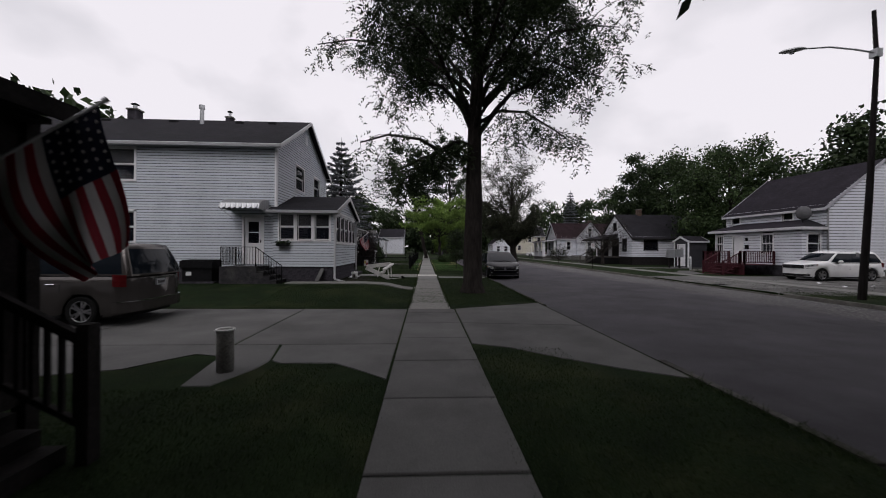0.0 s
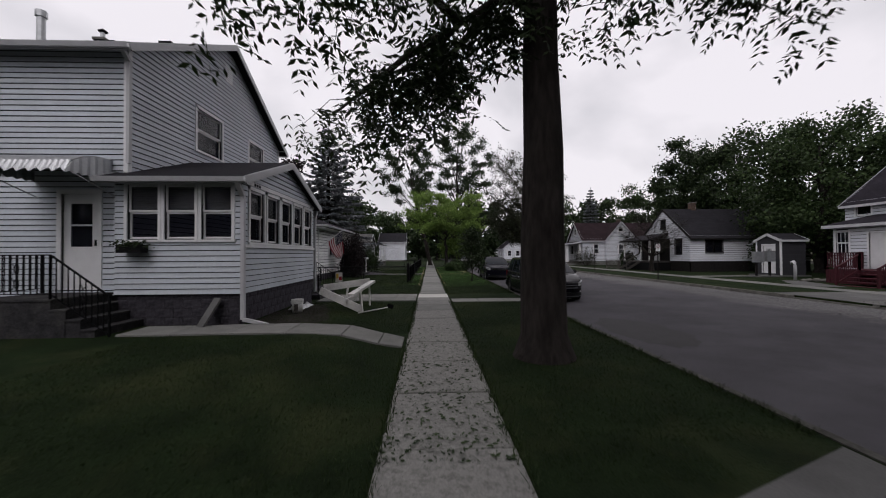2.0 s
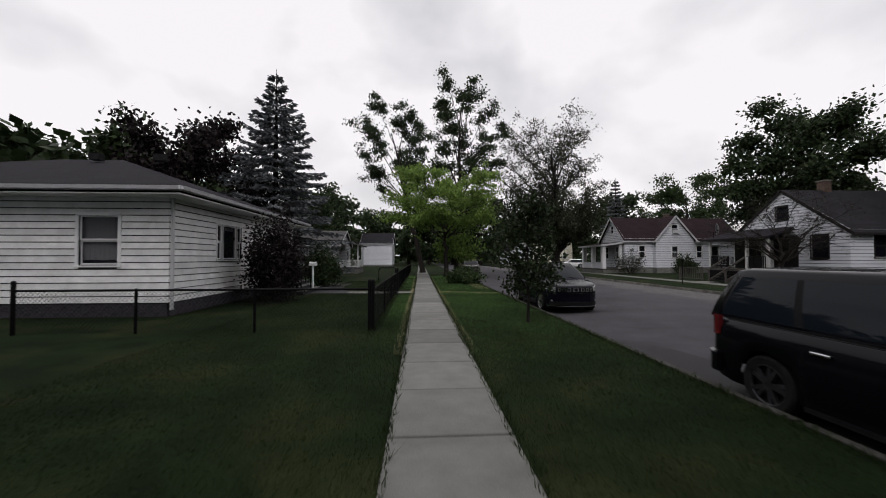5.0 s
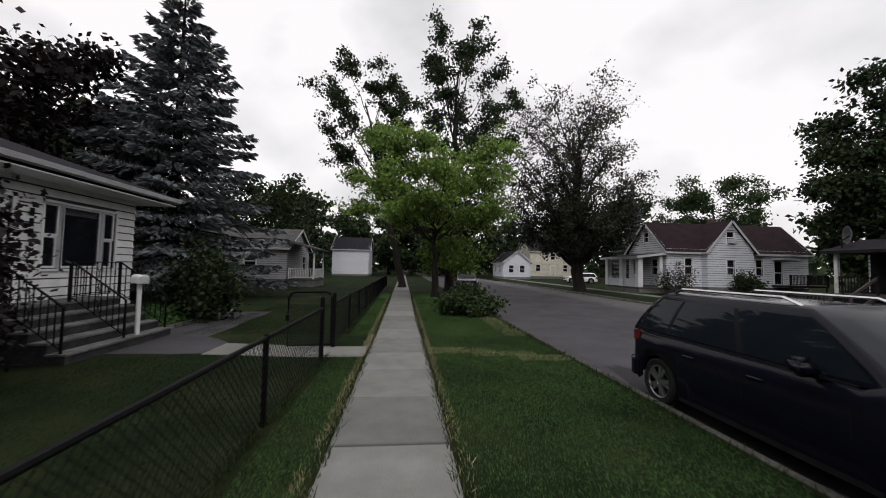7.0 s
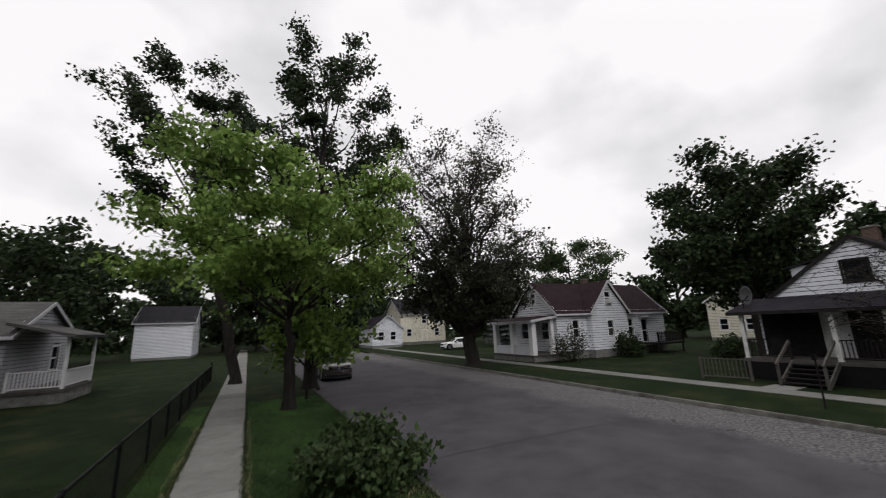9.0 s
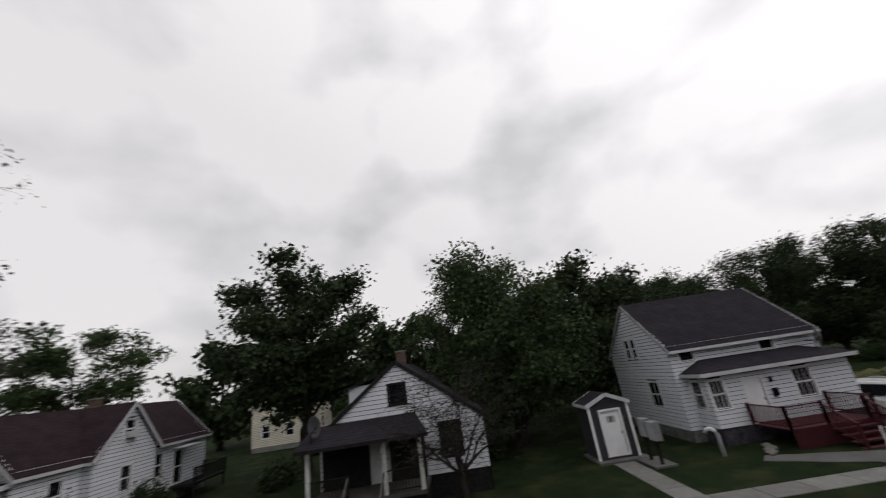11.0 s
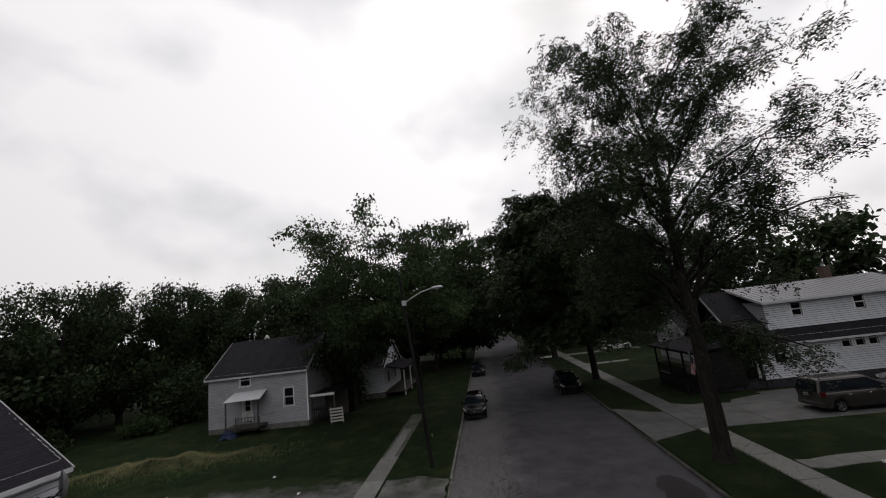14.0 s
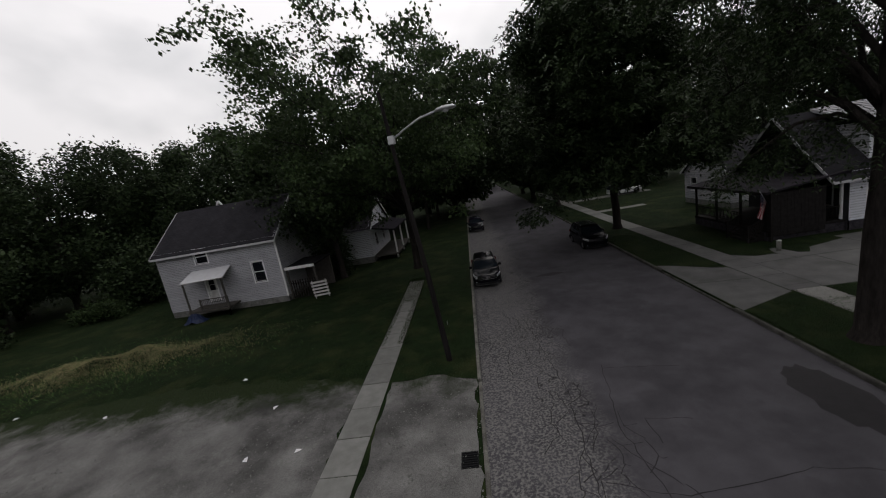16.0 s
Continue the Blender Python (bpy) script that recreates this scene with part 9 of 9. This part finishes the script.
bush("tall ornamental shrub in front of the bungalow", (-6.1, 44.9, 0), 1.0, 1.9, 3.1, 10500, 0.11, LEAF_MAROON, 33)
bush("clipped dark shrub by the cross-gable house", (28.4, 68.2, 0), 1.3, 0.9, 1.9, 3000, 0.16, LEAF_DARK, 34)
bush("leafy shrub at the columned porch", (22.6, 68.7, 0), 1.7, 1.1, 2.5, 1700, 0.14, LEAF_GREY, 35)
bush("dark tall shrub against the end of the gable house", (31.0, 48.4, 0), 1.7, 0.9, 3.3, 5200, 0.2, LEAF_DARK, 41, "tall_shrub")
bush("dark shrub on the back lawn", (31.5, 62.0, 0), 1.4, 1.2, 1.5, 2600, 0.18, LEAF_DARK, 36)
bush("sprawling weeds at the edge of the open lawn", (48.5, 3.4, 0), 2.6, 1.3, 1.7, 3800, 0.2, LEAF_MID, 37)
bush("low dark brush along the edge of the woods", (55.0, 8.6, 0), 3.4, 1.6, 2.2, 5200, 0.22, LEAF_DARK, 42)

# woods around, from a few grown trees set again and again
seeds = [tree("dense wood-edge tree with dark foliage", (78, 30, 0), 13.5, 0.35, (6.4, 0, 0), 4600, 0.74, LEAF_DARK, 41, limbs=13, low=0.08, twigs=2, seconds=5, clump=0.6, group="wood trees"),
         tree("broad wood-edge tree with dark foliage", (76, -2, 0), 12.5, 0.35, (6.8, 0, 0), 4600, 0.74, LEAF_DARK, 42, limbs=13, low=0.06, twigs=2, seconds=5, clump=0.6, group="wood trees"),
         tree("lighter wood-edge tree with ragged top", (80, 44, 0), 14.5, 0.33, (6.2, 0, 0), 4200, 0.72, LEAF_MID, 43, limbs=12, low=0.10, twigs=2, seconds=5, clump=0.55, group="wood trees")]
edge = [tree("dense tree at the edge of the woods", (54, 30, 0), 14.2, 0.35, (6.4, 0, 0), 24000, 0.3, LEAF_DARK, 44, limbs=16, low=0.06, twigs=2, seconds=8, clump=0.6, group="wood trees"),
        tree("dense tree at the edge of the woods", (49, -9, 0), 15.6, 0.35, (6.6, 0, 0), 24000, 0.3, LEAF_DARK, 45, limbs=16, low=0.05, twigs=2, seconds=8, clump=0.6, group="wood trees")]
rnd = random.Random(99)
spots = [(60, 8), (56, -8), (66, 16), (64, -2), (76, 12), (80, 28), (74, -14), (36, -24), (30, -24), (28, -34), (22, -40), (16.8, -34), (17.5, -48), (24, -58), (50, 56), (62, 60),
         (62, 84), (40, 104), (14, 118), (8, 124), (2, 120), (-3, 122), (-12, 124), (-20, 110), (-28, 100), (-30, 82), (-28, 70), (-30, 52), (-34, 40), (-30, 22),
         (-32, 8), (-30, -8), (-24, -18), (-14, -32), (-6, -42), (2.4, -36), (2.2, -50), (-2, -70), (10, -80), (18, -72), (-22, -40), (70, 30), (72, 0), (66, -20), (50, -32), (38, 122), (24, 126), (52, 112),
         (-26, 60), (-40, 90), (66, 46), (70, 74), (44, -26), (-16, -62), (26, -72), (8, 140), (-14, 136), (30, 140)]
for k, (x, y, f) in enumerate(((60, 22, 1.0), (59, 3, 1.07), (53.5, -9.5, 1.18), (54, 20, 0.8), (48, -15, 1.22), (57, 40, 0.95), (54, 50, 1.0), (40, -15, 0.95), (66, 13, 1.03), (62, 16, 0.92), (66, -4, 1.06), (58, -3, 1.1))):
    copy_thing(edge[k % 2], Matrix.Translation((x, y, 0)) @ Matrix.Rotation(k * 1.9, 4, "Z") @ Matrix.Diagonal((1, 1, f, 1)))
for x, y in spots:
    s = rnd.uniform(0.85, 1.2) * (0.9 if x > 40 and -30 < y < 60 else 1.0)
    copy_thing(rnd.choice(seeds), Matrix.Translation((x, y, 0)) @ Matrix.Rotation(rnd.random() * 6.28, 4, "Z") @ Matrix.Diagonal((s, s, s * rnd.uniform(0.9, 1.1), 1)))


def far_woods():
    """A ragged belt of distant woods that closes the horizon."""
    rng = np.random.default_rng(7)
    n = 26000
    a = rng.uniform(0, 2 * np.pi, n)
    r = rng.uniform(112, 150, n)
    h = 7.5 + 3.0 * np.sin(a * 23) * np.sin(a * 41 + 1.0) + 2.0 * np.sin(a * 97)
    c = np.stack([8 + r * np.cos(a), 30 + r * np.sin(a), h * rng.uniform(0, 1, n)], 1)
    quads("far_woods", leaf_quads(c, 2.1, 0.1, rng), LEAF_DARK, None, "stuff", "distant belt of dark leafy woods", "woods")


far_woods()


def gravel_stones():
    rng = np.random.default_rng(8)
    n = 4200
    x = np.where(rng.random(n) < 0.3, rng.uniform(14.8, 18.0, n), rng.uniform(19.5, 36, n))
    y = 21.6 + 6.2 * rng.random(n)
    p = np.stack([x, y, np.full(n, 0.02)], 1)
    d = rng.normal(size=(n, 3))
    d[:, 2] = np.abs(d[:, 2]) * 0.3
    d /= np.linalg.norm(d, axis=1)[:, None]
    s = np.cross(d, np.array([0, 0, 1.0]))
    w = rng.uniform(0.01, 0.035, n)[:, None]
    up = np.array([0, 0, 1.0]) * w * 0.5
    quads("gravel", np.stack([p - d * w, p + s * w + up, p + d * w + up, p - s * w], 1), M_CONCRETE, None, "stuff", "loose pale gravel stones on the lot", "gravel")


gravel_stones()

def rubble():
    """Pale rough stones lying in a row at the foot of the porch."""
    rnd = random.Random(31)
    first = None
    for k in range(9):
        x, y = 22.75 + 0.14 * k + rnd.uniform(-0.08, 0.08), 37.25 - 0.13 * k + rnd.uniform(-0.15, 0.15)
        m = Matrix.Translation((x, y, 0.0)) @ Matrix.Rotation(rnd.random() * 6.28, 4, "Z") @ Matrix.Diagonal((*[rnd.uniform(0.7, 1.35)] * 3, 1))
        if first is None:
            bm = bmesh.new()
            bmesh.ops.create_icosphere(bm, subdivisions=2, radius=0.13)
            for v in bm.verts:
                f = 1 + 0.22 * math.sin(9 * v.co.x + 4 * v.co.y * 8) * math.cos(23 * v.co.z)
                v.co = Vector((v.co.x * f * 1.25, v.co.y * f, v.co.z * f * 0.6 + 0.05))
            first = thing("stone", "rough pale stone lying by the porch foundation", "stone", "stones by the porch")
            part("rock", bm, M_KERB, first)
            first.matrix_world = m
        else:
            copy_thing(first, m)


rubble()

# ---------- fences, signs, small things ----------
utility_pole()
chain_fence("front_fence", "black chain-link fence along the bungalow lawn", (-1.42, 38.3), (-1.46, 47.5), gap=3.13)
chain_fence("side_fence", "black chain-link fence along the open lawn", (-1.44, 48.66), (-1.45, 76.0))
chain_fence("cross_fence", "black chain-link fence across the lawn front", (-1.5, 38.3), (-9.5, 38.35))
open_gate()
pf = thing("picket_fence", "short run of weathered grey picket fence beside the porch stairs", "fence")
picket_rail(pf, (21.0, 56.4, 0), (20.6, 58.3, 0), 0.95, M_GREY_WOOD, gap=0.16, name="top_rail")
road_sign("no_parking_sign", "no-parking plate on a dark steel post", (15.05, 39.5, 0), 2.4, True)
road_sign("thin_post", "thin dark post with a small head", (16.6, 52.5, 0), 1.5, False)
utility_boxes()
white_vent()
bollard()
bucket()
bag = thing("plastic_sheet", "crumpled clear plastic sheet lying by the foundation", "plastic sheet", at=(-3.95, 26.3, 0.225))
rg = random.Random(21)
bm = bmesh.new()
gr = [[bm.verts.new((-0.22 + 0.09 * a, -0.5 + 0.1 * b, rg.uniform(0.0, 0.13) if 0 < a < 5 and 0 < b < 10 else 0.0)) for b in range(11)] for a in range(6)]
for a in range(5):
    for b in range(10):
        bm.faces.new((gr[a][b], gr[a + 1][b], gr[a + 1][b + 1], gr[a][b + 1]))
part("sheet", bm, M_GALV, bag)
white_frame()
garden_hoe()
black_mailbox((-5.15, 30.8, 0.98), 80)
white_mailbox()
garden_flag()
flag("striped_flag", "striped flag hanging from a slanted pole by the steps", (0, 0, 0), (0.55, 0.3, 0), 1.25, 0.72, 4, ((-5.2, 31.5, 1.85), (-4.02, 31.95, 2.85)), 0.05)
flag("porch_flag", "large striped flag hanging in folds from the porch stair post", (0, 0, 0), (0.62, 0.1, 0), 1.7, 1.0, 9, ((-4.25, 9.25, 2.1), (-3.28, 9.85, 3.2)), 0.14)


def bank_height(x, y):
    """The low ridge of dumped soil at the edge of the gravel lot."""
    u = x - 36.5
    v = y - (14.6 + 0.16 * u + 0.5 * math.sin(u * 1.3))
    return 0.55 * math.exp(-(u / 4.2) ** 2 - (v / 1.05) ** 2) * (1 + 0.22 * math.sin(3.1 * u + 1.3 * v) + 0.15 * math.sin(5.3 * v + u))


def soil_bank():
    b = thing("soil_bank", "low uneven bank of soil under dry grass", "bank", kind="structure")
    bm = bmesh.new()
    grid = [[bm.verts.new((28.5 + 0.25 * i, 10.7 + 0.25 * j, bank_height(28.5 + 0.25 * i, 10.7 + 0.25 * j) - 0.015)) for j in range(33)] for i in range(65)]
    for i in range(64):
        for j in range(32):
            q = (grid[i][j], grid[i + 1][j], grid[i + 1][j + 1], grid[i][j + 1])
            if max(v.co.z for v in q) > 0.0:
                bm.faces.new(q)
    for v in [v for v in bm.verts if not v.link_faces]:
        bm.verts.remove(v)
    smooth(part("ridge", bm, M_LAWN, b))


soil_bank()


def grass(name, label, patches, n_per_m2, h, mat, seed, holes=(), heap=None, thin=0.0):
    """Blades spread over the patches, or gathered round a heap (x, y, spread in x, spread in y, number)."""
    rng = np.random.default_rng(seed)
    out = []
    if heap:
        hx, hy, sx, sy, hn = heap
        u, v = rng.normal(size=hn) * sx, rng.normal(size=hn) * sy
        out.append(np.stack([hx + u, hy + v + 0.16 * u + 0.5 * np.sin(u * 1.3), np.zeros(hn)], 1))
    for x0, x1, y0, y1 in patches:
        n = int((x1 - x0) * (y1 - y0) * n_per_m2)
        p = np.stack([rng.uniform(x0, x1, n), rng.uniform(y0, y1, n), np.zeros(n)], 1)
        keep = np.ones(n, bool)
        if thin:
            u, v = p[:, 0], p[:, 1]
            wave = np.sin(u * 2.3 + np.sin(v * 1.7)) + np.sin(v * 1.9 + 2.0 * np.sin(u * 1.1)) + 0.6 * np.sin(u * 6.1 + v * 4.3)
            keep &= rng.random(n) > thin * (1.0 + 0.6 * wave)
            keep &= rng.random(n) < np.clip((v - y0 + 0.8 * wave) / 8.0, 0.0, 1.0)
        for a, b, c, d in holes:
            keep &= ~((p[:, 0] > a) & (p[:, 0] < b) & (p[:, 1] > c) & (p[:, 1] < d))
        out.append(p[keep])
    p = np.concatenate(out)
    n = len(p)
    p[:, 2] = [rise(x, y) + (bank_height(x, y) if heap else 0.0) for x, y in p[:, :2]]
    a = rng.uniform(0, 2 * np.pi, n)
    s = np.stack([np.cos(a), np.sin(a), np.zeros(n)], 1)
    hh = h * rng.uniform(0.45, 1.3, n)[:, None]
    tilt = rng.normal(size=(n, 3)) * 0.45
    tilt[:, 2] = 1
    tip = p + tilt * hh
    w = 0.0022 + hh * 0.045
    quads(name, np.stack([p - s * w, p + s * w, tip + s * w * 0.15, tip - s * w * 0.15], 1), mat, None, "stuff", label, "grass")


HOLES = [(-8, -2.4, 10.9, 17.2), (-2.4, -1.5, 11.9, 17.2), (-1.5, -0.6, 11.15, 17.2), (0.6, 2.3, 12.75, 17.9), (2.3, 4, 11.1, 18.5), (-6.3, -0.6, 22.3, 23.45), (-4.5, 3.75, 28.9, 31.65), (-7.2, -4.3, 23.5, 28.9), (-9, -4.5, 29.9, 32.5), (-6.0, -0.6, 47.9, 50.2), (-9, -5.8, 40, 52)]
grass("grass", "short mown grass blades on the lawns and verge", [(0.60, 3.62, 2, 62), (-1.4, -0.60, 2, 62), (-5.5, -1.4, 2, 58)], 1100, 0.032, GRASS, 71, HOLES)
grass("tall_grass", "taller tufts of grass along the slab edges and fence", [(-0.66, -0.56, 17, 62), (0.56, 0.68, 17, 62), (-1.5, -1.36, 37.6, 62), (3.5, 3.63, 2, 62)], 900, 0.09, GRASS, 72, HOLES)
# brighter blades lift the northern verge, where no tree shades the lawn
grass("verge_grass", "thin grass and clover on the verge, coloured lighter as if in open light", [(0.7, 3.6, 34.5, 66), (-1.3, -0.7, 35, 66)], 4200, 0.022, VERGE, 74, HOLES, thin=0.3)
grass("lot_weeds", "weeds and grass creeping over the gravel edge", [(19.6, 34, 17.8, 20.2), (15.0, 18.3, 19.2, 21.4), (30.2, 42, 28.6, 30.6), (19.6, 40, 18.8, 21.0)], 190, 0.07, GRASS, 75)
grass("straw_bank", "dry straw-coloured grass lying on the low bank", [], 0, 0.12, STRAW, 76, heap=(36.5, 14.6, 3.4, 0.85, 17000))
grass("bank_weeds", "rough green weeds around the low bank", [], 0, 0.13, VERGE, 77, heap=(36.5, 15.2, 4.5, 1.6, 6500))
grass("overgrown_walk", "grass growing over the end of the old sidewalk", [(18.3, 19.6, 5.5, 11.0), (18.3, 18.7, 11, 17), (19.3, 19.6, 11, 17)], 900, 0.08, GRASS, 78)
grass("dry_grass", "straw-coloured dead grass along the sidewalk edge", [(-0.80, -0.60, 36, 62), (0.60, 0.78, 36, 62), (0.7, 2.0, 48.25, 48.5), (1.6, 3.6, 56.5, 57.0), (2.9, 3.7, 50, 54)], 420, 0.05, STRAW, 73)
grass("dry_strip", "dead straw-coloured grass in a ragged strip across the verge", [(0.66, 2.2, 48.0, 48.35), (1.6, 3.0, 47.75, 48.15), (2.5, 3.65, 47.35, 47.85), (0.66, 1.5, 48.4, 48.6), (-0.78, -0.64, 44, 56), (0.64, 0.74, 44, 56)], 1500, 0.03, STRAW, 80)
grass("leaf_litter", "dry fallen leaves and stalks on the foundation bed", [(-4.2, -2.8, 23.85, 25.2), (-4.2, -3.3, 25.2, 27.2)], 420, 0.025, LITTER, 79)


def fallen_leaves():
    """Small dark leaves and grit lying on the walk under the locust."""
    rng = np.random.default_rng(81)
    n = 900
    p = np.stack([rng.uniform(-0.6, 0.6, n), 18.2 + np.abs(rng.normal(size=n)) * 2.6, np.full(n, 0.034)], 1)
    a = rng.uniform(0, 2 * np.pi, n)
    d = np.stack([np.cos(a), np.sin(a), np.zeros(n)], 1)
    s = np.stack([-np.sin(a), np.cos(a), np.zeros(n)], 1)
    ln = rng.uniform(0.012, 0.045, n)[:, None]
    up = np.array([0, 0, 1.0]) * ln * 0.25
    quads("fallen_leaves", np.stack([p - d * ln, p + s * ln * 0.35 + up, p + d * ln + up * 0.5, p - s * ln * 0.35], 1), LEAF_DARK, None, "stuff", "small dark fallen leaves on the worn sidewalk", "leaves")


fallen_leaves()
